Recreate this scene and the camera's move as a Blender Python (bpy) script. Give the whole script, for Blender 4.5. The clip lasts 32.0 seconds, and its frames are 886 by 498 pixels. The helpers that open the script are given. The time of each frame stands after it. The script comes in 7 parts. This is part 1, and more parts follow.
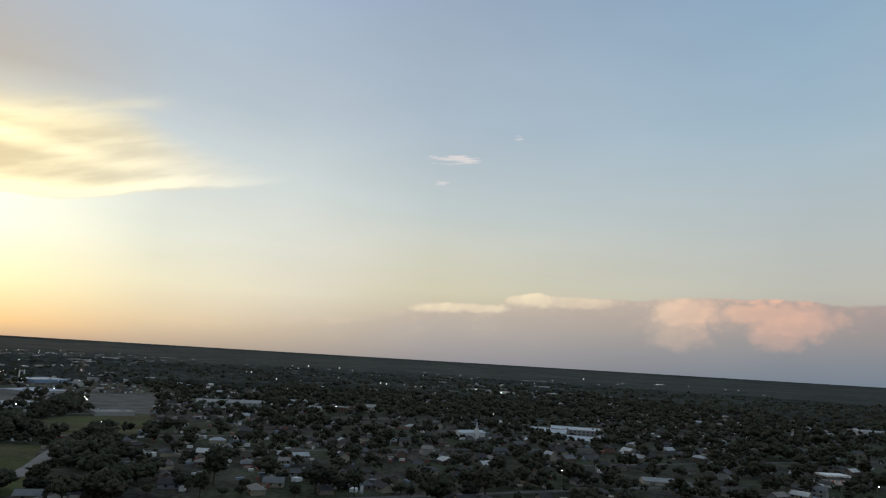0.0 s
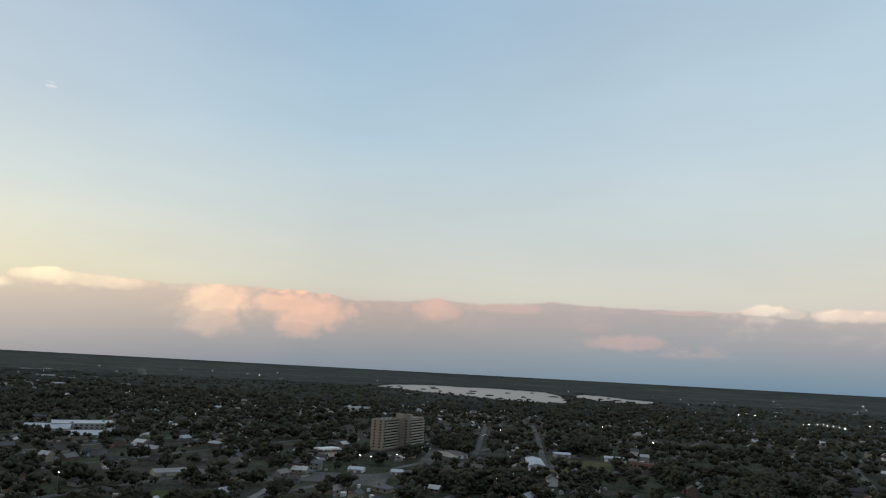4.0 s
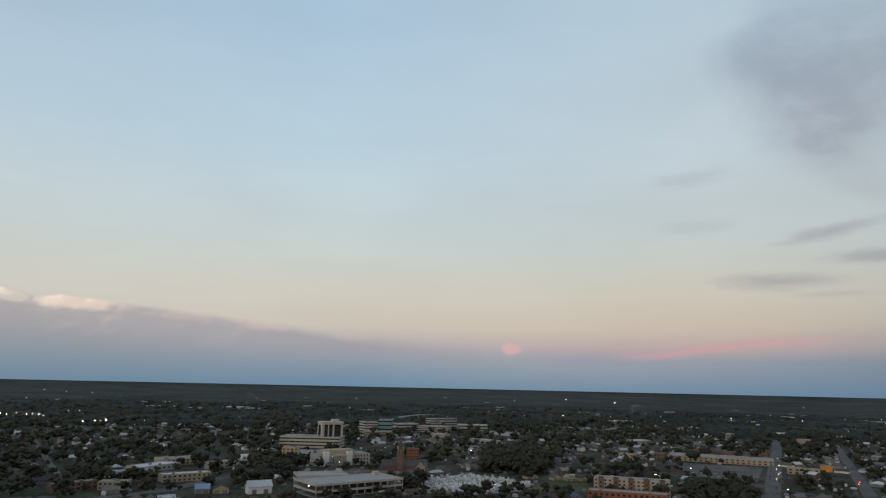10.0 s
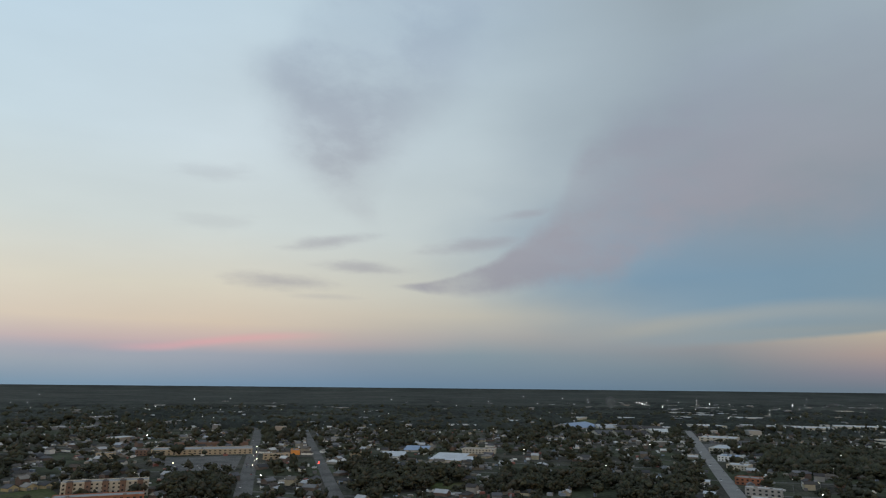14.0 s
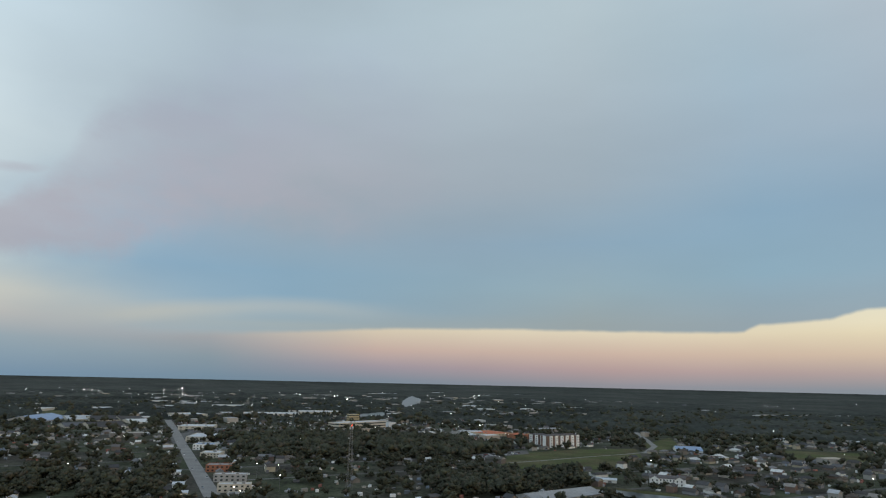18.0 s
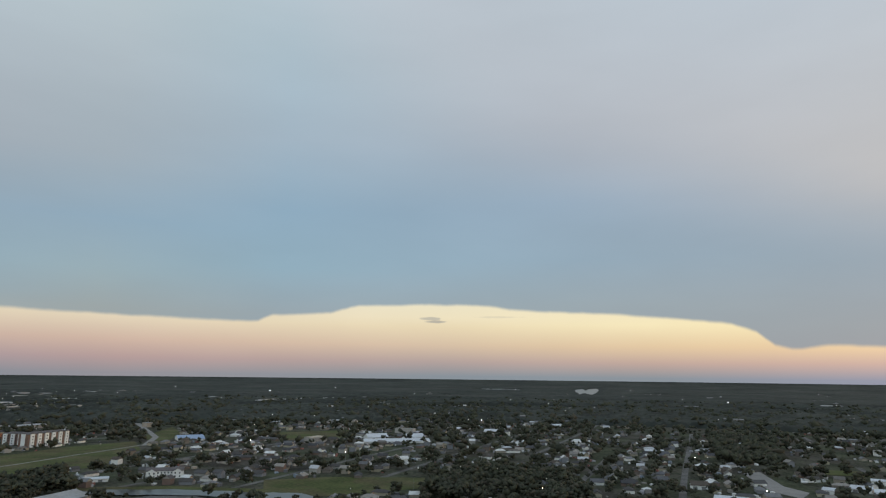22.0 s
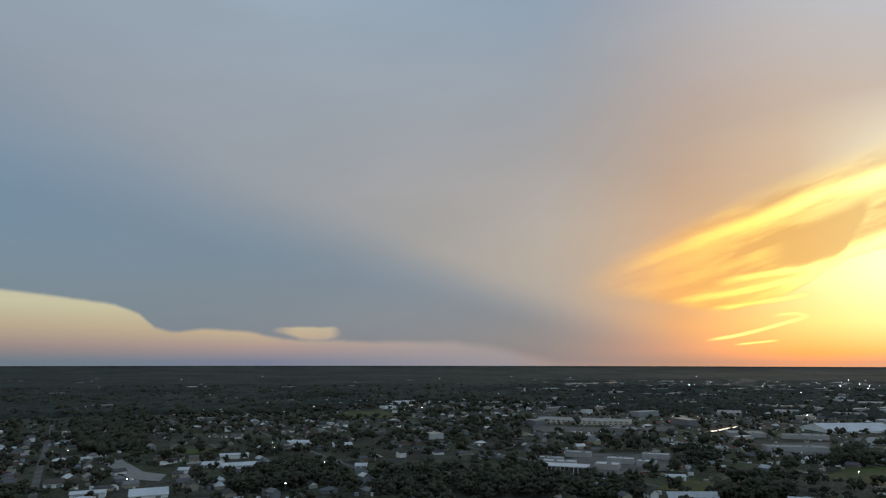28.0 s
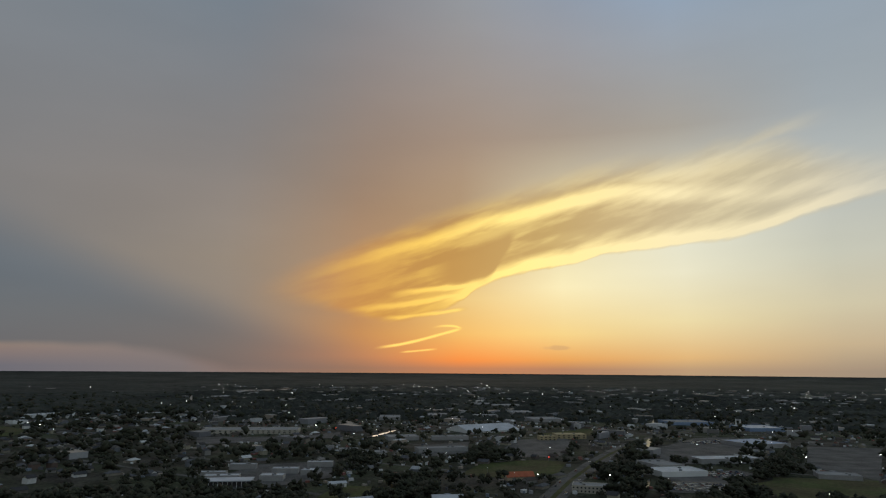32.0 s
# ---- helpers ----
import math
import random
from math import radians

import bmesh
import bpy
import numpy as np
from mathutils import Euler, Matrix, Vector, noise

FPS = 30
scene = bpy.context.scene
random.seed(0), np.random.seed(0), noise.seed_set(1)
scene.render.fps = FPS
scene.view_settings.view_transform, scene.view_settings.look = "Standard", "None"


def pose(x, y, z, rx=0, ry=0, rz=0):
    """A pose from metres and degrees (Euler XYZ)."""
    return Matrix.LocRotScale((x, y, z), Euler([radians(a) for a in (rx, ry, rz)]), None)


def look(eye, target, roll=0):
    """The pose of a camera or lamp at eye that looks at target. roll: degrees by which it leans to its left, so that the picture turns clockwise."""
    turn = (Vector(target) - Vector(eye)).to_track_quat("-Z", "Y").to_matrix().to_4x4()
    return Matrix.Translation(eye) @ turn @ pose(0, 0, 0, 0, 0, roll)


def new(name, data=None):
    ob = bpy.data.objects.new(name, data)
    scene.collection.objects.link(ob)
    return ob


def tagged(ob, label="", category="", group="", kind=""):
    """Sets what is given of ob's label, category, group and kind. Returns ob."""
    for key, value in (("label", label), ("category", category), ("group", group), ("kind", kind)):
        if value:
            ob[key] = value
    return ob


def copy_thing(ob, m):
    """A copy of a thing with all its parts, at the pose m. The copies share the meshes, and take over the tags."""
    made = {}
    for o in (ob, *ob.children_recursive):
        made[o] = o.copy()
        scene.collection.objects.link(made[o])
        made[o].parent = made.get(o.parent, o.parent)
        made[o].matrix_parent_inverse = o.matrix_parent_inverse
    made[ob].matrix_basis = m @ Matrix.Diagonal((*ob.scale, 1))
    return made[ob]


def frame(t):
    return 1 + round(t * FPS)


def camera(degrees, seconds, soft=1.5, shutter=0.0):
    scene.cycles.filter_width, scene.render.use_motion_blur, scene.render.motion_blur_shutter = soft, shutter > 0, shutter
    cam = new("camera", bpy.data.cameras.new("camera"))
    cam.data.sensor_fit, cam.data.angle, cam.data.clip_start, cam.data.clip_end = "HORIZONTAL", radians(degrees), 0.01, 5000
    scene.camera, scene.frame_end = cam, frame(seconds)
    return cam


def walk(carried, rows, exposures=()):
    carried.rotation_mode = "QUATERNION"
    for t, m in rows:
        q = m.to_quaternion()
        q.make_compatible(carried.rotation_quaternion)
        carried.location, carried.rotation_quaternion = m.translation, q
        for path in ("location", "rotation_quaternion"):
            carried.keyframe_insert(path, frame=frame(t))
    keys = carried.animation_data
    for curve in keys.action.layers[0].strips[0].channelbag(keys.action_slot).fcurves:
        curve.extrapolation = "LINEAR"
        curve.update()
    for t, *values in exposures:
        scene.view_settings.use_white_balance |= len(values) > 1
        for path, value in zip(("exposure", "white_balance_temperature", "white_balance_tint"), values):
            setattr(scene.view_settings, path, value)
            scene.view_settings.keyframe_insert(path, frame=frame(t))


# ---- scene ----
cam = camera(68.56, 32.0, soft=1.2)

# seconds, x, y, z, then heading clockwise from +y, tilt and lean in degrees
FLIGHT = [
    (0.0, 0.0, -0.0, 80.0, 0.00, 9.73, 3.41),
    (0.5, -0.0, -0.2, 80.4, 4.95, 9.92, 3.46),
    (1.0, -0.1, -0.3, 80.7, 9.87, 10.06, 3.48),
    (1.5, -0.1, -0.5, 81.1, 14.82, 10.19, 3.43),
    (2.0, -0.2, -0.7, 81.4, 19.71, 10.26, 3.41),
    (2.5, -0.2, -0.8, 81.8, 24.59, 10.38, 3.40),
    (3.0, -0.3, -1.0, 82.1, 29.54, 10.46, 3.35),
    (3.5, -0.3, -1.2, 82.5, 34.51, 10.57, 3.24),
    (5.5, -0.5, -1.8, 84.0, 54.81, 11.14, 2.53),
    (6.0, -0.5, -1.9, 84.5, 59.91, 11.26, 2.33),
    (6.5, -0.4, -2.1, 84.9, 65.08, 11.33, 2.20),
    (7.0, -0.4, -2.2, 85.4, 70.24, 11.35, 2.07),
    (7.5, -0.4, -2.3, 85.9, 75.39, 11.49, 1.91),
    (8.0, -0.4, -2.4, 86.4, 80.51, 11.64, 1.75),
    (8.5, -0.3, -2.6, 86.8, 85.69, 11.77, 1.63),
    (9.0, -0.3, -2.7, 87.3, 90.94, 11.86, 1.47),
    (9.5, -0.3, -2.8, 87.8, 96.22, 11.93, 1.37),
    (10.0, -0.3, -2.9, 88.2, 101.57, 11.94, 1.27),
    (10.5, -0.4, -3.0, 88.6, 106.93, 11.94, 1.18),
    (11.0, -0.4, -3.0, 88.9, 112.18, 11.97, 1.05),
    (11.5, -0.5, -3.0, 89.2, 117.41, 11.97, 0.94),
    (12.0, -0.6, -3.1, 89.5, 122.60, 11.96, 0.86),
    (12.5, -0.7, -3.1, 89.9, 127.81, 11.99, 0.70),
    (13.0, -0.8, -3.1, 90.2, 132.99, 12.00, 0.62),
    (13.5, -0.9, -3.2, 90.5, 138.16, 11.98, 0.60),
    (14.0, -1.0, -3.2, 90.8, 143.38, 11.91, 0.59),
    (14.5, -1.1, -3.2, 91.1, 148.63, 11.84, 0.60),
    (16.5, -1.4, -3.8, 92.8, 169.74, 11.53, 0.82),
    (17.0, -1.5, -3.9, 93.2, 174.97, 11.55, 1.07),
    (17.5, -1.6, -4.1, 93.7, 180.24, 11.55, 1.23),
    (18.0, -1.6, -4.3, 94.1, 185.46, 11.54, 1.28),
    (18.5, -1.7, -4.4, 94.5, 190.67, 11.52, 1.27),
    (19.0, -1.8, -4.6, 95.0, 195.87, 11.46, 1.20),
    (19.5, -1.9, -4.8, 95.4, 201.04, 11.46, 1.18),
    (20.0, -2.0, -4.9, 95.9, 206.12, 11.43, 1.17),
    (20.5, -1.8, -5.0, 96.4, 211.21, 11.39, 1.13),
    (21.0, -1.5, -5.1, 96.9, 216.27, 11.31, 1.02),
    (21.5, -1.3, -5.2, 97.5, 221.23, 11.19, 0.87),
    (22.0, -1.1, -5.3, 98.0, 226.14, 11.06, 0.66),
    (22.5, -0.9, -5.4, 98.6, 230.93, 10.96, 0.56),
    (23.0, -0.7, -5.5, 99.1, 235.63, 10.87, 0.56),
    (23.5, -0.5, -5.5, 99.7, 240.29, 10.74, 0.52),
    (24.0, -0.2, -5.6, 100.2, 244.52, 10.55, 0.40),
    (24.5, -0.0, -5.7, 100.7, 249.50, 10.36, 0.29),
    (25.0, 0.2, -5.8, 101.3, 253.73, 10.22, 0.20),
    (25.5, 0.3, -6.0, 101.9, 258.01, 10.10, 0.15),
    (26.0, 0.4, -6.1, 102.6, 262.03, 10.04, 0.13),
    (26.5, 0.5, -6.3, 103.2, 266.03, 9.99, 0.10),
    (28.5, 0.8, -7.0, 105.8, 280.26, 9.78, 0.09),
    (29.0, 0.9, -7.2, 106.5, 283.69, 9.74, 0.14),
    (29.5, 1.0, -7.4, 107.1, 287.10, 9.72, 0.18),
    (30.0, 1.1, -7.5, 107.8, 290.53, 9.67, 0.24),
    (30.5, 0.9, -7.3, 108.3, 293.98, 9.85, 0.31),
    (31.0, 0.6, -7.1, 108.8, 297.48, 10.16, 0.36),
    (31.5, 0.4, -6.9, 109.3, 300.97, 10.34, 0.42),
    (32.0, 0.2, -6.7, 109.9, 304.47, 10.42, 0.44),
]


def flight_pose(x, y, z, heading, tilt, lean):
    a, p = radians(heading), radians(tilt)
    way = Vector((math.sin(a) * math.cos(p), math.cos(a) * math.cos(p), math.sin(p)))
    eye = Vector((x, y, z))
    return look(eye, eye + way * 100, lean)


walk(cam, [(t, flight_pose(*rest)) for t, *rest in FLIGHT],
     exposures=[(0.0, -0.82, 6250, 10), (1.5, -0.62, 6400, 10), (3.0, -0.45, 6500, 10), (6.0, -0.55, 6500, 10), (9.0, -0.58, 6380, 10), (13.0, -0.5, 6300, 10), (14.5, -0.36, 6500, 10),
                (17.0, -0.1, 6500, 11), (19.0, -0.02, 6450, 7), (21.0, 0.0, 6600, 10), (23.0, 0.0, 6720, 11), (25.0, 0.0, 6450, 9), (26.5, -0.1, 6050, 5), (28.5, -0.78, 6050, 8), (29.5, -1.0, 6100, 8),
                (31.0, -1.25, 6350, 10), (32.0, -1.32, 6450, 10)])

# ---- sky ----
world = bpy.data.worlds.new("evening_sky")
world.use_nodes = True
scene.world = world
world.node_tree.nodes.clear()
LAYERS = []   # the sky is laid in layers, each a group of nodes


def lin(c):
    return tuple(((v / 255 + 0.055) / 1.055) ** 2.4 if v > 10 else v / 255 / 12.92 for v in c)


def feed(socket, v):
    if isinstance(v, bpy.types.NodeSocket):
        WT.links.new(v, socket)
    else:
        socket.default_value = v


def op(kind, a, b=0.0, c=0.0, clamp=False):
    n = WT.nodes.new("ShaderNodeMath")
    n.operation, n.use_clamp = kind, clamp
    for s, v in zip(n.inputs, (a, b, c)):
        feed(s, v)
    return n.outputs[0]


def step(v, lo, hi, even=False):
    n = WT.nodes.new("ShaderNodeMapRange")
    n.interpolation_type = "LINEAR" if even else "SMOOTHSTEP"
    for s, q in zip(n.inputs, (v, lo, hi, 0.0, 1.0)):
        feed(s, q)
    return n.outputs[0]


def blend(f, a, b):
    a, b = (q() if callable(q) else q for q in (a, b))
    n = WT.nodes.new("ShaderNodeMix")
    n.data_type = "RGBA"
    feed(n.inputs[0], f), feed(n.inputs[6], a), feed(n.inputs[7], b)
    return n.outputs[2]


def curve(points, sharp=False):
    """A height in degrees over the compass heading, from pairs of heading and height."""
    n = WT.nodes.new("ShaderNodeFloatCurve")
    c = n.mapping.curves[0]
    pts = [(a / 360, h / 40) for a, h in points]
    c.points[0].location, c.points[1].location = pts[0], pts[-1]
    for p in pts[1:-1]:
        c.points.new(*p)
    for q in c.points:
        q.handle_type = "VECTOR" if sharp else "AUTO"
    n.mapping.update()
    WT.links.new(op("DIVIDE", HEAD, 360), n.inputs[1])
    return op("MULTIPLY", n.outputs[0], 40)


def band(stops, gain=1.0):
    """Sky colours over the height above the horizon, from pairs of degrees and colour; built where it is first blended in."""
    def build():
        n = WT.nodes.new("ShaderNodeValToRGB")
        e = n.color_ramp.elements
        while len(e) < len(stops):
            e.new(0.5)
        for el, (h, c) in zip(e, stops):
            el.position = h / 40
            el.color = (*(v * gain for v in lin(c)), 1)
        WT.links.new(op("DIVIDE", HIGH, 40, clamp=True), n.inputs[0])
        return n.outputs[0]
    return build


def round_compass(sectors):
    """Blend bands from heading to heading."""
    col = sectors[0][1]
    for (a, _), (b, nxt) in zip(sectors, sectors[1:]):
        col = blend(step(HEAD, float(a), float(b), True), col, nxt)
    return col


def cloud_noise(u, v, scale, detail=4.0, rough=0.55, seed=0.0):
    xyz = WT.nodes.new("ShaderNodeCombineXYZ")
    feed(xyz.inputs[0], u), feed(xyz.inputs[1], v)
    xyz.inputs[2].default_value = seed
    n = WT.nodes.new("ShaderNodeTexNoise")
    WT.links.new(xyz.outputs[0], n.inputs["Vector"])
    n.inputs["Scale"].default_value, n.inputs["Detail"].default_value = scale, detail
    n.inputs["Roughness"].default_value = rough
    return n.outputs[0]


def puffs(u, v, scale, detail=2.0, seed=0.0):
    """Rounded cloud heads: distance to the middle of the nearest one."""
    xyz = WT.nodes.new("ShaderNodeCombineXYZ")
    feed(xyz.inputs[0], u), feed(xyz.inputs[1], v)
    xyz.inputs[2].default_value = seed
    n = WT.nodes.new("ShaderNodeTexVoronoi")
    n.feature, n.normalize = "SMOOTH_F1", True
    WT.links.new(xyz.outputs[0], n.inputs["Vector"])
    for k, q in (("Scale", scale), ("Detail", detail), ("Roughness", 0.45), ("Smoothness", 0.35)):
        n.inputs[k].default_value = q
    return n.outputs["Distance"]


def line(points, on=None, sharp=False):
    """A value that runs along a line of points (place, value) over the heading or another measure, level beyond both ends."""
    on = HEAD if on is None else on
    (a, _), (b, _) = points[0], points[-1]
    lo, hi = min(q for _, q in points), max(q for _, q in points) + 1e-4
    n = WT.nodes.new("ShaderNodeFloatCurve")
    c = n.mapping.curves[0]
    pts = [((p - a) / (b - a), (q - lo) / (hi - lo)) for p, q in points]
    c.points[0].location, c.points[1].location = pts[0], pts[-1]
    for p in pts[1:-1]:
        c.points.new(*p)
    for q in c.points:
        q.handle_type = "VECTOR" if sharp else "AUTO_CLAMPED"
    n.mapping.update()
    WT.links.new(op("DIVIDE", op("SUBTRACT", on, a), b - a, clamp=True), n.inputs[1])
    return op("MULTIPLY_ADD", n.outputs[0], hi - lo, lo)


def patch_between(low, top, soft_low, soft_top, ends, warp=0.0):
    """Cloud between a lower and an upper line, with soft edges, fading in and out at its ends (four headings)."""
    at = op("ADD", HIGH, warp)
    m = op("MULTIPLY", step(at, op("SUBTRACT", low, soft_low), op("ADD", low, soft_low)), op("SUBTRACT", 1.0, step(at, op("SUBTRACT", top, soft_top), op("ADD", top, soft_top))))
    return op("MULTIPLY", m, op("MULTIPLY", step(HEAD, ends[0], ends[1]), op("SUBTRACT", 1.0, step(HEAD, ends[2], ends[3]))))


def ribbon(middle, width, ends, warp=0.0):
    """A streak of cloud along a line, brightest in its middle."""
    off = op("ABSOLUTE", op("SUBTRACT", op("ADD", HIGH, warp), line(middle)))
    return op("MULTIPLY", op("SUBTRACT", 1.0, step(off, 0.0, width)), op("MULTIPLY", step(HEAD, ends[0], ends[1]), op("SUBTRACT", 1.0, step(HEAD, ends[2], ends[3]))))


def begin_layer(name):
    """Open a layer of the sky with its own compass heading and height in degrees; gives the sky behind it."""
    global WT, HEAD, HEADC, HIGH, SEEN
    WT = bpy.data.node_groups.new(name, "ShaderNodeTree")
    for way in ("INPUT", "OUTPUT"):
        WT.interface.new_socket("sky", in_out=way, socket_type="NodeSocketColor")
    behind = WT.nodes.new("NodeGroupInput").outputs[0]
    SEEN = WT.nodes.new("ShaderNodeTexCoord").outputs["Generated"]
    sep = WT.nodes.new("ShaderNodeSeparateXYZ")
    WT.links.new(SEEN, sep.inputs[0])
    HEAD = op("DEGREES", op("ARCTAN2", sep.outputs[0], sep.outputs[1]))
    HEAD = op("MODULO", op("ADD", HEAD, 360), 360)
    HEADC = op("SUBTRACT", HEAD, op("MULTIPLY", op("GREATER_THAN", HEAD, 200), 360))   # the same, cut in the south
    HIGH = op("DEGREES", op("ARCSINE", sep.outputs[2]))
    return behind


def end_layer(col):
    WT.links.new(col, WT.nodes.new("NodeGroupOutput").inputs[0])
    LAYERS.append(WT)


begin_layer("clear_sky")
# how much brighter than the southern sky each part of the sky is
SUNWARD, NORTH, EAST, SOUTHEAST = 2.6, 1.58, 1.4, 1.3
clear = {
    0: band([(0, (150, 138, 138)), (2, (190, 165, 150)), (4, (212, 198, 172)), (6, (222, 214, 184)), (9, (218, 215, 195)), (13, (204, 212, 208)), (20, (184, 198, 208)), (31, (164, 180, 198))], NORTH),
    30: band([(0, (140, 145, 160)), (4, (205, 190, 175)), (7, (214, 212, 198)), (12, (204, 212, 210)), (20, (178, 202, 216)), (31, (156, 186, 211))], 1.37),
    60: band([(0, (132, 148, 170)), (4, (200, 190, 185)), (7, (212, 209, 198)), (12, (204, 213, 212)), (20, (187, 206, 217)), (31, (172, 194, 212))], EAST),
    91: band([(0, (116, 144, 168)), (3, (172, 168, 174)), (5, (208, 198, 184)), (8, (214, 210, 196)), (12, (207, 214, 210)), (20, (191, 212, 222)), (31, (175, 200, 219))], EAST),
    125: band([(0, (112, 142, 168)), (2.4, (146, 156, 172)), (3.4, (194, 172, 172)), (5, (212, 196, 178)), (8, (214, 208, 192)), (13, (206, 214, 212)), (20, (203, 216, 222)), (31, (192, 211, 222))], SOUTHEAST),
    146: band([(0, (112, 138, 160)), (2.6, (134, 154, 166)), (4.2, (172, 172, 172)), (6, (198, 194, 182)), (8, (200, 202, 194)), (13, (196, 206, 207)), (20, (196, 210, 216)), (31, (184, 203, 215))], 1.18),
    166: band([(0, (116, 140, 158)), (1.6, (132, 150, 162)), (3.2, (156, 160, 166)), (4.5, (176, 176, 172)), (8, (180, 190, 190)), (20, (170, 185, 195))]),
    180: band([(0, (126, 140, 154)), (1.2, (158, 150, 160)), (2.6, (194, 172, 164)), (4.4, (214, 202, 180)), (8, (190, 195, 190)), (20, (170, 185, 195))]),
    200: band([(0, (146, 146, 154)), (1.2, (180, 158, 158)), (2.6, (206, 182, 168)), (4.4, (224, 212, 188)), (8, (200, 200, 190)), (20, (170, 185, 195))]),
    226: band([(0, (134, 146, 156)), (1.2, (176, 162, 160)), (2.6, (210, 190, 168)), (4.2, (228, 214, 182)), (5, (234, 224, 194)), (7, (232, 228, 204)), (20, (180, 190, 195))]),
    244: band([(0, (136, 148, 158)), (1.2, (190, 168, 160)), (2.6, (224, 200, 166)), (4.4, (244, 232, 192)), (7, (236, 228, 200)), (20, (180, 190, 195))]),
    262: band([(0, (146, 152, 172)), (1.2, (204, 176, 166)), (2.4, (234, 206, 168)), (4, (244, 228, 182)), (20, (185, 190, 198))]),
    283: band([(0, (126, 122, 124)), (2, (134, 128, 128)), (6, (148, 138, 132)), (12, (160, 142, 128)), (31, (138, 138, 146))], 2.2),
    297: band([(0, (150, 114, 92)), (1, (204, 134, 86)), (3, (214, 144, 80)), (8, (196, 146, 98)), (16, (164, 134, 112)), (31, (146, 144, 148))], 2.4),
    306: band([(0, (168, 114, 86)), (0.7, (228, 130, 66)), (3, (234, 184, 104)), (6, (234, 200, 130)), (12, (180, 150, 112)), (20, (158, 138, 122)), (31, (146, 148, 152))], SUNWARD),
    315: band([(0, (166, 124, 98)), (0.8, (219, 157, 90)), (3, (236, 206, 136)), (7, (241, 229, 182)), (11, (226, 215, 176)), (20, (160, 146, 132)), (31, (142, 150, 162))], SUNWARD),
    325: band([(0, (178, 150, 118)), (1, (216, 176, 120)), (4, (229, 213, 164)), (8, (232, 227, 198)), (12, (218, 218, 200)), (20, (164, 158, 148)), (31, (140, 158, 178))], SUNWARD),
    336: band([(0, (172, 152, 130)), (2, (208, 186, 150)), (5, (220, 210, 178)), (9, (214, 214, 196)), (14, (198, 202, 196)), (20, (172, 180, 184)), (31, (150, 166, 182))], 2.15),
    348: band([(0, (162, 148, 138)), (2, (202, 184, 162)), (5, (222, 212, 188)), (9, (220, 217, 202)), (14, (206, 212, 206)), (20, (184, 194, 200)), (31, (158, 174, 193))], 1.82),
    359.5: None,
}
clear[359.5] = clear[0]
end_layer(round_compass(sorted(clear.items())))

# the high grey sheet of cloud: its colours, its ragged lower edge, and where the low sun shines through it
sky = begin_layer("cloud_sheet")
sheet_colour = round_compass([
    (146, band([(0, (130, 150, 168)), (6, (156, 172, 182)), (9, (132, 164, 190)), (13, (146, 168, 190)), (20, (156, 173, 190)), (31, (172, 190, 206))], 1.15)),
    (172, band([(0, (136, 158, 176)), (4.5, (156, 170, 176)), (6, (134, 166, 188)), (9, (134, 165, 187)), (13, (150, 166, 180)), (18, (160, 170, 179)), (24, (172, 186, 195)), (31, (178, 196, 207))])),
    (198, band([(0, (144, 160, 170)), (5, (152, 164, 168)), (8, (148, 171, 182)), (12, (142, 169, 189)), (17, (160, 175, 187)), (24, (170, 184, 194)), (31, (182, 198, 206))])),
    (212, band([(0, (140, 158, 170)), (5, (148, 164, 174)), (9, (140, 170, 188)), (14, (138, 168, 190)), (20, (158, 178, 194)), (31, (172, 194, 206))])),
    (238, band([(0, (146, 158, 168)), (6, (150, 166, 176)), (10, (144, 168, 186)), (15, (148, 170, 190)), (22, (168, 178, 190)), (31, (182, 196, 206))])),
    (262, band([(0, (150, 152, 160)), (4, (152, 160, 168)), (9, (148, 164, 178)), (14, (156, 172, 188)), (31, (178, 196, 211))])),
    (286, band([(0, (160, 156, 156)), (4, (158, 162, 168)), (9, (152, 167, 182)), (31, (180, 186, 196))]))])
through_colour = round_compass([
    (236, band([(8, (160, 172, 186)), (18, (174, 180, 190)), (31, (184, 196, 207))])),
    (262, band([(8, (168, 174, 182)), (14, (187, 187, 189)), (22, (187, 193, 200)), (31, (190, 203, 215))])),
    (286, band([(3, (200, 188, 178)), (9, (219, 202, 184)), (15, (211, 199, 190)), (24, (190, 194, 200)), (31, (176, 193, 209))])),
    (300, band([(1, (226, 182, 138)), (6, (232, 194, 150)), (12, (224, 192, 158)), (20, (204, 187, 170)), (31, (186, 192, 199))]))])
edge_wobble = op("ADD", op("MULTIPLY", op("SUBTRACT", cloud_noise(HEAD, HIGH, 0.3, 5), 0.5), 0.26), op("MULTIPLY", op("SUBTRACT", cloud_noise(HEAD, HIGH, 0.9, 2, 0.5, 8.0), 0.5), 0.1))
sheet_edge = op("ADD", line([(146, 5.2), (152.5, 3.3), (158, 3.0), (162.3, 3.1), (172, 3.75), (181, 4.3), (190.5, 4.52), (201.5, 4.36), (210.3, 4.24), (211.5, 4.8), (216.3, 5.1), (218.6, 5.8),
                             (225.3, 6.05), (230.5, 5.95), (231.8, 5.64), (241, 5.2), (249.9, 4.35), (252.1, 3.5), (252.85, 2.6), (254.5, 2.15), (256.6, 2.5), (260.4, 2.34),
                             (261.7, 2.0), (264.4, 1.62), (268, 1.58), (272, 1.52), (278, 1.38), (281.7, 0.8), (287, -0.6), (300, -1.0)], None, True), edge_wobble)
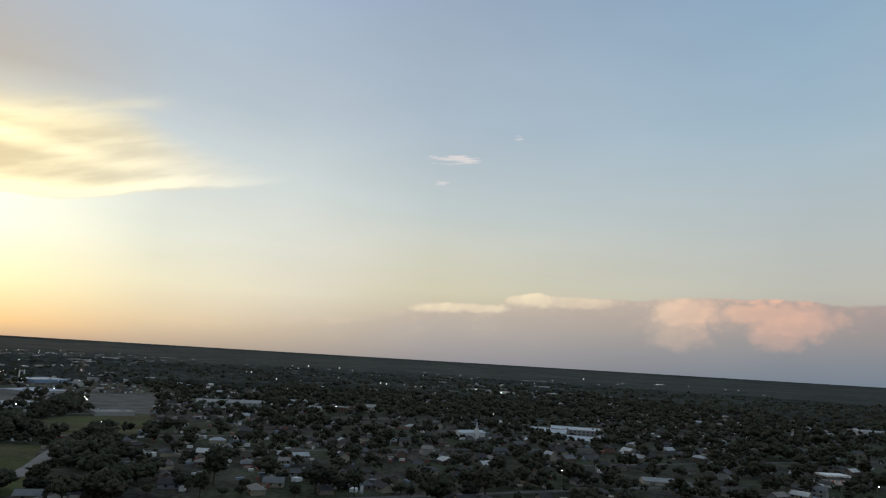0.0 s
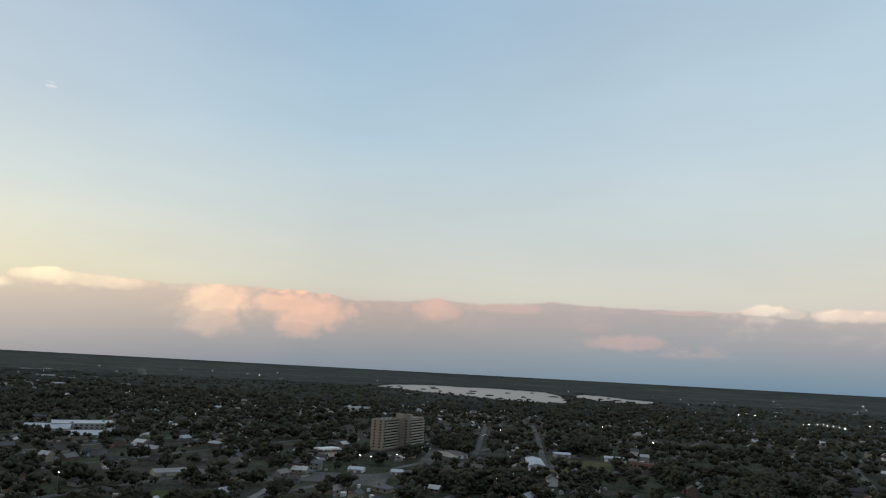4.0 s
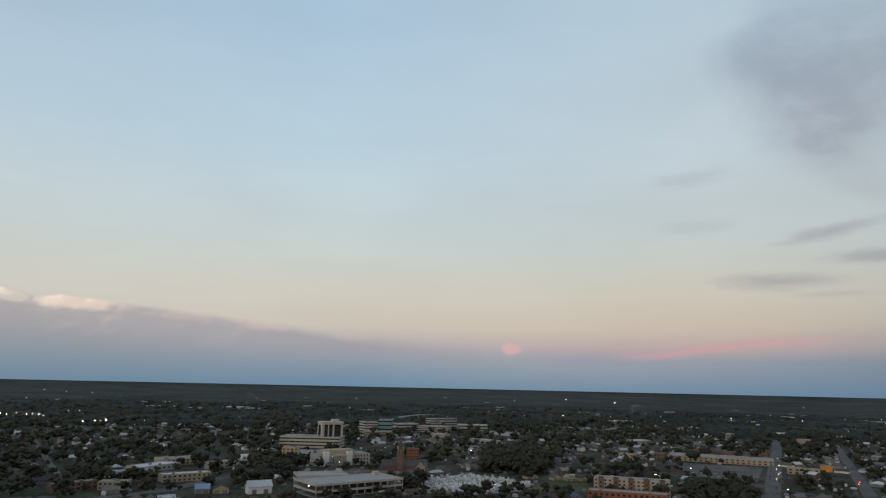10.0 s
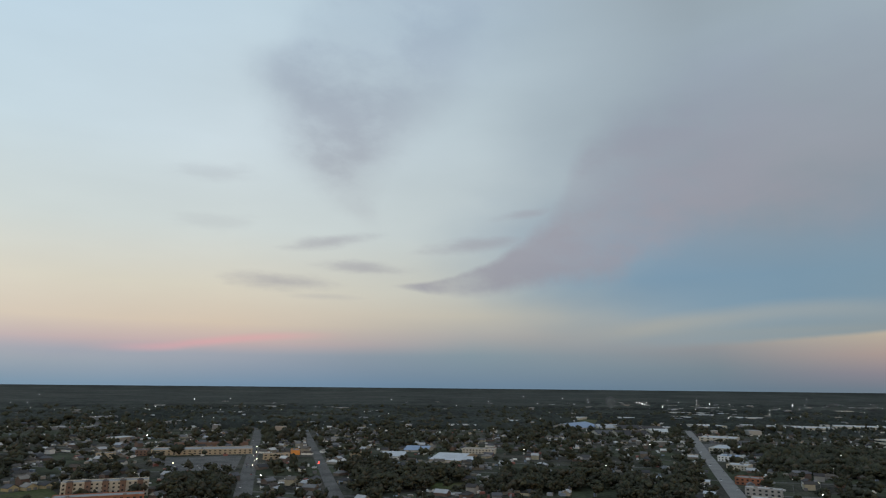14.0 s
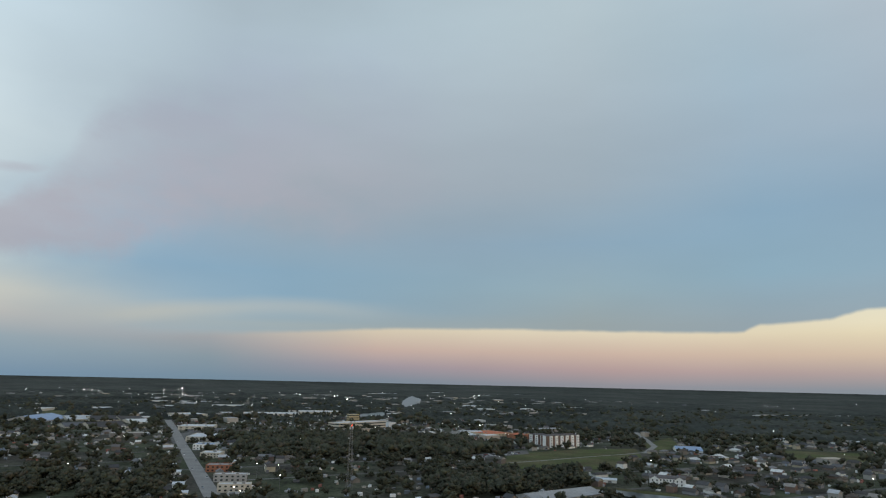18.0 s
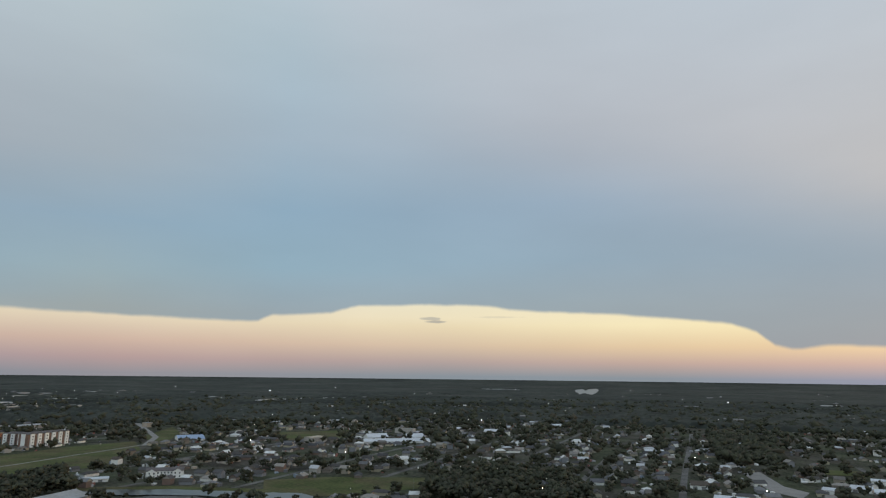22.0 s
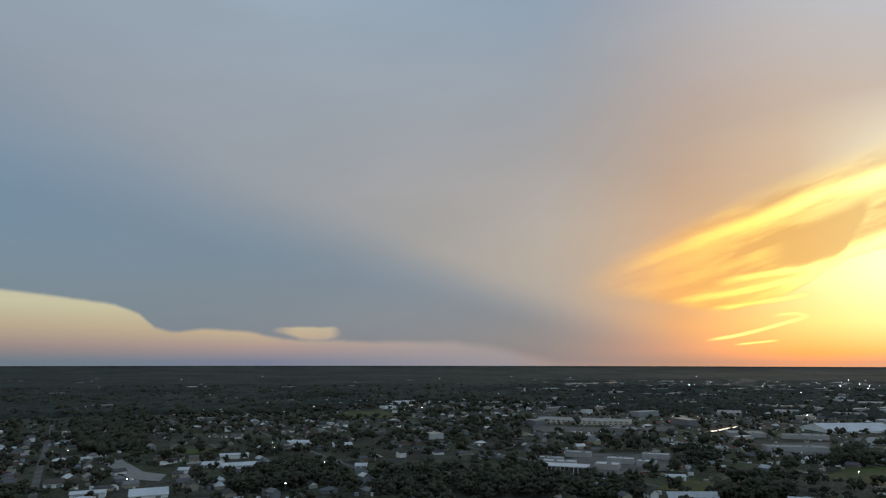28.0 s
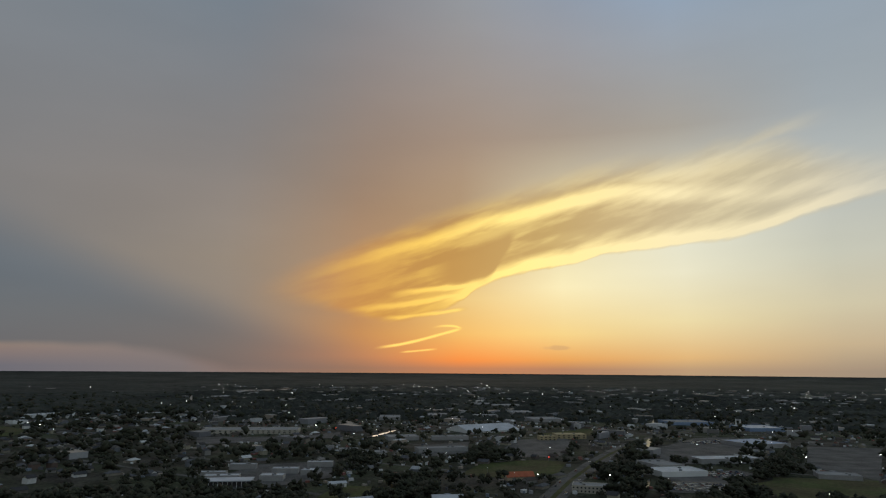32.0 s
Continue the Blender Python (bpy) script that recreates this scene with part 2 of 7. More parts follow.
sheet_soft = line([(146, 3.0), (158, 1.4), (166, 0.6), (176, 0.34), (215, 0.3), (252, 0.32), (268, 0.4), (284, 0.9), (300, 1.2)])
sheet_mask = step(HIGH, op("SUBTRACT", sheet_edge, op("MULTIPLY", sheet_soft, 0.3)), op("ADD", sheet_edge, sheet_soft))
lens = patch_between(line([(262.0, 2.5), (263.6, 2.2), (265.8, 1.85), (267.2, 1.95), (268.2, 2.4)]), line([(262.0, 2.5), (262.8, 2.8), (265, 2.92), (267.2, 2.95), (268.2, 2.45)]), 0.22, 0.14, (261.6, 264.4, 266.9, 268.3), op("MULTIPLY", edge_wobble, 1.6))
sheet_start = op("SUBTRACT", op("ADD", HEAD, op("MULTIPLY", op("SUBTRACT", cloud_noise(op("MULTIPLY", HEAD, 0.5), HIGH, 0.12, 4, 0.55, 4.0), 0.5), 16.0)), line([(0, 154), (5, 156), (8, 152), (13, 153), (18, 156), (23, 160), (30, 170), (40, 184)], HIGH))
sheet_mask = op("MULTIPLY", op("MULTIPLY", sheet_mask, op("SUBTRACT", 1.0, lens)), op("MULTIPLY", step(sheet_start, -13.0, 13.0), op("SUBTRACT", 1.0, step(HEAD, 282.0, 312.0))))
shine_edge = curve([(200, 34.0), (220, 25.0), (235, 18.5), (250, 13.5), (262, 10.0), (272, 7.8), (281, 5.2), (290, 2.8), (296, 1.6), (304, 0.2)])
shine_soft = curve([(200, 13.0), (240, 10.0), (262, 7.0), (275, 4.2), (290, 2.6), (300, 1.8)])
shine = step(HIGH, op("SUBTRACT", shine_edge, op("MULTIPLY", shine_soft, 0.4)), op("ADD", shine_edge, op("MULTIPLY", shine_soft, 0.9)))
layer = blend(shine, sheet_colour, through_colour)
end_layer(blend(sheet_mask, sky, layer))

# mauve arms of thin cloud that reach out of the sheet
sky = begin_layer("cloud_arms")
arm_wobble = op("MULTIPLY", op("SUBTRACT", cloud_noise(HEAD, HIGH, 0.13, 6, 0.6, 7.0), 0.5), 5.0)
arm_at = op("ADD", HEAD, arm_wobble)
arm_left = line([(12.8, 137.0), (14.7, 133.9), (16.9, 131.0), (20, 128.0), (24, 126.3), (26.8, 124.4), (29.3, 127.5), (33, 130)], HIGH)
arm_right = line([(12.8, 137.5), (16.7, 136.0), (19.7, 138.0), (23.6, 141.0), (28.4, 146.5), (33, 152)], HIGH)
arm_soft = line([(13, 1.0), (17, 2.4), (24, 5.5), (32, 8.0)], HIGH)
arm_a = op("MULTIPLY", step(arm_at, op("SUBTRACT", arm_left, 1.2), op("ADD", arm_left, 4.6)), op("SUBTRACT", 1.0, step(arm_at, op("SUBTRACT", arm_right, arm_soft), op("ADD", arm_right, arm_soft))))
arm_a = op("MULTIPLY", op("MULTIPLY", arm_a, step(HIGH, 12.6, 15.0)), line([(14, 0.55), (17, 0.8), (22, 0.9), (27, 0.75), (33, 0.55)], HIGH))
arm_low = line([(138.6, 8.5), (145.7, 7.9), (151.5, 8.6), (157, 10.0), (163.7, 11.9), (170.3, 13.2), (176, 13.9), (186, 15.2), (200, 16.6), (211, 17.4)])
arm_top = line([(138.6, 8.6), (143.2, 9.15), (146.7, 10.1), (149.3, 11.8), (152, 13.4), (154, 15.6), (155.4, 18.6), (158, 21.8), (164.8, 24.6), (172, 26.0), (182, 26.5), (200, 27.0)])
arm_b = patch_between(arm_low, arm_top, line([(139, 0.15), (146, 0.5), (152, 0.9), (160, 1.5), (180, 3.0)]), line([(139, 0.12), (147, 0.4), (152, 1.2), (158, 3.2), (175, 6.0)]), (138.4, 141.5, 163.0, 198.0), op("MULTIPLY", arm_wobble, line([(139, 0.1), (146, 0.4), (152, 1.0), (160, 1.8)])))
thin = cloud_noise(op("MULTIPLY_ADD", HIGH, 0.55, op("MULTIPLY", HEAD, 0.6)), op("MULTIPLY_ADD", HEAD, -0.2, HIGH), 0.16, 6, 0.6, 13.0)
arms = op("MULTIPLY", op("MAXIMUM", op("MULTIPLY", arm_a, 0.66), op("MULTIPLY", arm_b, 0.74)), op("MULTIPLY_ADD", step(thin, 0.32, 0.62), 0.62, 0.46))
ragged_edge = op("MULTIPLY", op("SUBTRACT", cloud_noise(op("MULTIPLY", HEAD, 0.3), HIGH, 0.9, 5, 0.6, 11.0), 0.5), 1.6)
for heading, high, wide, tall, lean, amount in ((129.0, 8.6, 4.6, 0.75, -0.02, 0.6), (133.4, 12.3, 3.8, 0.62, 0.17, 0.6), (136.3, 10.1, 4.2, 0.6, -0.07, 0.6), (146.4, 12.3, 4.4, 0.7, 0.1, 0.62), (150.6, 14.9, 2.8, 0.42, 0.1, 0.55),
                                               (123.0, 17.4, 4.0, 0.8, 0.08, 0.25), (123.4, 13.3, 3.6, 0.8, 0.05, 0.2), (133.0, 7.5, 3.0, 0.3, 0.0, 0.25)):
    u = op("SUBTRACT", HEAD, heading)
    v = op("DIVIDE", op("SUBTRACT", op("SUBTRACT", HIGH, high), op("MULTIPLY", u, lean)), tall)
    u = op("DIVIDE", u, wide)
    d = op("ADD", op("SQRT", op("ADD", op("MULTIPLY", u, u), op("MULTIPLY", v, v))), ragged_edge)
    arms = op("MAXIMUM", arms, op("MULTIPLY", op("SUBTRACT", 1.0, step(d, 0.0, 1.35)), 0.85 * amount))
arm_colour = band([(6, (150, 156, 174)), (9, (160, 158, 170)), (14, (166, 164, 174)), (20, (163, 167, 180)), (31, (160, 176, 198))], 1.1)
sky = blend(arms, sky, arm_colour)
streak_low = ribbon([(156, 4.3), (159, 4.7), (166, 5.6), (173.4, 6.05), (178.4, 5.9), (186, 5.7)], 1.15, (154.0, 163.0, 172.0, 186.0))
sky = blend(op("MULTIPLY", streak_low, 0.34), sky, (*lin((204, 196, 178)), 1))
blush = ribbon([(116, 2.7), (120, 2.85), (122.9, 3.26), (127.6, 3.85), (131.2, 4.07), (136, 4.2)], 0.55, (114.0, 121.0, 127.0, 136.0))
end_layer(blend(op("MULTIPLY", blush, 0.5), sky, (*(1.25 * v for v in lin((226, 166, 172))), 1)))

# the far bank of cumulus along the horizon
sky = begin_layer("cumulus_bank")
lump = cloud_noise(HEADC, HIGH, 0.5, 7, 0.62, 1.0)
big_lump = cloud_noise(op("MULTIPLY", HEADC, 0.6), HIGH, 0.2, 3, 0.5, 5.0)
heads = puffs(op("MULTIPLY", HEADC, 0.7), HIGH, 0.6, 3.0, 2.0)
billow = op("SUBTRACT", 1.0, op("MULTIPLY", heads, 2.0))
bank_top = op("ADD", line([(-30, 1.0), (-19, 2.2), (-14, 2.55), (-8, 3.2), (-4, 4.0), (-2.4, 4.6), (-0.3, 5.0), (3, 5.1), (5.2, 5.05), (5.7, 5.75), (8.1, 6.25), (9.4, 6.15), (14.3, 6.0), (17.6, 5.9), (18.5, 6.15),
                           (22.3, 6.27), (28.2, 6.2), (32.5, 5.8), (36.8, 5.9), (39, 6.4), (40.8, 6.15), (43, 6.05), (49.5, 6.4), (55.9, 6.15), (63.4, 5.85), (64.9, 6.25), (66.2, 6.62), (68.6, 6.2),
                           (69.4, 5.95), (71.3, 6.3), (75, 5.95), (84.3, 5.15), (94, 3.95), (105, 3.25), (113, 2.6), (119.5, 2.8), (127.6, 3.7), (140, 4.2)], HEADC, True),
              op("ADD", op("MULTIPLY_ADD", lump, 0.3, -0.15), op("MULTIPLY_ADD", billow, 0.3, -0.1)))
bank_soft = curve([(0, 0.2), (30, 0.2), (75, 0.3), (95, 0.8), (120, 1.4), (330, 2.0), (359, 0.3)])
bank = op("SUBTRACT", 1.0, step(HIGH, op("SUBTRACT", bank_top, bank_soft), op("ADD", bank_top, op("MULTIPLY", bank_soft, 0.5))))
west_part = op("ADD", op("SUBTRACT", 1.0, step(HEAD, 100.0, 140.0)), step(HEAD, 330.0, 350.0))
bank = op("MULTIPLY", op("MULTIPLY", bank, west_part), 0.92)
bank_colour = round_compass([
    (0, band([(0, (146, 142, 142)), (1.5, (160, 154, 150)), (3.5, (180, 168, 156)), (5, (194, 178, 160)), (7, (204, 190, 168))], 1.95)),
    (28, band([(0, (132, 142, 152)), (1.5, (146, 150, 156)), (3.5, (168, 160, 158)), (5, (182, 166, 160)), (7, (190, 176, 168))], 1.42)),
    (60, band([(0, (118, 142, 160)), (1.5, (134, 152, 164)), (3, (152, 158, 165)), (5, (170, 166, 168)), (7, (184, 178, 176))], 1.33)),
    (95, band([(0, (112, 142, 164)), (1.5, (134, 152, 167)), (3, (160, 160, 168)), (5, (174, 168, 170))], EAST)),
    (335, band([(0, (170, 152, 128)), (1.5, (198, 176, 142)), (4, (216, 200, 166))], 2.25)),
    (359.5, band([(0, (146, 142, 142)), (1.5, (160, 154, 150)), (3.5, (180, 168, 156)), (5, (194, 178, 160)), (7, (204, 190, 168))], 1.95))])
lit_along = curve([(0, 14), (3, 16), (7, 26), (12, 20), (16, 8), (18, 36), (25, 34), (30, 30), (33, 12), (40, 16), (45, 6), (50, 8), (58, 4), (64.5, 12), (66.3, 40), (68.5, 12), (71, 34), (74.5, 26), (77, 6),
                   (84, 14), (88, 3), (106, 2), (107.7, 8), (110, 1), (120, 0), (340, 4), (352, 12), (359, 14)])
below_top = op("SUBTRACT", bank_top, HIGH)
heads_lee = puffs(op("MULTIPLY_ADD", HEADC, 0.7, -0.32), op("ADD", HIGH, 0.3), 0.6, 3.0, 2.0)
relief = step(op("SUBTRACT", heads_lee, heads), -0.06, 0.14)
lit_depth = op("MULTIPLY", op("MULTIPLY", op("SUBTRACT", 1.0, step(below_top, 0.5, 3.4)), step(big_lump, 0.36, 0.6)), op("MULTIPLY_ADD", relief, 0.75, 0.25))
rim = op("MULTIPLY", op("SUBTRACT", 1.0, step(below_top, 0.1, 0.9)), op("MULTIPLY_ADD", relief, 0.55, 0.15))
lit = op("MULTIPLY", op("ADD", op("MULTIPLY", lit_depth, 0.4), op("MULTIPLY", rim, 0.8)), op("DIVIDE", lit_along, 30.0), clamp=True)
rosy = cloud_noise(op("MULTIPLY", HEAD, 0.4), HIGH, 0.5, 4, 0.6, 9.0)
patch = op("MULTIPLY", op("MULTIPLY", step(HEAD, 50.0, 56.0), op("SUBTRACT", 1.0, step(HEAD, 60.0, 66.0))), op("MULTIPLY", step(HIGH, 1.9, 2.5), op("SUBTRACT", 1.0, step(HIGH, 2.9, 3.5))))
lit = op("MAXIMUM", lit, op("MULTIPLY", op("MULTIPLY", patch, step(rosy, 0.44, 0.6)), 0.22))
lit_colour = round_compass([(a, (*((1.75 if a < 20 or a > 300 else 1.58) * v for v in lin(c)), 1)) for a, c in ((10, (252, 232, 196)), (26, (252, 198, 168)), (50, (234, 184, 168)), (62, (232, 182, 170)), (66, (255, 238, 214)), (80, (238, 202, 184)), (110, (226, 184, 178)), (330, (240, 216, 178)), (355, (252, 232, 196)))])
# sunlit heads of the bank: heading, height, half width, half height, strength
cheek = op("MULTIPLY", op("SUBTRACT", puffs(op("MULTIPLY", HEADC, 0.8), HIGH, 1.0, 3.0, 6.0), 0.42), 1.6)
for heading, high, wide, tall, amount in ((20.8, 5.0, 2.9, 1.4, 0.85), (20.2, 3.4, 2.4, 1.5, 0.36), (26.0, 5.0, 3.2, 0.9, 0.8), (28.4, 4.5, 3.4, 1.4, 0.75), (27.4, 3.3, 2.0, 1.1, 0.45), (-0.4, 4.7, 2.6, 0.6, 0.9), (3.2, 4.8, 2.6, 0.5, 0.8), (7.8, 5.8, 2.6, 0.75, 1.0), (12.0, 5.6, 3.6, 0.55, 0.6),
                                          (39.2, 5.4, 1.9, 1.1, 0.5), (45.5, 5.8, 3.8, 0.45, 0.32), (66.1, 6.15, 2.0, 0.55, 0.95), (68.0, 5.8, 1.4, 0.4, 0.5), (72.2, 5.75, 3.0, 0.65, 0.8), (55.8, 3.2, 3.6, 0.6, 0.34), (86.2, 4.75, 2.0, 0.6, 0.4), (60.5, 5.8, 2.6, 0.22, 0.35),
                                          (80.0, 5.2, 2.6, 0.4, 0.22), (94.0, 4.0, 1.6, 0.3, 0.25), (53.0, 4.4, 1.6, 0.5, 0.12)):
    u, v = op("DIVIDE", op("SUBTRACT", HEADC, heading), wide), op("DIVIDE", op("SUBTRACT", HIGH, high), tall)
    d = op("ADD", op("SQRT", op("ADD", op("MULTIPLY", u, u), op("MULTIPLY", v, v))), cheek)
    lit = op("MAXIMUM", lit, op("MULTIPLY", op("SUBTRACT", 1.0, step(d, 0.35, 1.15)), op("MULTIPLY_ADD", v, 0.16 * amount, 0.86 * amount)))
end_layer(blend(bank, sky, blend(op("MULTIPLY", lit, op("MULTIPLY_ADD", relief, 0.25, 0.8), clamp=True), bank_colour, lit_colour)))

# one lone rosy puff, and a few small wisps
def puff(col, heading, high, wide, tall, colour, amount, ragged=0.8, gain=1.0):
    u = op("DIVIDE", op("SUBTRACT", HEADC, heading) if heading < 140 else op("SUBTRACT", HEAD, heading), wide)
    v = op("DIVIDE", op("SUBTRACT", HIGH, high), tall)
    d = op("SQRT", op("ADD", op("MULTIPLY", u, u), op("MULTIPLY", v, v)))
    d = op("ADD", d, op("MULTIPLY", op("SUBTRACT", lump, 0.5), ragged * 2))
    return blend(op("MULTIPLY", op("SUBTRACT", 1.0, step(d, 0.45, 1.1)), amount), col, (*(gain * v for v in lin(colour)), 1))


sky = begin_layer("small_clouds")
lump = cloud_noise(HEADC, HIGH, 0.5, 7, 0.62, 1.0)
sky = puff(sky, 107.7, 3.35, 1.05, 0.6, (234, 182, 180), 0.6, 0.9, 1.33)
streak = cloud_noise(op("MULTIPLY", HEADC, 0.35), op("MULTIPLY_ADD", HEADC, -0.1, op("MULTIPLY", HIGH, 2.6)), 1.1, 5, 0.62, 3.0)
for heading, high, wide, tall, amount in ((0.4, 17.6, 4.4, 0.6, 0.75), (-0.4, 15.5, 1.5, 0.5, 0.6), (6.4, 19.6, 1.0, 0.6, 0.65)):
    du, dv = op("DIVIDE", op("SUBTRACT", HEADC, heading), wide), op("DIVIDE", op("SUBTRACT", HIGH, op("MULTIPLY_ADD", HEADC, 0.05, high - 0.05 * heading)), tall)
    near = op("SUBTRACT", 1.0, step(op("SQRT", op("ADD", op("MULTIPLY", du, du), op("MULTIPLY", dv, dv))), 0.0, 1.0))
    wisp = op("MULTIPLY", step(op("MULTIPLY_ADD", near, 0.28, streak), 0.58, 0.78), op("MULTIPLY", step(near, 0.0, 0.3), amount))
    sky = blend(wisp, sky, (*(1.72 * v for v in lin((238, 226, 220))), 1))
sky = puff(sky, 225.2, 4.92, 1.0, 0.16, (170, 170, 164), 0.7, 1.1)
sky = puff(sky, 225.7, 4.66, 1.1, 0.13, (160, 160, 156), 0.75, 0.9)
sky = puff(sky, 231.0, 5.1, 2.4, 0.12, (206, 200, 180), 0.5, 1.0)
sky = puff(sky, 314.6, 1.8, 1.1, 0.22, (198, 162, 122), 0.5, 1.3, 2.2)

# the gold streaks above the sunset
end_layer(sky)
sky = begin_layer("gold_streaks")
fine = cloud_noise(op("MULTIPLY", HEAD, 0.3), op("SUBTRACT", HIGH, op("MULTIPLY", HEAD, 0.34)), 0.8, 4, 0.55, 6.0)
flow = cloud_noise(op("MULTIPLY", HEAD, 0.14), op("MULTIPLY", op("SUBTRACT", HIGH, op("MULTIPLY", HEAD, 0.3)), 0.7), 1.0, 5, 0.55, 2.0)
stir = op("MULTIPLY", op("SUBTRACT", fine, 0.5), 0.9)
gold_low = line([(286, 6.0), (292, 5.6), (297, 4.7), (300.3, 4.1), (302.3, 4.4), (306.2, 5.9), (307.5, 7.0), (311.1, 8.2), (315.4, 9.0), (320.8, 10.05), (326.2, 10.3), (331, 10.9), (335, 12.0), (341, 13.2), (347, 14.4), (354, 16.8)])
gold_top = line([(286, 6.2), (290.8, 7.8), (294.8, 9.4), (303.4, 12.6), (313.3, 15.4), (320.2, 16.8), (326, 17.0), (329, 17.6), (332.5, 17.4), (336, 16.2), (341, 15.2), (347, 14.8), (354, 16.9)])
gold_mask = patch_between(gold_low, gold_top, line([(288, 1.2), (300, 0.35), (306, 0.14), (325, 0.2), (340, 0.3)]), line([(288, 0.9), (300, 1.3), (325, 1.6), (340, 1.3)]), (287.0, 300.0, 333.0, 349.0), stir)
crest = ribbon([(289, 6.9), (290.8, 7.4), (294.8, 8.7), (303.4, 11.3), (313.3, 13.9), (320.2, 14.8), (326.5, 14.4), (332.7, 13.9), (341, 13.9)], line([(289, 0.5), (300, 0.9), (312, 1.1), (322, 1.2), (336, 1.2)]), (288.0, 298.0, 314.0, 345.0), stir)
under = op("SUBTRACT", op("ADD", HIGH, stir), gold_low)
lip = op("MULTIPLY", op("MULTIPLY", step(under, -0.1, 0.25), op("SUBTRACT", 1.0, step(under, 0.4, 1.7))), op("MULTIPLY", step(HEAD, 299.0, 308.0), op("SUBTRACT", 1.0, step(HEAD, 336.0, 350.0))))
plumes = ribbon([(295.5, 4.8), (301.3, 5.5), (306.4, 6.5)], 0.42, (295.0, 299.0, 305.5, 307.0), op("MULTIPLY", stir, 0.6))
plumes = op("MAXIMUM", plumes, ribbon([(299, 4.2), (302, 4.5), (306.4, 5.2)], 0.3, (298.5, 301.0, 305.5, 307.0), op("MULTIPLY", stir, 0.5)))
plumes = op("MAXIMUM", plumes, ribbon([(300, 6.3), (304, 6.9), (308, 7.3)], 0.4, (299.0, 302.0, 306.5, 308.5), op("MULTIPLY", stir, 0.6)))
spur = ribbon([(318, 15.8), (325.8, 16.3), (329.5, 17.6), (333.2, 18.7), (338, 19.6)], 1.0, (318.0, 325.0, 331.0, 338.0), stir)
spur = op("MULTIPLY", spur, 0.4)
hollow = patch_between(line([(302.5, 8.4), (304.8, 7.5), (308.2, 7.7), (309.5, 9.2), (311, 11.4)]), line([(302.5, 8.7), (306.3, 10.3), (311, 12.0)]), 0.35, 0.5, (302.5, 305.5, 310.3, 311.3), stir)
hollow = op("MAXIMUM", hollow, op("MULTIPLY", patch_between(line([(311, 9.7), (314, 10.4), (318, 11.6), (324, 12.0)]), line([(311, 10.0), (314, 11.2), (318, 12.8), (324, 12.6)]), 0.3, 0.4, (310.8, 312.0, 319.0, 325.0), stir), 0.75))
gold_bright = op("ADD", op("MULTIPLY", op("MAXIMUM", op("MAXIMUM", crest, lip), op("MAXIMUM", plumes, spur)), 0.85), op("MULTIPLY_ADD", step(flow, 0.36, 0.64), 0.4, 0.02), clamp=True)
gold_bright = op("MULTIPLY", gold_bright, op("MULTIPLY_ADD", hollow, -0.97, 1.0))
gold_mask = op("MAXIMUM", op("MULTIPLY", gold_mask, 0.88), op("MAXIMUM", op("MULTIPLY", plumes, 0.85), spur))


def glow(rows):
    return round_compass([(a, (*(g * v for v in lin(c)), 1)) for a, g, c in rows])


gold_dim = glow([(294, 2.1, (214, 148, 78)), (304, 1.8, (216, 160, 82)), (314, 1.85, (218, 178, 104)), (330, 2.0, (216, 200, 160)), (344, 1.9, (208, 206, 196))])
gold_full = glow([(296, 2.2, (244, 186, 84)), (303, 2.7, (252, 208, 96)), (310, 3.0, (255, 226, 130)), (324, 2.5, (255, 236, 180)), (342, 1.95, (255, 244, 216))])
sky = blend(gold_mask, sky, blend(gold_bright, gold_dim, gold_full))
hook = ribbon([(298.6, 1.7), (301.3, 2.15), (304.5, 3.0), (306.1, 3.45)], 0.2, (298.4, 300.5, 305.6, 306.3), op("MULTIPLY", stir, 0.25))
hook = op("MAXIMUM", hook, ribbon([(303.5, 3.5), (305, 3.68), (306.1, 3.5)], 0.15, (303.4, 305.2, 305.8, 306.3)))
hook = op("MAXIMUM", hook, op("MULTIPLY", ribbon([(300.5, 1.35), (304, 1.66)], 0.13, (300.6, 301.6, 303.2, 304.2), op("MULTIPLY", stir, 0.2)), 0.7))
sky = blend(hook, sky, (*(2.9 * v for v in lin((255, 214, 112))), 1))

# faint veils that lighten and darken the whole
veil_node = WT.nodes.new("ShaderNodeTexNoise")
veil_map = WT.nodes.new("ShaderNodeMapping")
veil_map.inputs["Scale"].default_value = (1, 1, 3.5)
WT.links.new(SEEN, veil_map.inputs["Vector"])
WT.links.new(veil_map.outputs[0], veil_node.inputs["Vector"])
veil_node.inputs["Scale"].default_value, veil_node.inputs["Detail"].default_value = 2.6, 5
veil = veil_node.outputs[0]
veil_gain = op("MULTIPLY_ADD", op("SUBTRACT", veil, 0.5), 0.2, 1.0)
gained = WT.nodes.new("ShaderNodeVectorMath")
gained.operation = "SCALE"
WT.links.new(sky, gained.inputs[0]), WT.links.new(veil_gain, gained.inputs["Scale"])
end_layer(gained.outputs[0])

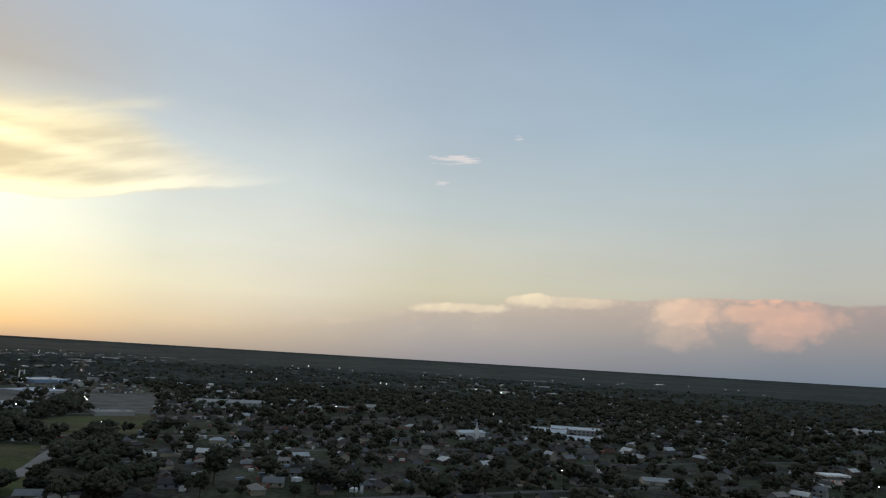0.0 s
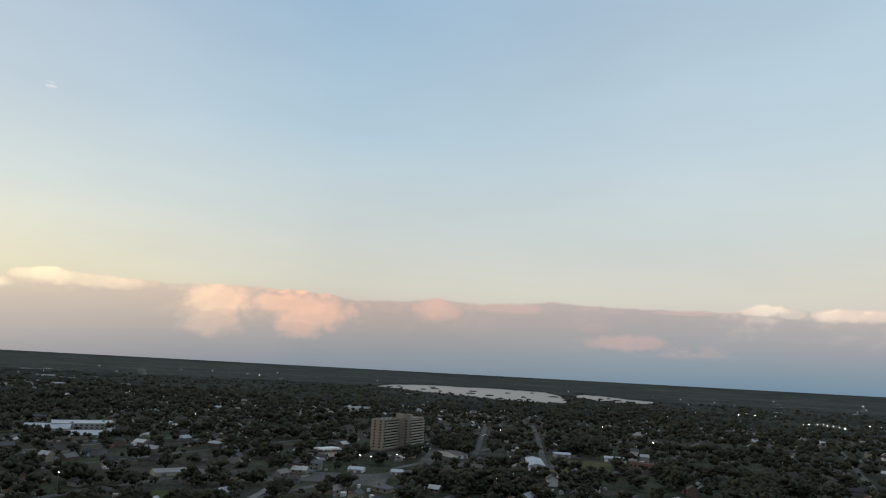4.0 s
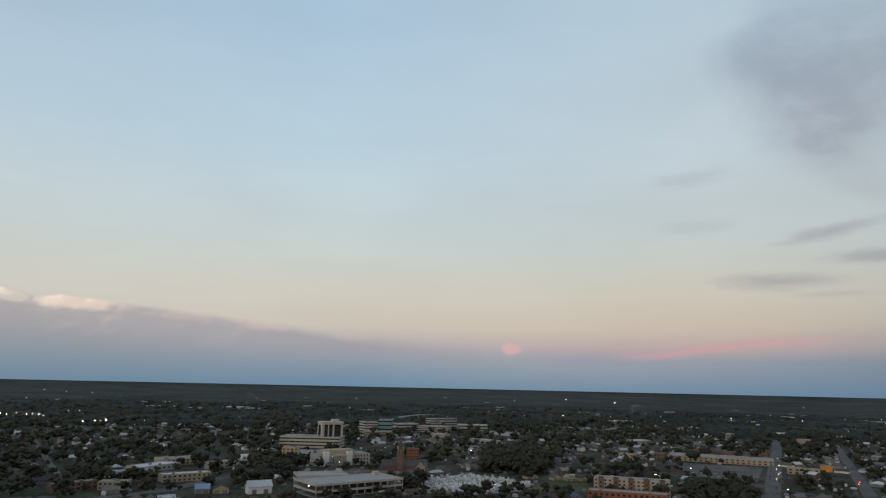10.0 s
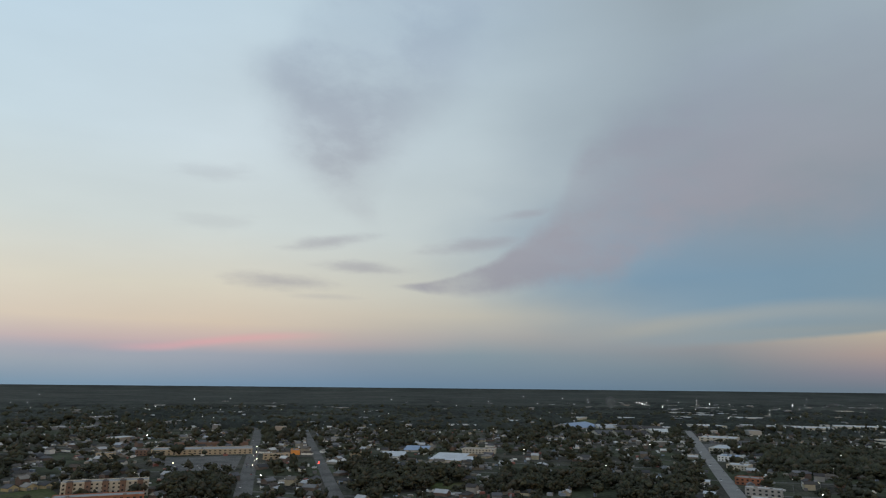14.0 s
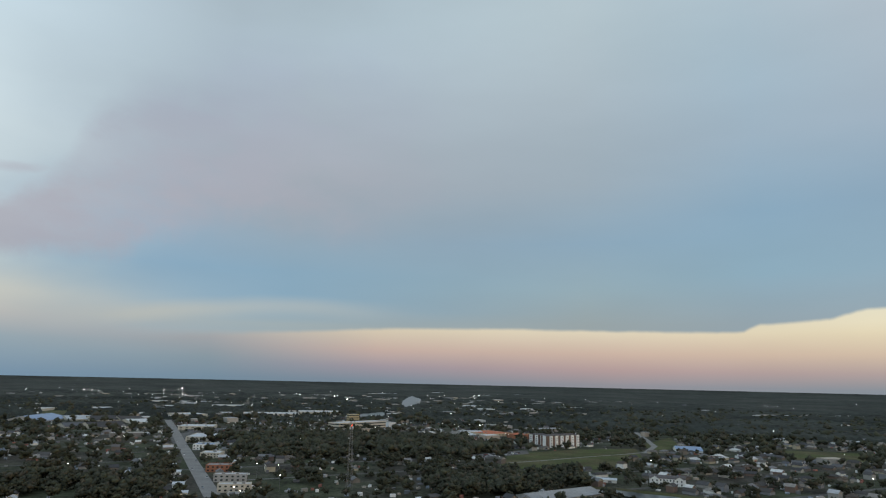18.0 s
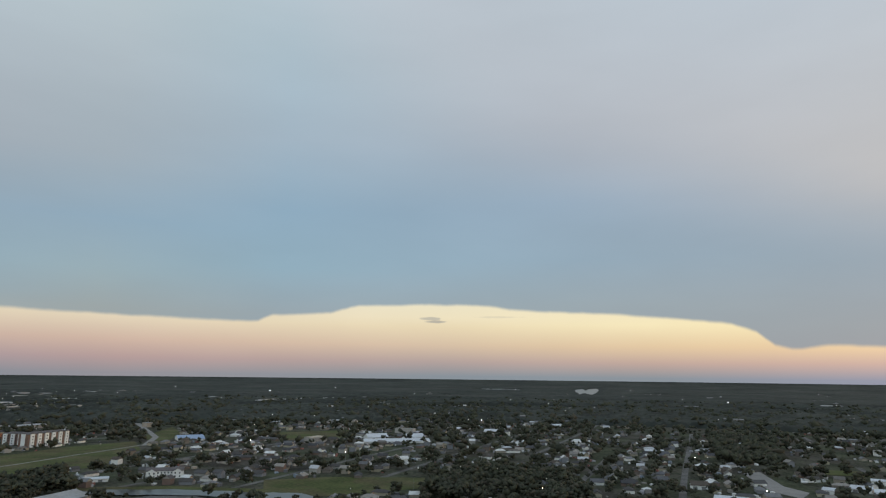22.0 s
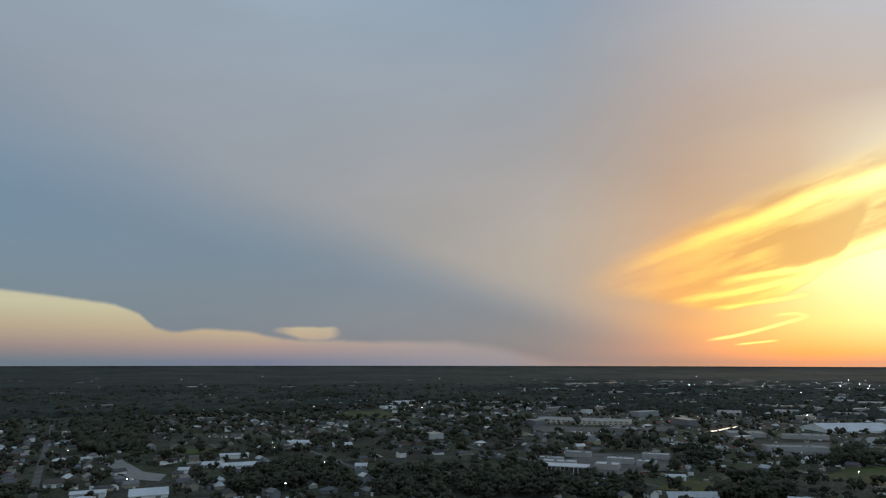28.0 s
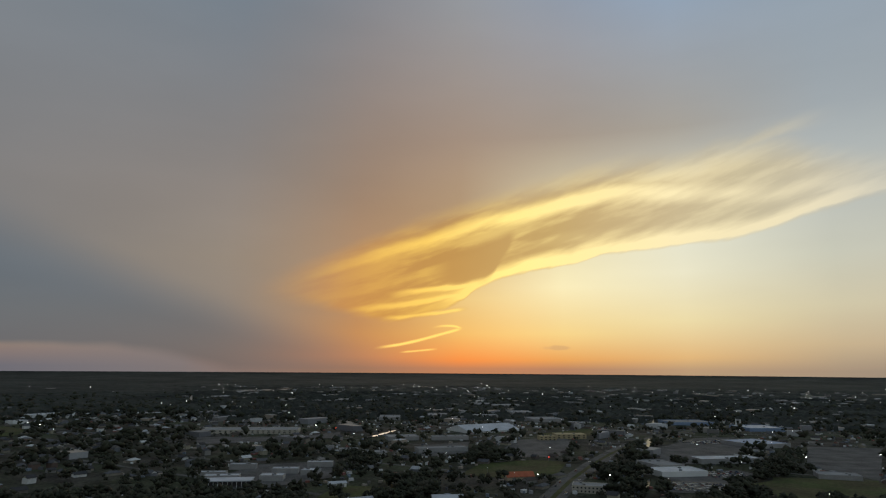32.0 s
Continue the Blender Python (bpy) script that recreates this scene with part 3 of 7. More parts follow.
WT = world.node_tree
sky = None
for group in LAYERS:
    n = WT.nodes.new("ShaderNodeGroup")
    n.node_tree = group
    if sky:
        WT.links.new(sky, n.inputs[0])
    sky = n.outputs[0]
air = WT.nodes.new("ShaderNodeTexSky")
air.sky_type, air.sun_disc = "NISHITA", False
air.sun_elevation, air.sun_rotation = radians(2), radians(304)
air_light, cloud_light, both, out = (WT.nodes.new("ShaderNode" + k) for k in ("Background", "Background", "AddShader", "OutputWorld"))
WT.links.new(air.outputs[0], air_light.inputs[0])
air_light.inputs[1].default_value = 0.01
WT.links.new(sky, cloud_light.inputs[0])
cloud_light.inputs[1].default_value = 1.0
WT.links.new(air_light.outputs[0], both.inputs[0]), WT.links.new(cloud_light.outputs[0], both.inputs[1])
WT.links.new(both.outputs[0], out.inputs[0])

sun = new("sun", bpy.data.lights.new("sun", "SUN"))
sun.data.energy, sun.data.angle, sun.data.color = 0.4, radians(14), (1.0, 0.86, 0.7)
sun.matrix_world = look((0, 0, 0), (-math.sin(radians(304)), -math.cos(radians(304)), -0.09))

# ---- materials ----
def material(name, colour, rough=0.8, metal=0.0, vary=0.25, scale=0.3, fine=6.0, spread=0.0, palette=None, per_piece=False, emit=0.0, bump=0.0, hard=0.4, second=None, patch=0.008):
    """A surface with grain at two scales; palette: colours among which objects, or loose pieces, differ."""
    m = bpy.data.materials.new(name)
    m.use_nodes = True
    t = m.node_tree
    b = t.nodes["Principled BSDF"]
    b.inputs["Roughness"].default_value, b.inputs["Metallic"].default_value = rough, metal
    b.inputs["Specular IOR Level"].default_value = 0.5 if rough < 0.75 else 0.1
    pos = t.nodes.new("ShaderNodeNewGeometry")
    coarse, grain = t.nodes.new("ShaderNodeTexNoise"), t.nodes.new("ShaderNodeTexNoise")
    for n, s, d in ((coarse, scale, 3), (grain, fine, 3)):
        n.inputs["Scale"].default_value, n.inputs["Detail"].default_value = s, d
        t.links.new(pos.outputs["Position"], n.inputs["Vector"])
    both = t.nodes.new("ShaderNodeMath")
    both.operation = "ADD"
    t.links.new(coarse.outputs[0], both.inputs[0]), t.links.new(grain.outputs[0], both.inputs[1])
    span = t.nodes.new("ShaderNodeMapRange")
    for s, v in zip(span.inputs[1:], (1 - hard, 1 + hard, 1 - vary, 1 + vary)):
        s.default_value = v
    t.links.new(both.outputs[0], span.inputs[0])
    mul = t.nodes.new("ShaderNodeVectorMath")
    mul.operation = "SCALE"
    t.links.new(span.outputs[0], mul.inputs["Scale"])
    if palette:
        ramp = t.nodes.new("ShaderNodeValToRGB")
        ramp.color_ramp.interpolation = "CONSTANT"
        e = ramp.color_ramp.elements
        while len(e) < len(palette):
            e.new(0.5)
        for i, c in enumerate(palette):
            e[i].position, e[i].color = i / len(palette), (*c, 1)
        src = pos.outputs["Random Per Island"] if per_piece else t.nodes.new("ShaderNodeObjectInfo").outputs["Random"]
        t.links.new(src, ramp.inputs[0])
        t.links.new(ramp.outputs[0], mul.inputs[0])
    elif second:
        cover, edge, two = t.nodes.new("ShaderNodeTexNoise"), t.nodes.new("ShaderNodeMapRange"), t.nodes.new("ShaderNodeMix")
        cover.inputs["Scale"].default_value, cover.inputs["Detail"].default_value, cover.inputs["Roughness"].default_value = patch, 6, 0.65
        t.links.new(pos.outputs["Position"], cover.inputs["Vector"]), t.links.new(cover.outputs[0], edge.inputs[0])
        edge.inputs[1].default_value, edge.inputs[2].default_value = 0.44, 0.58
        two.data_type = "RGBA"
        t.links.new(edge.outputs[0], two.inputs[0])
        two.inputs[6].default_value, two.inputs[7].default_value = (*colour, 1), (*second, 1)
        t.links.new(two.outputs[2], mul.inputs[0])
    else:
        mul.inputs[0].default_value = colour
    t.links.new(mul.outputs[0], b.inputs["Base Color"])
    if bump:
        bn = t.nodes.new("ShaderNodeBump")
        bn.inputs["Strength"].default_value = bump
        t.links.new(grain.outputs[0], bn.inputs["Height"])
        t.links.new(bn.outputs[0], b.inputs["Normal"])
    if emit:
        b.inputs["Emission Color"].default_value = (*colour, 1)
        b.inputs["Emission Strength"].default_value = emit
        m.cycles.emission_sampling = "NONE"
    return m


ROOFS = [(0.11, 0.11, 0.115), (0.07, 0.066, 0.064), (0.17, 0.17, 0.175), (0.09, 0.075, 0.064), (0.13, 0.12, 0.11), (0.06, 0.06, 0.064), (0.4, 0.41, 0.43), (0.1, 0.1, 0.11), (0.08, 0.078, 0.08), (0.24, 0.22, 0.2), (0.06, 0.058, 0.06), (0.55, 0.55, 0.54)]
WALLS = [(0.3, 0.29, 0.27), (0.7, 0.69, 0.66), (0.2, 0.175, 0.15), (0.17, 0.12, 0.1), (0.3, 0.27, 0.22), (0.2, 0.205, 0.22), (0.36, 0.33, 0.25), (0.15, 0.125, 0.11)]
LEAVES = [(0.045, 0.048, 0.033), (0.052, 0.055, 0.036), (0.038, 0.041, 0.029), (0.059, 0.06, 0.039), (0.047, 0.049, 0.036), (0.066, 0.06, 0.044)]
MAT = {
    "soil": material("soil", (0.044, 0.05, 0.029), 0.95, vary=0.6, scale=0.03, fine=0.25, hard=0.22, second=(0.056, 0.051, 0.042)),
    "grass": material("mown_grass", (0.062, 0.074, 0.026), 0.95, vary=0.4, scale=0.03, fine=0.3, hard=0.3, second=(0.085, 0.075, 0.038), patch=0.02),
    "asphalt": material("worn_asphalt", (0.11, 0.105, 0.1), 0.9, vary=0.5, scale=0.04, fine=0.5, hard=0.3),
    "paving": material("pale_concrete", (0.22, 0.21, 0.2), 0.9, vary=0.25, scale=0.06, fine=0.9),
    "marking": material("road_marking", (0.55, 0.55, 0.5), 0.8),
    "water": material("still_water", (0.03, 0.035, 0.035), 0.28, vary=0.2, scale=0.01, fine=0.2, bump=0.02),
    "roof": material("shingles", (0.2, 0.2, 0.2), 0.85, vary=0.25, palette=ROOFS),
    "roofs": material("shingles_far", (0.2, 0.2, 0.2), 0.85, vary=0.25, palette=ROOFS, per_piece=True),
    "wall": material("house_walls", (0.5, 0.5, 0.5), 0.85, vary=0.15, palette=WALLS),
    "walls": material("house_walls_far", (0.5, 0.5, 0.5), 0.85, vary=0.15, palette=WALLS, per_piece=True),
    "leaf": material("leaves", (0.05, 0.06, 0.03), 0.9, vary=0.35, scale=0.12, fine=0.9, palette=LEAVES),
    "leaves": material("leaves_far", (0.05, 0.06, 0.03), 0.9, vary=0.3, scale=0.04, fine=0.5, palette=LEAVES, per_piece=True),
    "woods": material("far_canopy", (0.03, 0.035, 0.03), 0.95, vary=0.35, scale=0.004, fine=0.03, hard=0.25, second=(0.042, 0.046, 0.039), patch=0.0025),
    "clutter": material("painted_sheds", (0.4, 0.4, 0.4), 0.7, vary=0.1, palette=[(0.6, 0.6, 0.6), (0.3, 0.3, 0.32), (0.12, 0.12, 0.13), (0.2, 0.19, 0.17), (0.72, 0.72, 0.72), (0.2, 0.24, 0.3), (0.35, 0.3, 0.25), (0.25, 0.1, 0.08)], per_piece=True),
    "works": material("works_roofs", (0.4, 0.4, 0.4), 0.7, vary=0.15, palette=[(0.42, 0.42, 0.42), (0.26, 0.26, 0.27), (0.56, 0.57, 0.58), (0.34, 0.32, 0.29), (0.17, 0.17, 0.18), (0.36, 0.3, 0.24), (0.2, 0.19, 0.18)], per_piece=True),
    "bark": material("bark", (0.08, 0.065, 0.05), 0.95),
    "glass": material("dark_window", (0.03, 0.035, 0.04), 0.12, vary=0.3),
    "white": material("white_paint", (0.72, 0.72, 0.7), 0.7, vary=0.12, scale=0.1, fine=1.5),
    "white_metal": material("white_metal_roof", (0.45, 0.47, 0.5), 0.6, vary=0.25, scale=0.08, fine=1.0),
    "grey_roof": material("grey_flat_roof", (0.27, 0.27, 0.27), 0.85, vary=0.3, scale=0.06, fine=0.6),
    "dark_roof": material("dark_flat_roof", (0.11, 0.1, 0.1), 0.9, vary=0.3, scale=0.06, fine=0.6),
    "blue_roof": material("blue_metal_roof", (0.2, 0.28, 0.42), 0.5, vary=0.2, scale=0.08, fine=0.8),
    "red_roof": material("red_roof", (0.42, 0.13, 0.07), 0.75, vary=0.25),
    "tan": material("tan_stucco", (0.43, 0.35, 0.25), 0.85, vary=0.15, scale=0.1, fine=1.2),
    "yellow": material("yellow_stucco", (0.45, 0.37, 0.22), 0.85, vary=0.15, scale=0.1, fine=1.2),
    "cream": material("cream_concrete", (0.48, 0.44, 0.37), 0.85, vary=0.15, scale=0.1, fine=1.2),
    "concrete_beige": material("beige_concrete", (0.3, 0.265, 0.22), 0.88, vary=0.18, scale=0.12, fine=1.4),
    "brick": material("red_brick", (0.3, 0.13, 0.08), 0.9, vary=0.25, scale=0.15, fine=2.5),
    "brown": material("brown_brick", (0.2, 0.13, 0.1), 0.9, vary=0.25, scale=0.15, fine=2.5),
    "grey": material("grey_concrete", (0.34, 0.33, 0.32), 0.85, vary=0.2, scale=0.1, fine=1.2),
    "orange": material("orange_panel", (0.7, 0.28, 0.06), 0.7),
    "teal": material("teal_glazing", (0.14, 0.27, 0.29), 0.3, vary=0.25),
    "steel": material("galvanised_steel", (0.22, 0.22, 0.22), 0.6, 0.5),
    "stone": material("white_tomb", (0.6, 0.59, 0.56), 0.8, palette=[(0.7, 0.7, 0.68), (0.5, 0.49, 0.46), (0.62, 0.6, 0.56), (0.36, 0.35, 0.33)]),
    "car": material("car_paint", (0.4, 0.4, 0.4), 0.3, vary=0.05, palette=[(0.7, 0.7, 0.7), (0.05, 0.05, 0.055), (0.35, 0.36, 0.38), (0.2, 0.03, 0.03), (0.6, 0.6, 0.62), (0.04, 0.06, 0.14), (0.75, 0.75, 0.74)]),
    "tyre": material("tyre_rubber", (0.02, 0.02, 0.02), 0.9),
    "lamp": material("white_lamp", (1.0, 0.97, 0.9), emit=40.0),
    "warm_lamp": material("warm_lamp", (1.0, 0.8, 0.5), emit=18.0),
    "red_lamp": material("red_lamp", (1.0, 0.08, 0.05), emit=9.0),
    "lit_panel": material("lit_canopy_edge", (1.0, 0.98, 0.92), emit=0.9),
}

# ---- land ----
EYE_MEAN, NEAR, RIM = 95.0, 1500.0, 3400.0


def squeeze(d):
    """Far land is drawn in towards the rim of the sheet: true distance to drawn distance, and the land's rise there."""
    d = np.asarray(d, float)
    r = np.where(d < NEAR, d, NEAR + RIM * (1 - np.exp(-(np.maximum(d, NEAR) - NEAR) / RIM)))
    return r, np.where(d < NEAR, 0.0, EYE_MEAN * (1 - r / d))


def on_land(x, y):
    d = math.hypot(x, y)
    r, z = squeeze(d)
    return x * float(r) / d, y * float(r) / d, float(z), float(r) / d


class Shape:
    """Collects faces for one mesh."""

    def __init__(self):
        self.v, self.f, self.m = [], [], []

    def add(self, verts, faces, mat=0):
        k = len(self.v)
        self.v += [tuple(p) for p in verts]
        self.f += [tuple(i + k for i in q) for q in faces]
        self.m += [mat] * len(faces)
        return self

    def box(self, x, y, z, w, d, h, mat=0, turn=0.0):
        c, s = math.cos(radians(turn)), math.sin(radians(turn))
        pts = [(x + a * w / 2 * c - b * d / 2 * s, y + a * w / 2 * s + b * d / 2 * c, z + e * h) for e in (0, 1) for a, b in ((-1, -1), (1, -1), (1, 1), (-1, 1))]
        return self.add(pts, [(3, 2, 1, 0), (4, 5, 6, 7), (0, 1, 5, 4), (1, 2, 6, 5), (2, 3, 7, 6), (3, 0, 4, 7)], mat)

    def gable(self, x, y, z, w, d, h, over=0.5, thick=0.25, mat=0):
        """A pitched roof with thickness, ridge along x."""
        W, D = w / 2 + over, d / 2 + over
        e = h * over / (d / 2)
        pts = []
        for lift in (0, thick):
            pts += [(x - W, y - D, z - e + lift), (x + W, y - D, z - e + lift), (x - W, y, z + h + lift), (x + W, y, z + h + lift), (x - W, y + D, z - e + lift), (x + W, y + D, z - e + lift)]
        return self.add(pts, [(1, 0, 2, 3), (3, 2, 4, 5), (6, 7, 9, 8), (8, 9, 11, 10), (0, 1, 7, 6), (5, 4, 10, 11), (2, 0, 6, 8), (4, 2, 8, 10), (1, 3, 9, 7), (3, 5, 11, 9)], mat)

    def gable_ends(self, x, y, z, w, d, h, mat=0):
        for sx in (-1, 1):
            q = x + sx * w / 2
            p = x + sx * (w / 2 - 0.25)
            self.add([(q, y - d / 2, z), (q, y + d / 2, z), (q, y, z + h), (p, y - d / 2, z), (p, y + d / 2, z), (p, y, z + h)], [(0, 1, 2), (5, 4, 3), (0, 2, 5, 3), (2, 1, 4, 5), (1, 0, 3, 4)], mat)
        return self

    def hip(self, x, y, z, w, d, h, over=0.5, thick=0.2, mat=0):
        W, D = w / 2 + over, d / 2 + over
        k = max(w - d, 0.2) / 2
        base = [(x - W, y - D), (x + W, y - D), (x + W, y + D), (x - W, y + D)]
        pts = [(*p, z - thick) for p in base] + [(*p, z) for p in base] + [(x - k, y, z + h), (x + k, y, z + h)]
        return self.add(pts, [(3, 2, 1, 0), (0, 1, 5, 4), (1, 2, 6, 5), (2, 3, 7, 6), (3, 0, 4, 7), (4, 5, 9, 8), (5, 6, 9), (6, 7, 8, 9), (7, 4, 8)], mat)

    def tube(self, x, y, z, r0, r1, h, sides=10, mat=0):
        a = [2 * math.pi * i / sides for i in range(sides)]
        pts = [(x + r0 * math.cos(q), y + r0 * math.sin(q), z) for q in a] + [(x + r1 * math.cos(q), y + r1 * math.sin(q), z + h) for q in a]
        return self.add(pts, [tuple(range(sides))[::-1], tuple(range(sides, 2 * sides))] + [(i, (i + 1) % sides, sides + (i + 1) % sides, sides + i) for i in range(sides)], mat)

    def mesh(self, name, *mats):
        me = bpy.data.meshes.new(name)
        me.from_pydata(self.v, [], self.f)
        for m in mats:
            me.materials.append(MAT[m])
        if len(mats) > 1:
            me.polygons.foreach_set("material_index", self.m)
        return me


def part(name, shape, mat, parent, label=""):
    ob = new(name, shape if isinstance(shape, bpy.types.Mesh) else shape.mesh(name, mat))
    ob.parent = parent
    return tagged(ob, label)


def thing(name, label, category, x=0.0, y=0.0, turn=0.0, group="", kind=""):
    """An empty at the base of a thing, set on the land."""
    ob = new(name)
    ob.empty_display_size = 0.5
    px, py, pz, k = on_land(x, y) if (x or y) else (0, 0, 0, 1)
    ob.matrix_basis = pose(px, py, pz, 0, 0, turn) @ Matrix.Diagonal((k, k, k, 1))
    return tagged(ob, label, category, group, kind)


DECKS = []   # paved and mown surfaces with their height
CLEAR = []   # outlines that wild growth and houses keep off


def keep_off(points):
    CLEAR.append(np.array(points, float))


def inside(px, py):
    """Which of the points lie in a kept-off outline."""
    hit = np.zeros(len(px), bool)
    for poly in CLEAR:
        x0, y0 = poly.min(0)
        x1, y1 = poly.max(0)
        near = np.where((px >= x0) & (px <= x1) & (py >= y0) & (py <= y1) & ~hit)[0]
        if not len(near):
            continue
        qx, qy = px[near], py[near]
        odd = np.zeros(len(near), bool)
        for (ax, ay), (bx, by) in zip(poly, np.roll(poly, -1, 0)):
            with np.errstate(divide="ignore", invalid="ignore"):
                odd ^= ((ay > qy) != (by > qy)) & (qx < (bx - ax) * (qy - ay) / (by - ay) + ax)
        hit[near[odd]] = True
    return hit


def deck_height(x, y):
    """The height of the highest paving or lawn under a point."""
    top = 0.0
    for poly, z in DECKS:
        odd = False
        for (ax, ay), (bx, by) in zip(poly, np.roll(poly, -1, 0)):
            if (ay > y) != (by > y) and x < (bx - ax) * (y - ay) / (by - ay) + ax:
                odd = not odd
        if odd:
            top = max(top, z)
    return top


def grid_mesh(name, xs, ys, zs, wrap, mat):
    """A mesh from rows of points (rows run outwards, columns round)."""
    rows, cols = xs.shape
    i = np.arange(rows * cols).reshape(rows, cols)
    j = np.roll(i, -1, 1) if wrap else i[:, 1:]
    i2 = i if wrap else i[:, :-1]
    quads = np.stack([i2[:-1], j[:-1], j[1:], i2[1:]], -1).reshape(-1, 4)
    return quick_mesh(name, np.stack([xs, ys, zs], -1).reshape(-1, 3), quads, mat)


def quick_mesh(name, verts, faces, mat, index=None, mats=(), soft=False):
    me = bpy.data.meshes.new(name)
    k = faces.shape[1]
    me.vertices.add(len(verts)), me.loops.add(faces.size), me.polygons.add(len(faces))
    me.vertices.foreach_set("co", np.ascontiguousarray(verts, np.float32).ravel())
    me.loops.foreach_set("vertex_index", np.ascontiguousarray(faces, np.int32).ravel())
    me.polygons.foreach_set("loop_start", np.arange(0, faces.size, k, dtype=np.int32))
    me.polygons.foreach_set("loop_total", np.full(len(faces), k, np.int32))
    for m in mats or (mat,):
        me.materials.append(MAT[m])
    if index is not None:
        me.polygons.foreach_set("material_index", index.astype(np.int32))
    if soft:
        me.polygons.foreach_set("use_smooth", np.ones(len(faces), bool))
    me.update(calc_edges=True)
    me.validate()
    return me


def sheet_of_land():
    d = np.concatenate([[1.0, 60, 200], np.linspace(350, 3000, 54), np.geomspace(3080, 21000, 40)])
    a = np.radians(np.arange(0, 360, 1.5))
    r, z = squeeze(d)
    xs, ys = r[:, None] * np.sin(a), r[:, None] * np.cos(a)
    return grid_mesh("ground", xs, ys, np.repeat(z[:, None], len(a), 1), True, "soil")


tagged(new("ground", sheet_of_land()), "flat dark soil and rough grass reaching the horizon", "ground", kind="structure")


def flat(name, points, mat, lift, label, category, clear=True):
    """A level patch on the land from its outline."""
    me = bpy.data.meshes.new(name)
    out = []
    n = len(points)
    for i, (x, y) in enumerate(points):       # far edges follow the land's rise
        bx, by = points[(i + 1) % n]
        k = max(1, int(math.hypot(bx - x, by - y) / 150)) if math.hypot(x, y) > 1400 else 1
        out += [(x + (bx - x) * j / k, y + (by - y) * j / k) for j in range(k)]
    pts = [on_land(x, y) for x, y in out]
    lift += 0.002 * len(CLEAR)
    DECKS.append((np.array(points, float), lift))
    me.from_pydata([(x, y, z + lift) for x, y, z, _ in pts], [], [tuple(range(len(pts)))])
    me.materials.append(MAT[mat])
    if me.polygons[0].normal.z < 0:
        me.flip_normals()
    if clear:
        keep_off(points)
    return tagged(new(name, me), label, category, kind="structure")


def strip(name, points, width, mat, lift, label, category, margin=3.0, parent=None):
    """A ribbon along a line of points: a road, canal or marking."""
    p = np.array(points, float)
    t = np.gradient(p, axis=0)
    t /= np.hypot(t[:, 0], t[:, 1])[:, None]
    n = np.stack([-t[:, 1], t[:, 0]], 1)
    if margin is not None:
        keep_off(np.concatenate([p + n * (width / 2 + margin), (p - n * (width / 2 + margin))[::-1]]))
    lift += 0.002 * len(CLEAR)
    DECKS.append((np.concatenate([p + n * width / 2, (p - n * width / 2)[::-1]]), lift))
    both = np.stack([p + n * width / 2, p - n * width / 2], 1)
    xyz = np.array([[on_land(*q)[:3] for q in row] for row in both])
    me = grid_mesh(name, xyz[..., 0], xyz[..., 1], xyz[..., 2] + lift, False, mat)
    if me.polygons[0].normal.z < 0:
        me.flip_normals()
    ob = new(name, me)
    if parent:
        ob.parent = parent
        return ob
    return tagged(ob, label, category, kind="structure")


def footprint(x, y, w, d, turn, margin=6.0):
    c, s = math.cos(radians(turn)), math.sin(radians(turn))
    keep_off([(x + a * (w / 2 + margin) * c - b * (d / 2 + margin) * s, y + a * (w / 2 + margin) * s + b * (d / 2 + margin) * c) for a, b in ((-1, -1), (1, -1), (1, 1), (-1, 1))])

# ---- kinds of buildings ----
def windows_row(parent, w, d, z, bays, wide, tall, sides=("front",)):
    pane = Shape().box(0, 0, 0, wide, 0.2, tall).mesh("window", "glass")
    for k in range(bays):
        px = -w / 2 + w * (k + 0.5) / bays
        for side in sides:
            o = part("window", pane, "glass", parent)
            o.location = (px, (-1 if side == "front" else 1) * (d / 2 + 0.06), z)


def block(name, label, x, y, w, d, h, turn, wall="cream", roof="grey_roof", bands=0, bays=0, category="building", group="", plant=2):
    """A flat-roofed building: walls with a parapet, a roof deck, bands or rows of windows, and plant on the roof."""
    footprint(x, y, w, d, turn)
    b = thing(name, label, category, x, y, turn, group)
    part("wall", Shape().box(0, 0, 0, w, d, h), wall, b)
    rim = Shape()
    for ox, oy, lw, ld in ((0, -d / 2 + 0.2, w, 0.4), (0, d / 2 - 0.2, w, 0.4), (-w / 2 + 0.2, 0, 0.4, d - 0.8), (w / 2 - 0.2, 0, 0.4, d - 0.8)):
        rim.box(ox, oy, h, lw, ld, 0.8)
    part("parapet", rim, wall, b)
    part("roof", Shape().box(0, 0, h, w - 0.8, d - 0.8, 0.25), roof, b)
    for k in range(bands):
        z = h * (k + 0.38) / bands
        part("window_band", Shape().box(0, 0, z, w + 0.16, d + 0.16, h / bands * 0.36), "glass", b)
    if bays:
        floors = max(1, round(h / 3.4))
        for k in range(floors):
            windows_row(b, w, d, h * (k + 0.35) / floors, bays, w / bays * 0.42, min(1.7, h / floors * 0.45), ("front",))
    rng = random.Random(int(abs(x) + abs(y)))
    for k in range(plant):
        s = rng.uniform(1.6, 3.2)
        part("roof_plant", Shape().box(rng.uniform(-0.35, 0.35) * w, rng.uniform(-0.3, 0.3) * d, h + 0.25, s, s * 0.8, 1.4), "steel", b)
    return b


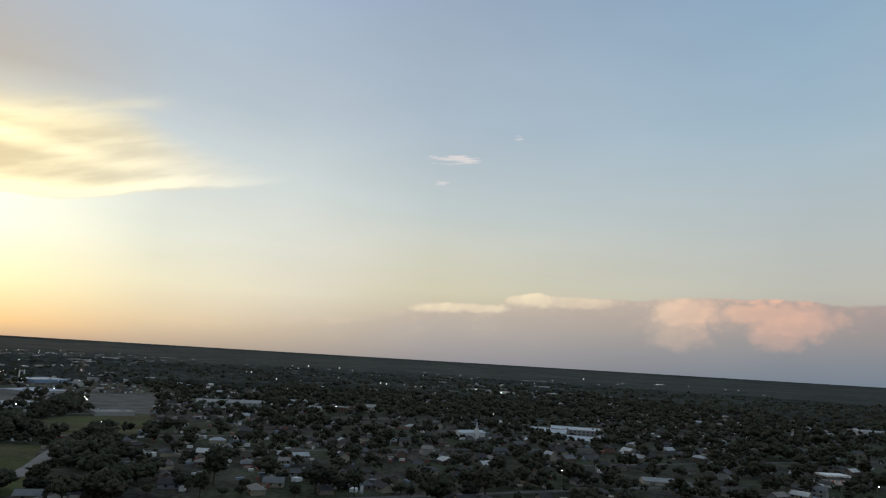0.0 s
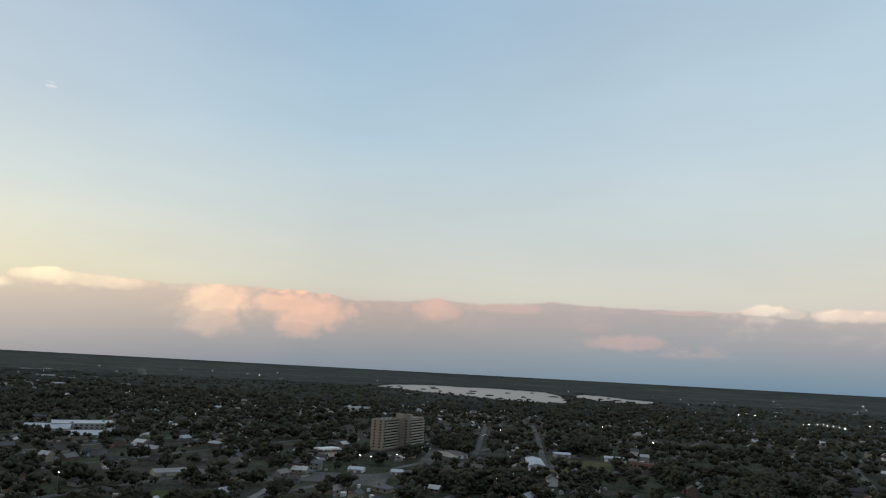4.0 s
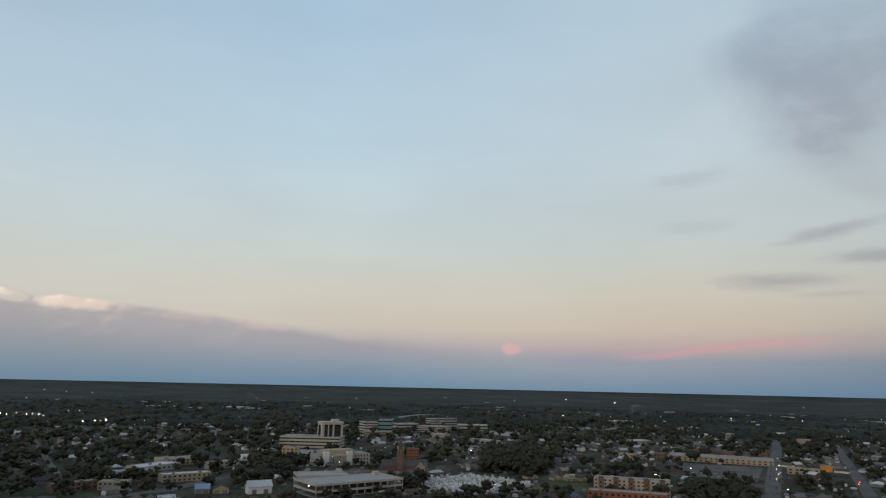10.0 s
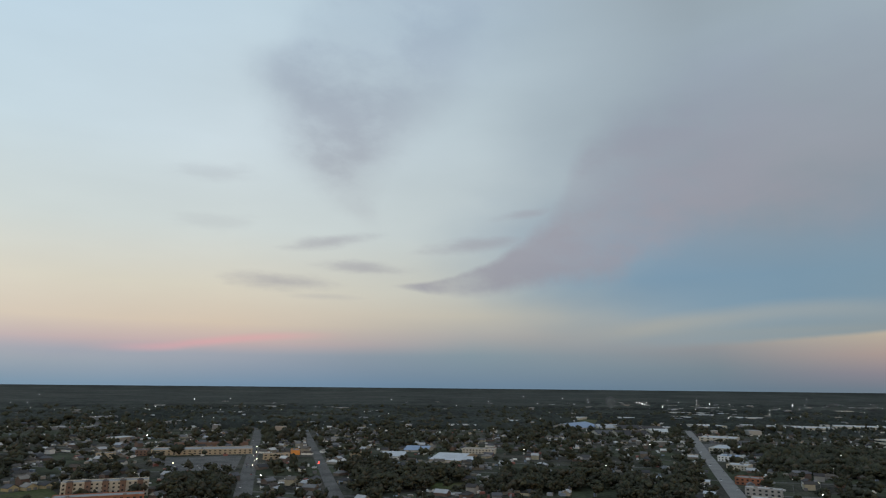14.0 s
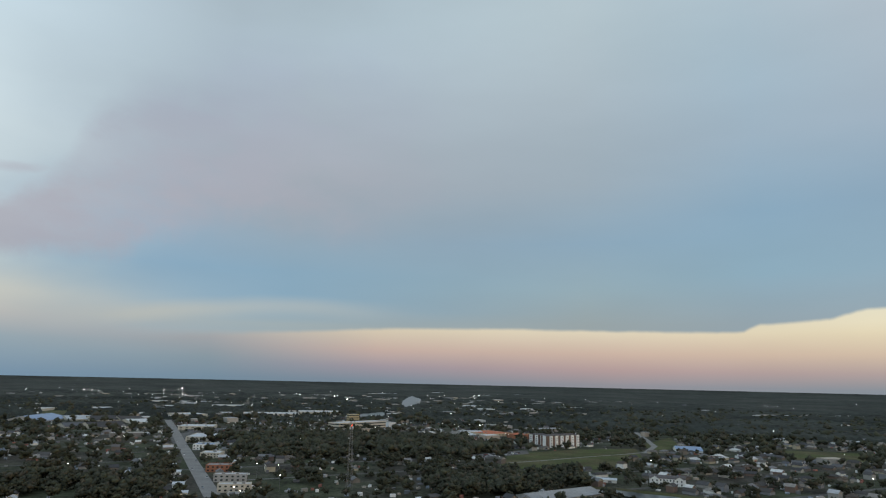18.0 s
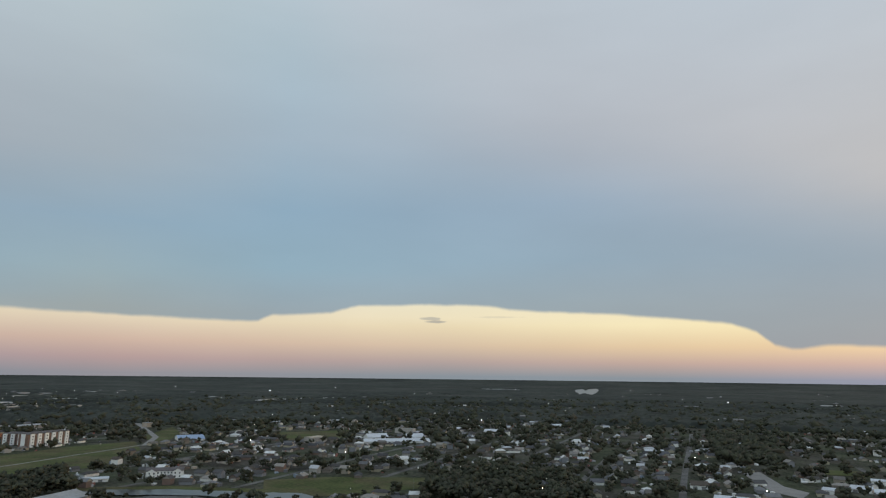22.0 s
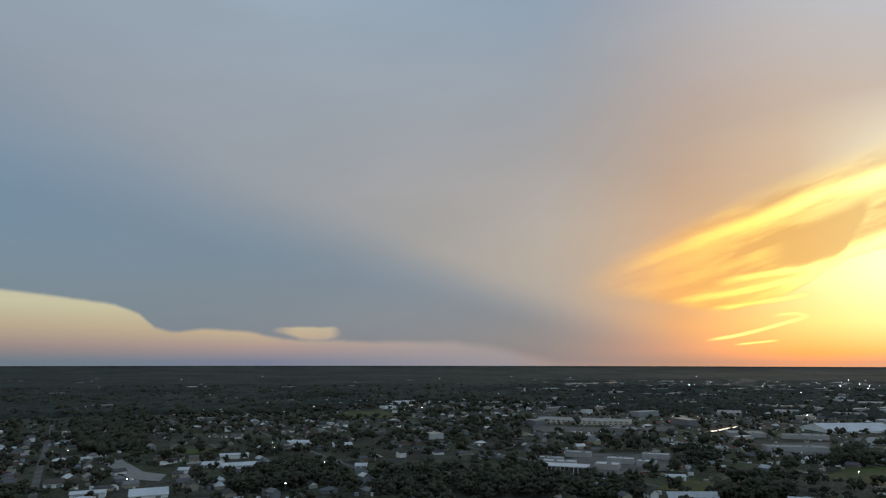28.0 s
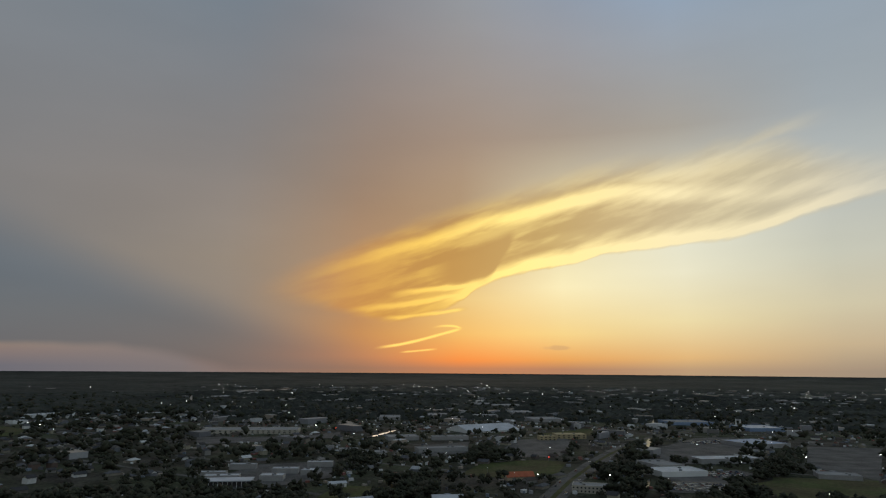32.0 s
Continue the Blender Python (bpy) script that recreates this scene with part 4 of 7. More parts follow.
def shed(name, label, x, y, w, d, h, turn, wall="white", roof="white_metal", category="building", doors=2, along=True, rise=None):
    """A building with a pitched metal roof; along: the ridge runs along the front."""
    footprint(x, y, w, d, turn)
    b = thing(name, label, category, x, y, turn)
    up = rise or min(w, d) * 0.12
    low = max(h - up, 2.5)
    if along:
        part("wall", Shape().box(0, 0, 0, w, d, low).gable_ends(0, 0, low, w, d, up), wall, b)
        part("roof", Shape().gable(0, 0, low, w, d, up, 0.6), roof, b)
    else:
        a, r = Shape().gable_ends(0, 0, low, d, w, up), Shape().gable(0, 0, low, d, w, up, 0.6)
        a.v, r.v = [(-q[1], q[0], q[2]) for q in a.v], [(-q[1], q[0], q[2]) for q in r.v]
        part("wall", a.box(0, 0, 0, w, d, low), wall, b)
        part("roof", r, roof, b)
    for k in range(doors):
        part("door", Shape().box(-w / 2 + w * (k + 0.5) / max(doors, 1), -d / 2 - 0.04, 0, min(3.6, w / (doors + 1)), 0.2, min(3.4, low * 0.75)), "steel", b)
    windows_row(b, w, d, low * 0.62, max(2, int(w / 9)), 1.6, 1.0, ("back",))
    return b


def street_lamp(x, y, high=9.0, mat="lamp", size=0.55):
    lamp = thing("street_lamp", "tall grey lamp post with a glowing white head", "lamp", x, y, 0, "street lamps")
    part("pole", Shape().tube(0, 0, 0, 0.16, 0.1, high, 6), "steel", lamp)
    part("arm", Shape().box(0.5, 0, high - 0.15, 1.2, 0.1, 0.12), "steel", lamp)
    part("lamp_head", Shape().tube(1.0, 0, high - size, size * 0.9, size * 0.6, size, 8), mat, lamp, "glowing lamp head")


def water_sheet(name, near, far, label, ragged=0.22):
    """Water between its near and its far shore, each a line of points; it follows the land."""
    n, f = np.array(near, float), np.array(far, float)
    keep_off(np.concatenate([n, f[::-1]]))
    s = np.linspace(0, 1, 9)[:, None, None]
    rows = n[None] * (1 - s) + f[None] * s
    cols = np.linspace(0, len(near) - 1, 12 * len(near))
    rows = np.stack([np.stack([np.interp(cols, range(len(near)), r[:, k]) for k in (0, 1)], -1) for r in rows])
    if ragged:
        wave = lambda q: np.sin(cols * 5.1 + q) * 0.5 + np.sin(cols * 11.3 + 2 * q) * 0.3 + np.sin(cols * 23.0 + q) * 0.2
        end = np.clip(np.minimum(cols, cols[-1] - cols) / 0.35, 0.05, 1) ** 0.5
        mid, half = (rows[0] + rows[-1]) / 2, (rows[-1] - rows[0]) / 2
        side = np.linspace(-1, 1, len(rows))[:, None]
        reach = side * (end * (1 + ragged * np.where(side > 0, wave(1.0), wave(4.0))))
        rows = mid[None] + half[None] * reach[..., None]
    xyz = np.array([[on_land(*q)[:3] for q in r] for r in rows])
    me = grid_mesh(name, xyz[..., 0], xyz[..., 1], xyz[..., 2] + 1.2, False, "water")
    if me.polygons[0].normal.z < 0:
        me.flip_normals()
    return tagged(new(name, me), label, "water", kind="structure")


def car_kind():
    car = thing("car", "parked car on the asphalt, seen from far above", "car", group="parked cars")
    part("body", Shape().add([(-2.2, -0.9, 0.3), (2.2, -0.9, 0.3), (2.2, 0.9, 0.3), (-2.2, 0.9, 0.3), (-2.2, -0.88, 0.9), (2.15, -0.85, 0.78), (2.15, 0.85, 0.78), (-2.2, 0.88, 0.9)],
                             [(3, 2, 1, 0), (4, 5, 6, 7), (0, 1, 5, 4), (1, 2, 6, 5), (2, 3, 7, 6), (3, 0, 4, 7)]), "car", car)
    part("cabin", Shape().add([(-1.8, -0.84, 0.88), (0.9, -0.84, 0.84), (0.9, 0.84, 0.84), (-1.8, 0.84, 0.88), (-1.3, -0.66, 1.45), (0.2, -0.66, 1.47), (0.2, 0.66, 1.47), (-1.3, 0.66, 1.45)],
                              [(0, 1, 5, 4), (1, 2, 6, 5), (2, 3, 7, 6), (3, 0, 4, 7), (4, 5, 6, 7)]), "glass", car, "dark glass cabin")
    return car


CAR = car_kind()


def cars_in_rows(x, y, ux, uy, n, rows, gap, row_gap, rng, full=0.85):
    """Cars side by side along the direction (ux, uy), in rows behind one another."""
    a = math.atan2(uy, ux)
    for r in range(rows):
        for k in range(n):
            if rng.random() < full:
                px, py = x + ux * k * gap - uy * r * row_gap, y + uy * k * gap + ux * r * row_gap
                copy_thing(CAR, pose(px, py, deck_height(px, py), 0, 0, math.degrees(a) + 90 + rng.choice((0, 180)) + rng.uniform(-3, 3)))


def cars_on_road(points, spots, offset, rng):
    p = np.array(points, float)
    seg = np.hypot(*np.diff(p, axis=0).T)
    run = np.concatenate([[0], np.cumsum(seg)])
    for s in spots:
        q = s * run[-1]
        x, y = np.interp(q, run, p[:, 0]), np.interp(q, run, p[:, 1])
        x2, y2 = np.interp(q + 2, run, p[:, 0]), np.interp(q + 2, run, p[:, 1])
        a = math.atan2(y2 - y, x2 - x)
        o = copy_thing(CAR, pose(x - math.sin(a) * offset, y + math.cos(a) * offset, deck_height(x - math.sin(a) * offset, y + math.cos(a) * offset), 0, 0, math.degrees(a) + (180 if offset > 0 else 0)))
        o["label"], o["group"] = "car driving on the grey road", "cars on the road"



def islet(x, y):
    """A low grown-over islet in the lake."""
    rng = random.Random(int(abs(x) * 7 + abs(y)))
    lx, ly, lz, k = on_land(x, y)
    long, wide, turn = rng.uniform(8, 24) * k, rng.uniform(3, 6) * k, rng.uniform(-0.5, 0.5) + math.atan2(-x, y)
    ring = [(1 + 0.25 * math.sin(3 * a + x), a) for a in (j * 0.524 for j in range(12))]
    v = []
    for s, z in ((1.0, 0.2), (0.8, 2.6 * k), (0.4, 4.0 * k)):
        for q, a in ring:
            u, w = long * s * q * math.cos(a), wide * s * q * math.sin(a)
            v.append((lx + u * math.cos(turn) - w * math.sin(turn), ly + u * math.sin(turn) + w * math.cos(turn), lz + 1.1 + z * rng.uniform(0.8, 1.2)))
    f = [(j + 12 * r, (j + 1) % 12 + 12 * r, (j + 1) % 12 + 12 * r + 12, j + 12 * r + 12) for r in (0, 1) for j in range(12)] + [tuple(range(24, 36))]
    tagged(new("islet", Shape().add(v, f).mesh("islet", "leaf")), "small dark overgrown islet in the calm lake", "islet", group="islets in the lake", kind="structure")
# ---- landmarks ----
def steeple(x, y, turn, h):
    s = thing("steeple", "slim white church steeple above the chapel roof", "steeple", x, y, turn)
    part("tower", Shape().box(0, 0, 0, 4, 4, h * 0.6), "white", s)
    part("belfry", Shape().box(0, 0, h * 0.6, 3.2, 3.2, h * 0.12), "white", s)
    part("spire", Shape().tube(0, 0, h * 0.72, 1.7, 0.1, h * 0.5, 8), "white_metal", s)


def fuel_canopy(x, y, w, d, h, turn):
    footprint(x, y, w + 10, d + 10, turn)
    c = thing("fuel_station_canopy", "brightly lit flat white fuel station canopy on posts", "fuel station", x, y, turn)
    part("deck", Shape().box(0, 0, h, w, d, 1.0), "white", c)
    part("lit_edge", Shape().box(0, 0, h - 0.12, w - 0.6, d - 0.6, 0.1), "lit_panel", c, "glowing underside of the canopy")
    for a in (-0.35, 0, 0.35):
        for b in (-0.3, 0.3):
            part("post", Shape().box(a * w, b * d, 0, 0.4, 0.4, h), "steel", c)
        part("pump", Shape().box(a * w, 0, 0, 0.8, 0.6, 1.6), "red_roof", c)
    flat("forecourt", [(x - 18, y - 14), (x + 18, y - 14), (x + 18, y + 14), (x - 18, y + 14)], "paving", 0.06, "pale concrete forecourt of the fuel station", "forecourt")


def apartment_tower(x, y, turn):
    """Two slabs of ten storeys, joined by a taller stair core, with balcony galleries on one long side."""
    footprint(x, y, 34, 60, turn, 10)
    t = thing("apartment_tower", "ten-storey beige concrete apartment tower with open galleries", "apartment tower", x, y, turn)
    h, wide, deep = 30.5, 15.5, 34.0

    def slab(ox, oy, hh):
        part("wall", Shape().box(ox, oy, 0, wide, deep, hh), "concrete_beige", t)
        part("roof", Shape().box(ox, oy, hh, wide - 1, deep - 1, 0.3), "grey_roof", t)
        rim = Shape()
        for px, py, lw, ld in ((0, -deep / 2 + 0.2, wide, 0.4), (0, deep / 2 - 0.2, wide, 0.4), (-wide / 2 + 0.2, 0, 0.4, deep - 0.8), (wide / 2 - 0.2, 0, 0.4, deep - 0.8)):
            rim.box(ox + px, oy + py, hh, lw, ld, 1.0)
        part("parapet", rim, "concrete_beige", t)
        for k in range(10):
            z = 2.2 + k * 2.85
            g = part("gallery", Shape().box(ox + wide / 2 + 0.7, oy, z, 1.4, deep - 1, 0.25), "cream", t, "pale open gallery slab")
            part("rail", Shape().box(ox + wide / 2 + 1.36, oy, z + 0.25, 0.1, deep - 1, 1.0), "cream", g)
            part("window_band", Shape().box(ox + wide / 2 + 0.03, oy, z + 0.6, 0.12, deep - 2.5, 1.5), "glass", t)
            for px in (-3.4, 3.4):
                part("window", Shape().box(ox + px, oy - deep / 2 - 0.03, z + 0.5, 2.2, 0.12, 1.4), "glass", t)
            part("window_band", Shape().box(ox - wide / 2 - 0.03, oy, z + 0.6, 0.12, deep - 2.5, 1.3), "glass", t)

    slab(0, 0, h)
    slab(13.5, 32.0, h + 1.0)
    part("stair_core", Shape().box(9.5, 17.5, 0, 9, 10, h + 5.5), "concrete_beige", t, "taller blank stair core")
    part("lift_house", Shape().box(13.5, 26, h + 1, 7, 8, 4.2), "concrete_beige", t)
    for k in range(4):
        part("roof_plant", Shape().box(-3 + 2 * k, -8 + 6 * k, h + 0.3, 1.8, 1.8, 1.3), "steel", t)
    part("antenna", Shape().tube(9.5, 17.5, h + 5.5, 0.12, 0.05, 5, 6), "steel", t)


def office_tower(x, y, w, d, h, turn):
    footprint(x, y, w, d, turn)
    t = thing("office_tower", "cream office tower with tall dark glass recesses", "office tower", x, y, turn)
    part("wall", Shape().box(0, 0, 0, w, d, h - 3), "cream", t)
    part("cornice", Shape().box(0, 0, h - 3, w + 1, d + 1, 3), "cream", t)
    part("roof_house", Shape().box(w * 0.2, 0, h, w * 0.3, d * 0.5, 3), "cream", t)
    for k, (px, pw) in enumerate(((-0.3, 0.16), (-0.08, 0.16), (0.24, 0.3))):
        g = part("glass_recess", Shape().box(px * w, -d / 2 - 0.05, h * 0.34, pw * w, 0.3, h * 0.56), "glass", t, "tall dark glazing")
        for j in range(6):
            part("mullion", Shape().box(px * w, -d / 2 - 0.25, h * (0.36 + 0.09 * j), pw * w, 0.15, 0.3), "brown", g)
    for side in (-1, 1):
        part("glass_recess", Shape().box(side * (w / 2 + 0.05), 0, h * 0.3, 0.3, d * 0.5, h * 0.58), "glass", t)


def courthouse(x, y, w, d, h, turn):
    footprint(x, y, w, d, turn)
    c = thing("courthouse", "cream classical courthouse with tall pillars and stepped roof", "courthouse", x, y, turn)
    part("wall", Shape().box(0, 0, 0, w, d, h * 0.78), "cream", c)
    part("roof", Shape().box(0, 0, h * 0.78, w - 1, d - 1, 0.4), "grey_roof", c)
    part("upper_storey", Shape().box(-w * 0.05, 2, h * 0.8, w * 0.55, d * 0.6, h * 0.26), "tan", c)
    for px in (-0.36, 0.08):
        part("pavilion", Shape().box(px * w, -d / 2 - 1.5, 0, w * 0.1, 3.5, h), "white", c, "projecting pale pavilion")
    for k in range(9):
        part("pillar", Shape().box((-0.28 + 0.04 * k) * w, -d / 2 - 1.2, 0, 0.9, 0.9, h * 0.66), "cream", c)
    part("entablature", Shape().box(-0.12 * w, -d / 2 - 1.2, h * 0.66, w * 0.36, 1.6, h * 0.12), "cream", c)
    for level in range(3):
        windows_row(c, w * 0.96, d, h * (0.1 + 0.24 * level), 16, 1.5, 1.9)


def church(x, y, w, d, h, turn):
    footprint(x, y, w, d + 8, turn)
    c = thing("church", "brown brick church with a slate roof and a spired tower", "church", x, y, turn)
    low = h * 0.55
    part("nave", Shape().box(0, 0, 0, w, d * 0.62, low).gable_ends(0, 0, low, w, d * 0.62, h - low), "brown", c)
    part("roof", Shape().gable(0, 0, low, w, d * 0.62, h - low, 0.5), "dark_roof", c)
    part("aisle", Shape().box(0, 0, 0, w * 0.9, d, low * 0.6), "brown", c)
    gab = Shape().gable_ends(0, 0, low, 9, 9, 5)
    gab.v = [(w * 0.4 - q[1], q[0] - d * 0.35, q[2]) for q in gab.v]
    part("transept", gab.box(w * 0.4, -d * 0.35, 0, 9, 9, low), "tan", c, "pale stone transept gable")
    k = Shape().gable(0, 0, low, 9, 9, 5, 0.4)
    k.v = [(w * 0.4 - q[1], q[0] - d * 0.35, q[2]) for q in k.v]
    part("transept_roof", k, "dark_roof", c)
    tx, th = -w * 0.08, 24.0
    tower = part("tower", Shape().box(tx, -d * 0.35, 0, 6.2, 6.2, th), "brown", c, "square brick bell tower")
    for side in (-1, 1):
        part("louvre", Shape().box(tx + side * 1.4, -d * 0.35 - 3.15, th - 6, 1.1, 0.2, 4), "dark_roof", tower)
    for px, py in ((-2.8, -2.8), (2.8, -2.8), (2.8, 2.8), (-2.8, 2.8)):
        part("pinnacle", Shape().tube(tx + px, -d * 0.35 + py, th, 0.6, 0.08, 3.5, 6), "tan", tower)
    part("spire", Shape().tube(tx, -d * 0.35, th, 2.9, 0.1, 14, 8), "dark_roof", c)
    for k in range(7):
        part("window", Shape().box(-w * 0.42 + k * w * 0.12, -d / 2 - 0.05, 1.2, 1.2, 0.15, 2.6), "glass", c)


def parking_deck(x, y, w, d, h, turn, levels):
    footprint(x, y, w, d, turn)
    g = thing("parking_deck", "open concrete parking deck with pale parapets", "parking garage", x, y, turn)
    step_h = h / levels
    part("ground_slab", Shape().box(0, 0, 0, w, d, 0.3), "grey", g)
    for k in range(1, levels + 1):
        slab = part("deck", Shape().box(0, 0, step_h * k - 0.5, w, d, 0.5), "grey", g)
        rim = Shape()
        for ox, oy, lw, ld in ((0, -d / 2, w, 0.3), (0, d / 2, w, 0.3), (-w / 2, 0, 0.3, d), (w / 2, 0, 0.3, d)):
            rim.box(ox, oy, step_h * k - 0.9, lw, ld, 1.7)
        part("parapet", rim, "cream", slab)
    n = max(4, int(w / 7))
    for k in range(n + 1):
        for side in (-1, 1):
            part("column", Shape().box(-w / 2 + 0.4 + (w - 0.8) * k / n, side * (d / 2 - 0.4), 0.3, 0.6, 0.6, h - 0.6), "cream", g)
    part("stair_house", Shape().box(w * 0.4, d * 0.3, h, 5, 5, 3), "cream", g)


def cemetery(outline):
    """Raised white tombs in tight rows."""
    p = np.array(outline, float)
    rng = random.Random(8)
    kinds = []
    for w, d, h, top in ((1.3, 2.6, 1.1, 0), (1.4, 2.6, 1.9, 0.5), (2.4, 2.8, 2.4, 0.8), (1.2, 2.4, 0.8, 0)):
        s = Shape().box(0, 0, 0, w + 0.3, d + 0.3, 0.2).box(0, 0, 0.2, w, d, h)
        (s.gable(0, 0, h + 0.2, w, d, top, 0.1, 0.1) if top else s.box(0, 0, h + 0.2, w + 0.14, d + 0.14, 0.12))
        s.box(0, -d / 2 + 0.1, h + 0.3 + top, 0.14, 0.14, 0.7).box(0, -d / 2 + 0.1, h + 0.65 + top, 0.5, 0.14, 0.14)
        kinds.append(s.mesh("tomb", "stone"))
    x0, y0 = p.min(0)
    x1, y1 = p.max(0)
    xs, ys = np.meshgrid(np.arange(x0, x1, 3.9), np.arange(y0, y1, 5.6))
    xs, ys = xs.ravel(), ys.ravel()
    odd = np.zeros(len(xs), bool)
    for (ax, ay), (bx, by) in zip(p, np.roll(p, -1, 0)):
        odd ^= ((ay > ys) != (by > ys)) & (xs < (bx - ax) * (ys - ay) / (by - ay + 1e-9) + ax)
    spots = [(x, y) for x, y in zip(xs[odd], ys[odd])]
    rng.shuffle(spots)
    for x, y in spots[:290]:
        o = new("tomb", rng.choice(kinds))
        o.matrix_basis = pose(x + rng.uniform(-0.6, 0.6), y + rng.uniform(-0.8, 0.8), 0.05, 0, 0, 90 * rng.randint(0, 1) + rng.uniform(-4, 4))
        tagged(o, "raised whitewashed tomb with a small cross", "tomb", "tombs of the cemetery")
    rest = Shape()
    for x, y in spots[290:]:
        w = rng.uniform(1.1, 2.2)
        rest.box(x, y, 0.05, w, 2.6, rng.uniform(0.7, 2.2), 0, rng.uniform(-5, 5))
    if rest.v:
        tagged(new("tomb_rows", rest.mesh("tomb_rows", "stone")), "further rows of whitewashed raised tombs", "tombs", kind="stuff")


def road_bridge(points):
    b = thing("road_bridge", "long far concrete road bridge rising on piers", "bridge", *points[0])
    b.matrix_basis = Matrix.Identity(4)
    (ax, ay), (cx, cy), (bx, by) = points
    n = 14
    for k in range(n):
        q, q2 = k / n, (k + 1) / n
        p = [(ax + (bx - ax) * s, ay + (by - ay) * s, 4 + 9 * math.sin(math.pi * s)) for s in (q, q2)]
        a = math.atan2(p[1][1] - p[0][1], p[1][0] - p[0][0])
        ox, oy = -math.sin(a) * 5, math.cos(a) * 5
        v = [(x + e * ox, y + e * oy, z + t) for t in (0, 1.6) for x, y, z in p for e in (-1, 1)]
        part("deck", Shape().add(v, [(0, 2, 3, 1), (4, 5, 7, 6), (0, 4, 6, 2), (1, 3, 7, 5), (0, 1, 5, 4), (2, 6, 7, 3)]), "grey", b)
        part("pier", Shape().box(p[0][0], p[0][1], 0, 2, 6, p[0][2], 0, math.degrees(a)), "grey", b)


def bay_fronts(x, y, w, d, h, turn, n, mat):
    """Brown projecting stair bays in front of the apartment block."""
    for k in range(n):
        b = thing("stair_bay", "brown projecting stair bay on the apartment block", "building", x, y, turn, "stair bays")
        px = -w / 2 + w * (k + 0.5) / n
        part("wall", Shape().box(px, -d / 2 - 1.1, 0, w / n * 0.34, 2.1, h + 1.0), mat, b)
        part("roof", Shape().hip(px, -d / 2 - 1.1, h + 1.2, w / n * 0.36, 2.2, 1.2, 0.3), "dark_roof", b)
        for level in range(3):
            part("window", Shape().box(px, -d / 2 - 2.2, h * (0.12 + 0.3 * level), 1.3, 0.12, 1.3), "glass", b)


def striped_flats(x, y, w, d, h, turn):
    footprint(x, y, w, d, turn)
    f = thing("apartment_block", "four-storey apartment block in white and brown stripes", "apartment block", x, y, turn)
    part("wall", Shape().box(0, 0, 0, w, d, h), "brown", f)
    part("roof", Shape().hip(0, 0, h + 0.2, w, d, 2.4), "dark_roof", f)
    n = max(2, round(w / 11))
    for k in range(n):
        px = -w / 2 + w * (k + 0.5) / n
        bay = part("white_bay", Shape().box(px, -d / 2 - 0.8, 0, w / n * 0.5, 1.8, h + 0.6), "white", f, "white projecting bay")
        part("bay_roof", Shape().hip(px, -d / 2 - 0.8, h + 0.8, w / n * 0.52, 2.2, 1.6, 0.3), "dark_roof", bay)
        for level in range(4):
            part("window", Shape().box(px, -d / 2 - 1.75, h * (0.1 + 0.23 * level), 1.6, 0.12, 1.4), "glass", bay)
            part("window", Shape().box(px + w / n * 0.42, -d / 2 - 0.05, h * (0.1 + 0.23 * level), 1.6, 0.12, 1.4), "glass", f)
    for side in (-1, 1):
        part("white_bay", Shape().box(side * (w / 2 + 0.3), 0, 0, 0.8, d * 0.4, h + 0.4), "white", f)


def lattice_mast(x, y, h):
    footprint(x, y, 8, 8, 0)
    m = thing("lattice_mast", "tall grey steel lattice mast with red lamps", "mast", x, y, 20)
    for a, b in ((-1, -1), (1, -1), (1, 1), (-1, 1)):
        leg = Shape().add([(a * 2.2 + u, b * 2.2 + v, 0) for u, v in ((-0.12, -0.12), (0.12, -0.12), (0.12, 0.12), (-0.12, 0.12))] + [(a * 0.6 + u, b * 0.6 + v, h) for u, v in ((-0.08, -0.08), (0.08, -0.08), (0.08, 0.08), (-0.08, 0.08))],
                          [(0, 1, 5, 4), (1, 2, 6, 5), (2, 3, 7, 6), (3, 0, 4, 7), (4, 5, 6, 7)])
        part("leg", leg, "steel", m)
    for k in range(12):
        z = h * (k + 0.5) / 12
        s = 2.2 + (0.6 - 2.2) * z / h
        brace = Shape()
        for a in (-1, 1):
            brace.box(0, a * s, z, 2 * s, 0.1, 0.12).box(a * s, 0, z, 0.1, 2 * s, 0.12)
        part("brace", brace, "steel", m)
    for a in (0, 120, 240):
        part("antenna_panel", Shape().box(1.6 * math.cos(radians(a)), 1.6 * math.sin(radians(a)), h - 3, 0.5, 0.5, 2.6), "white", m)
    part("dish", Shape().tube(2.0, 0, h * 0.8, 0.9, 0.9, 0.5, 10), "white", m)
    part("beacon", Shape().tube(0, 0, h, 0.3, 0.2, 0.6, 8), "red_lamp", m, "red warning lamp")


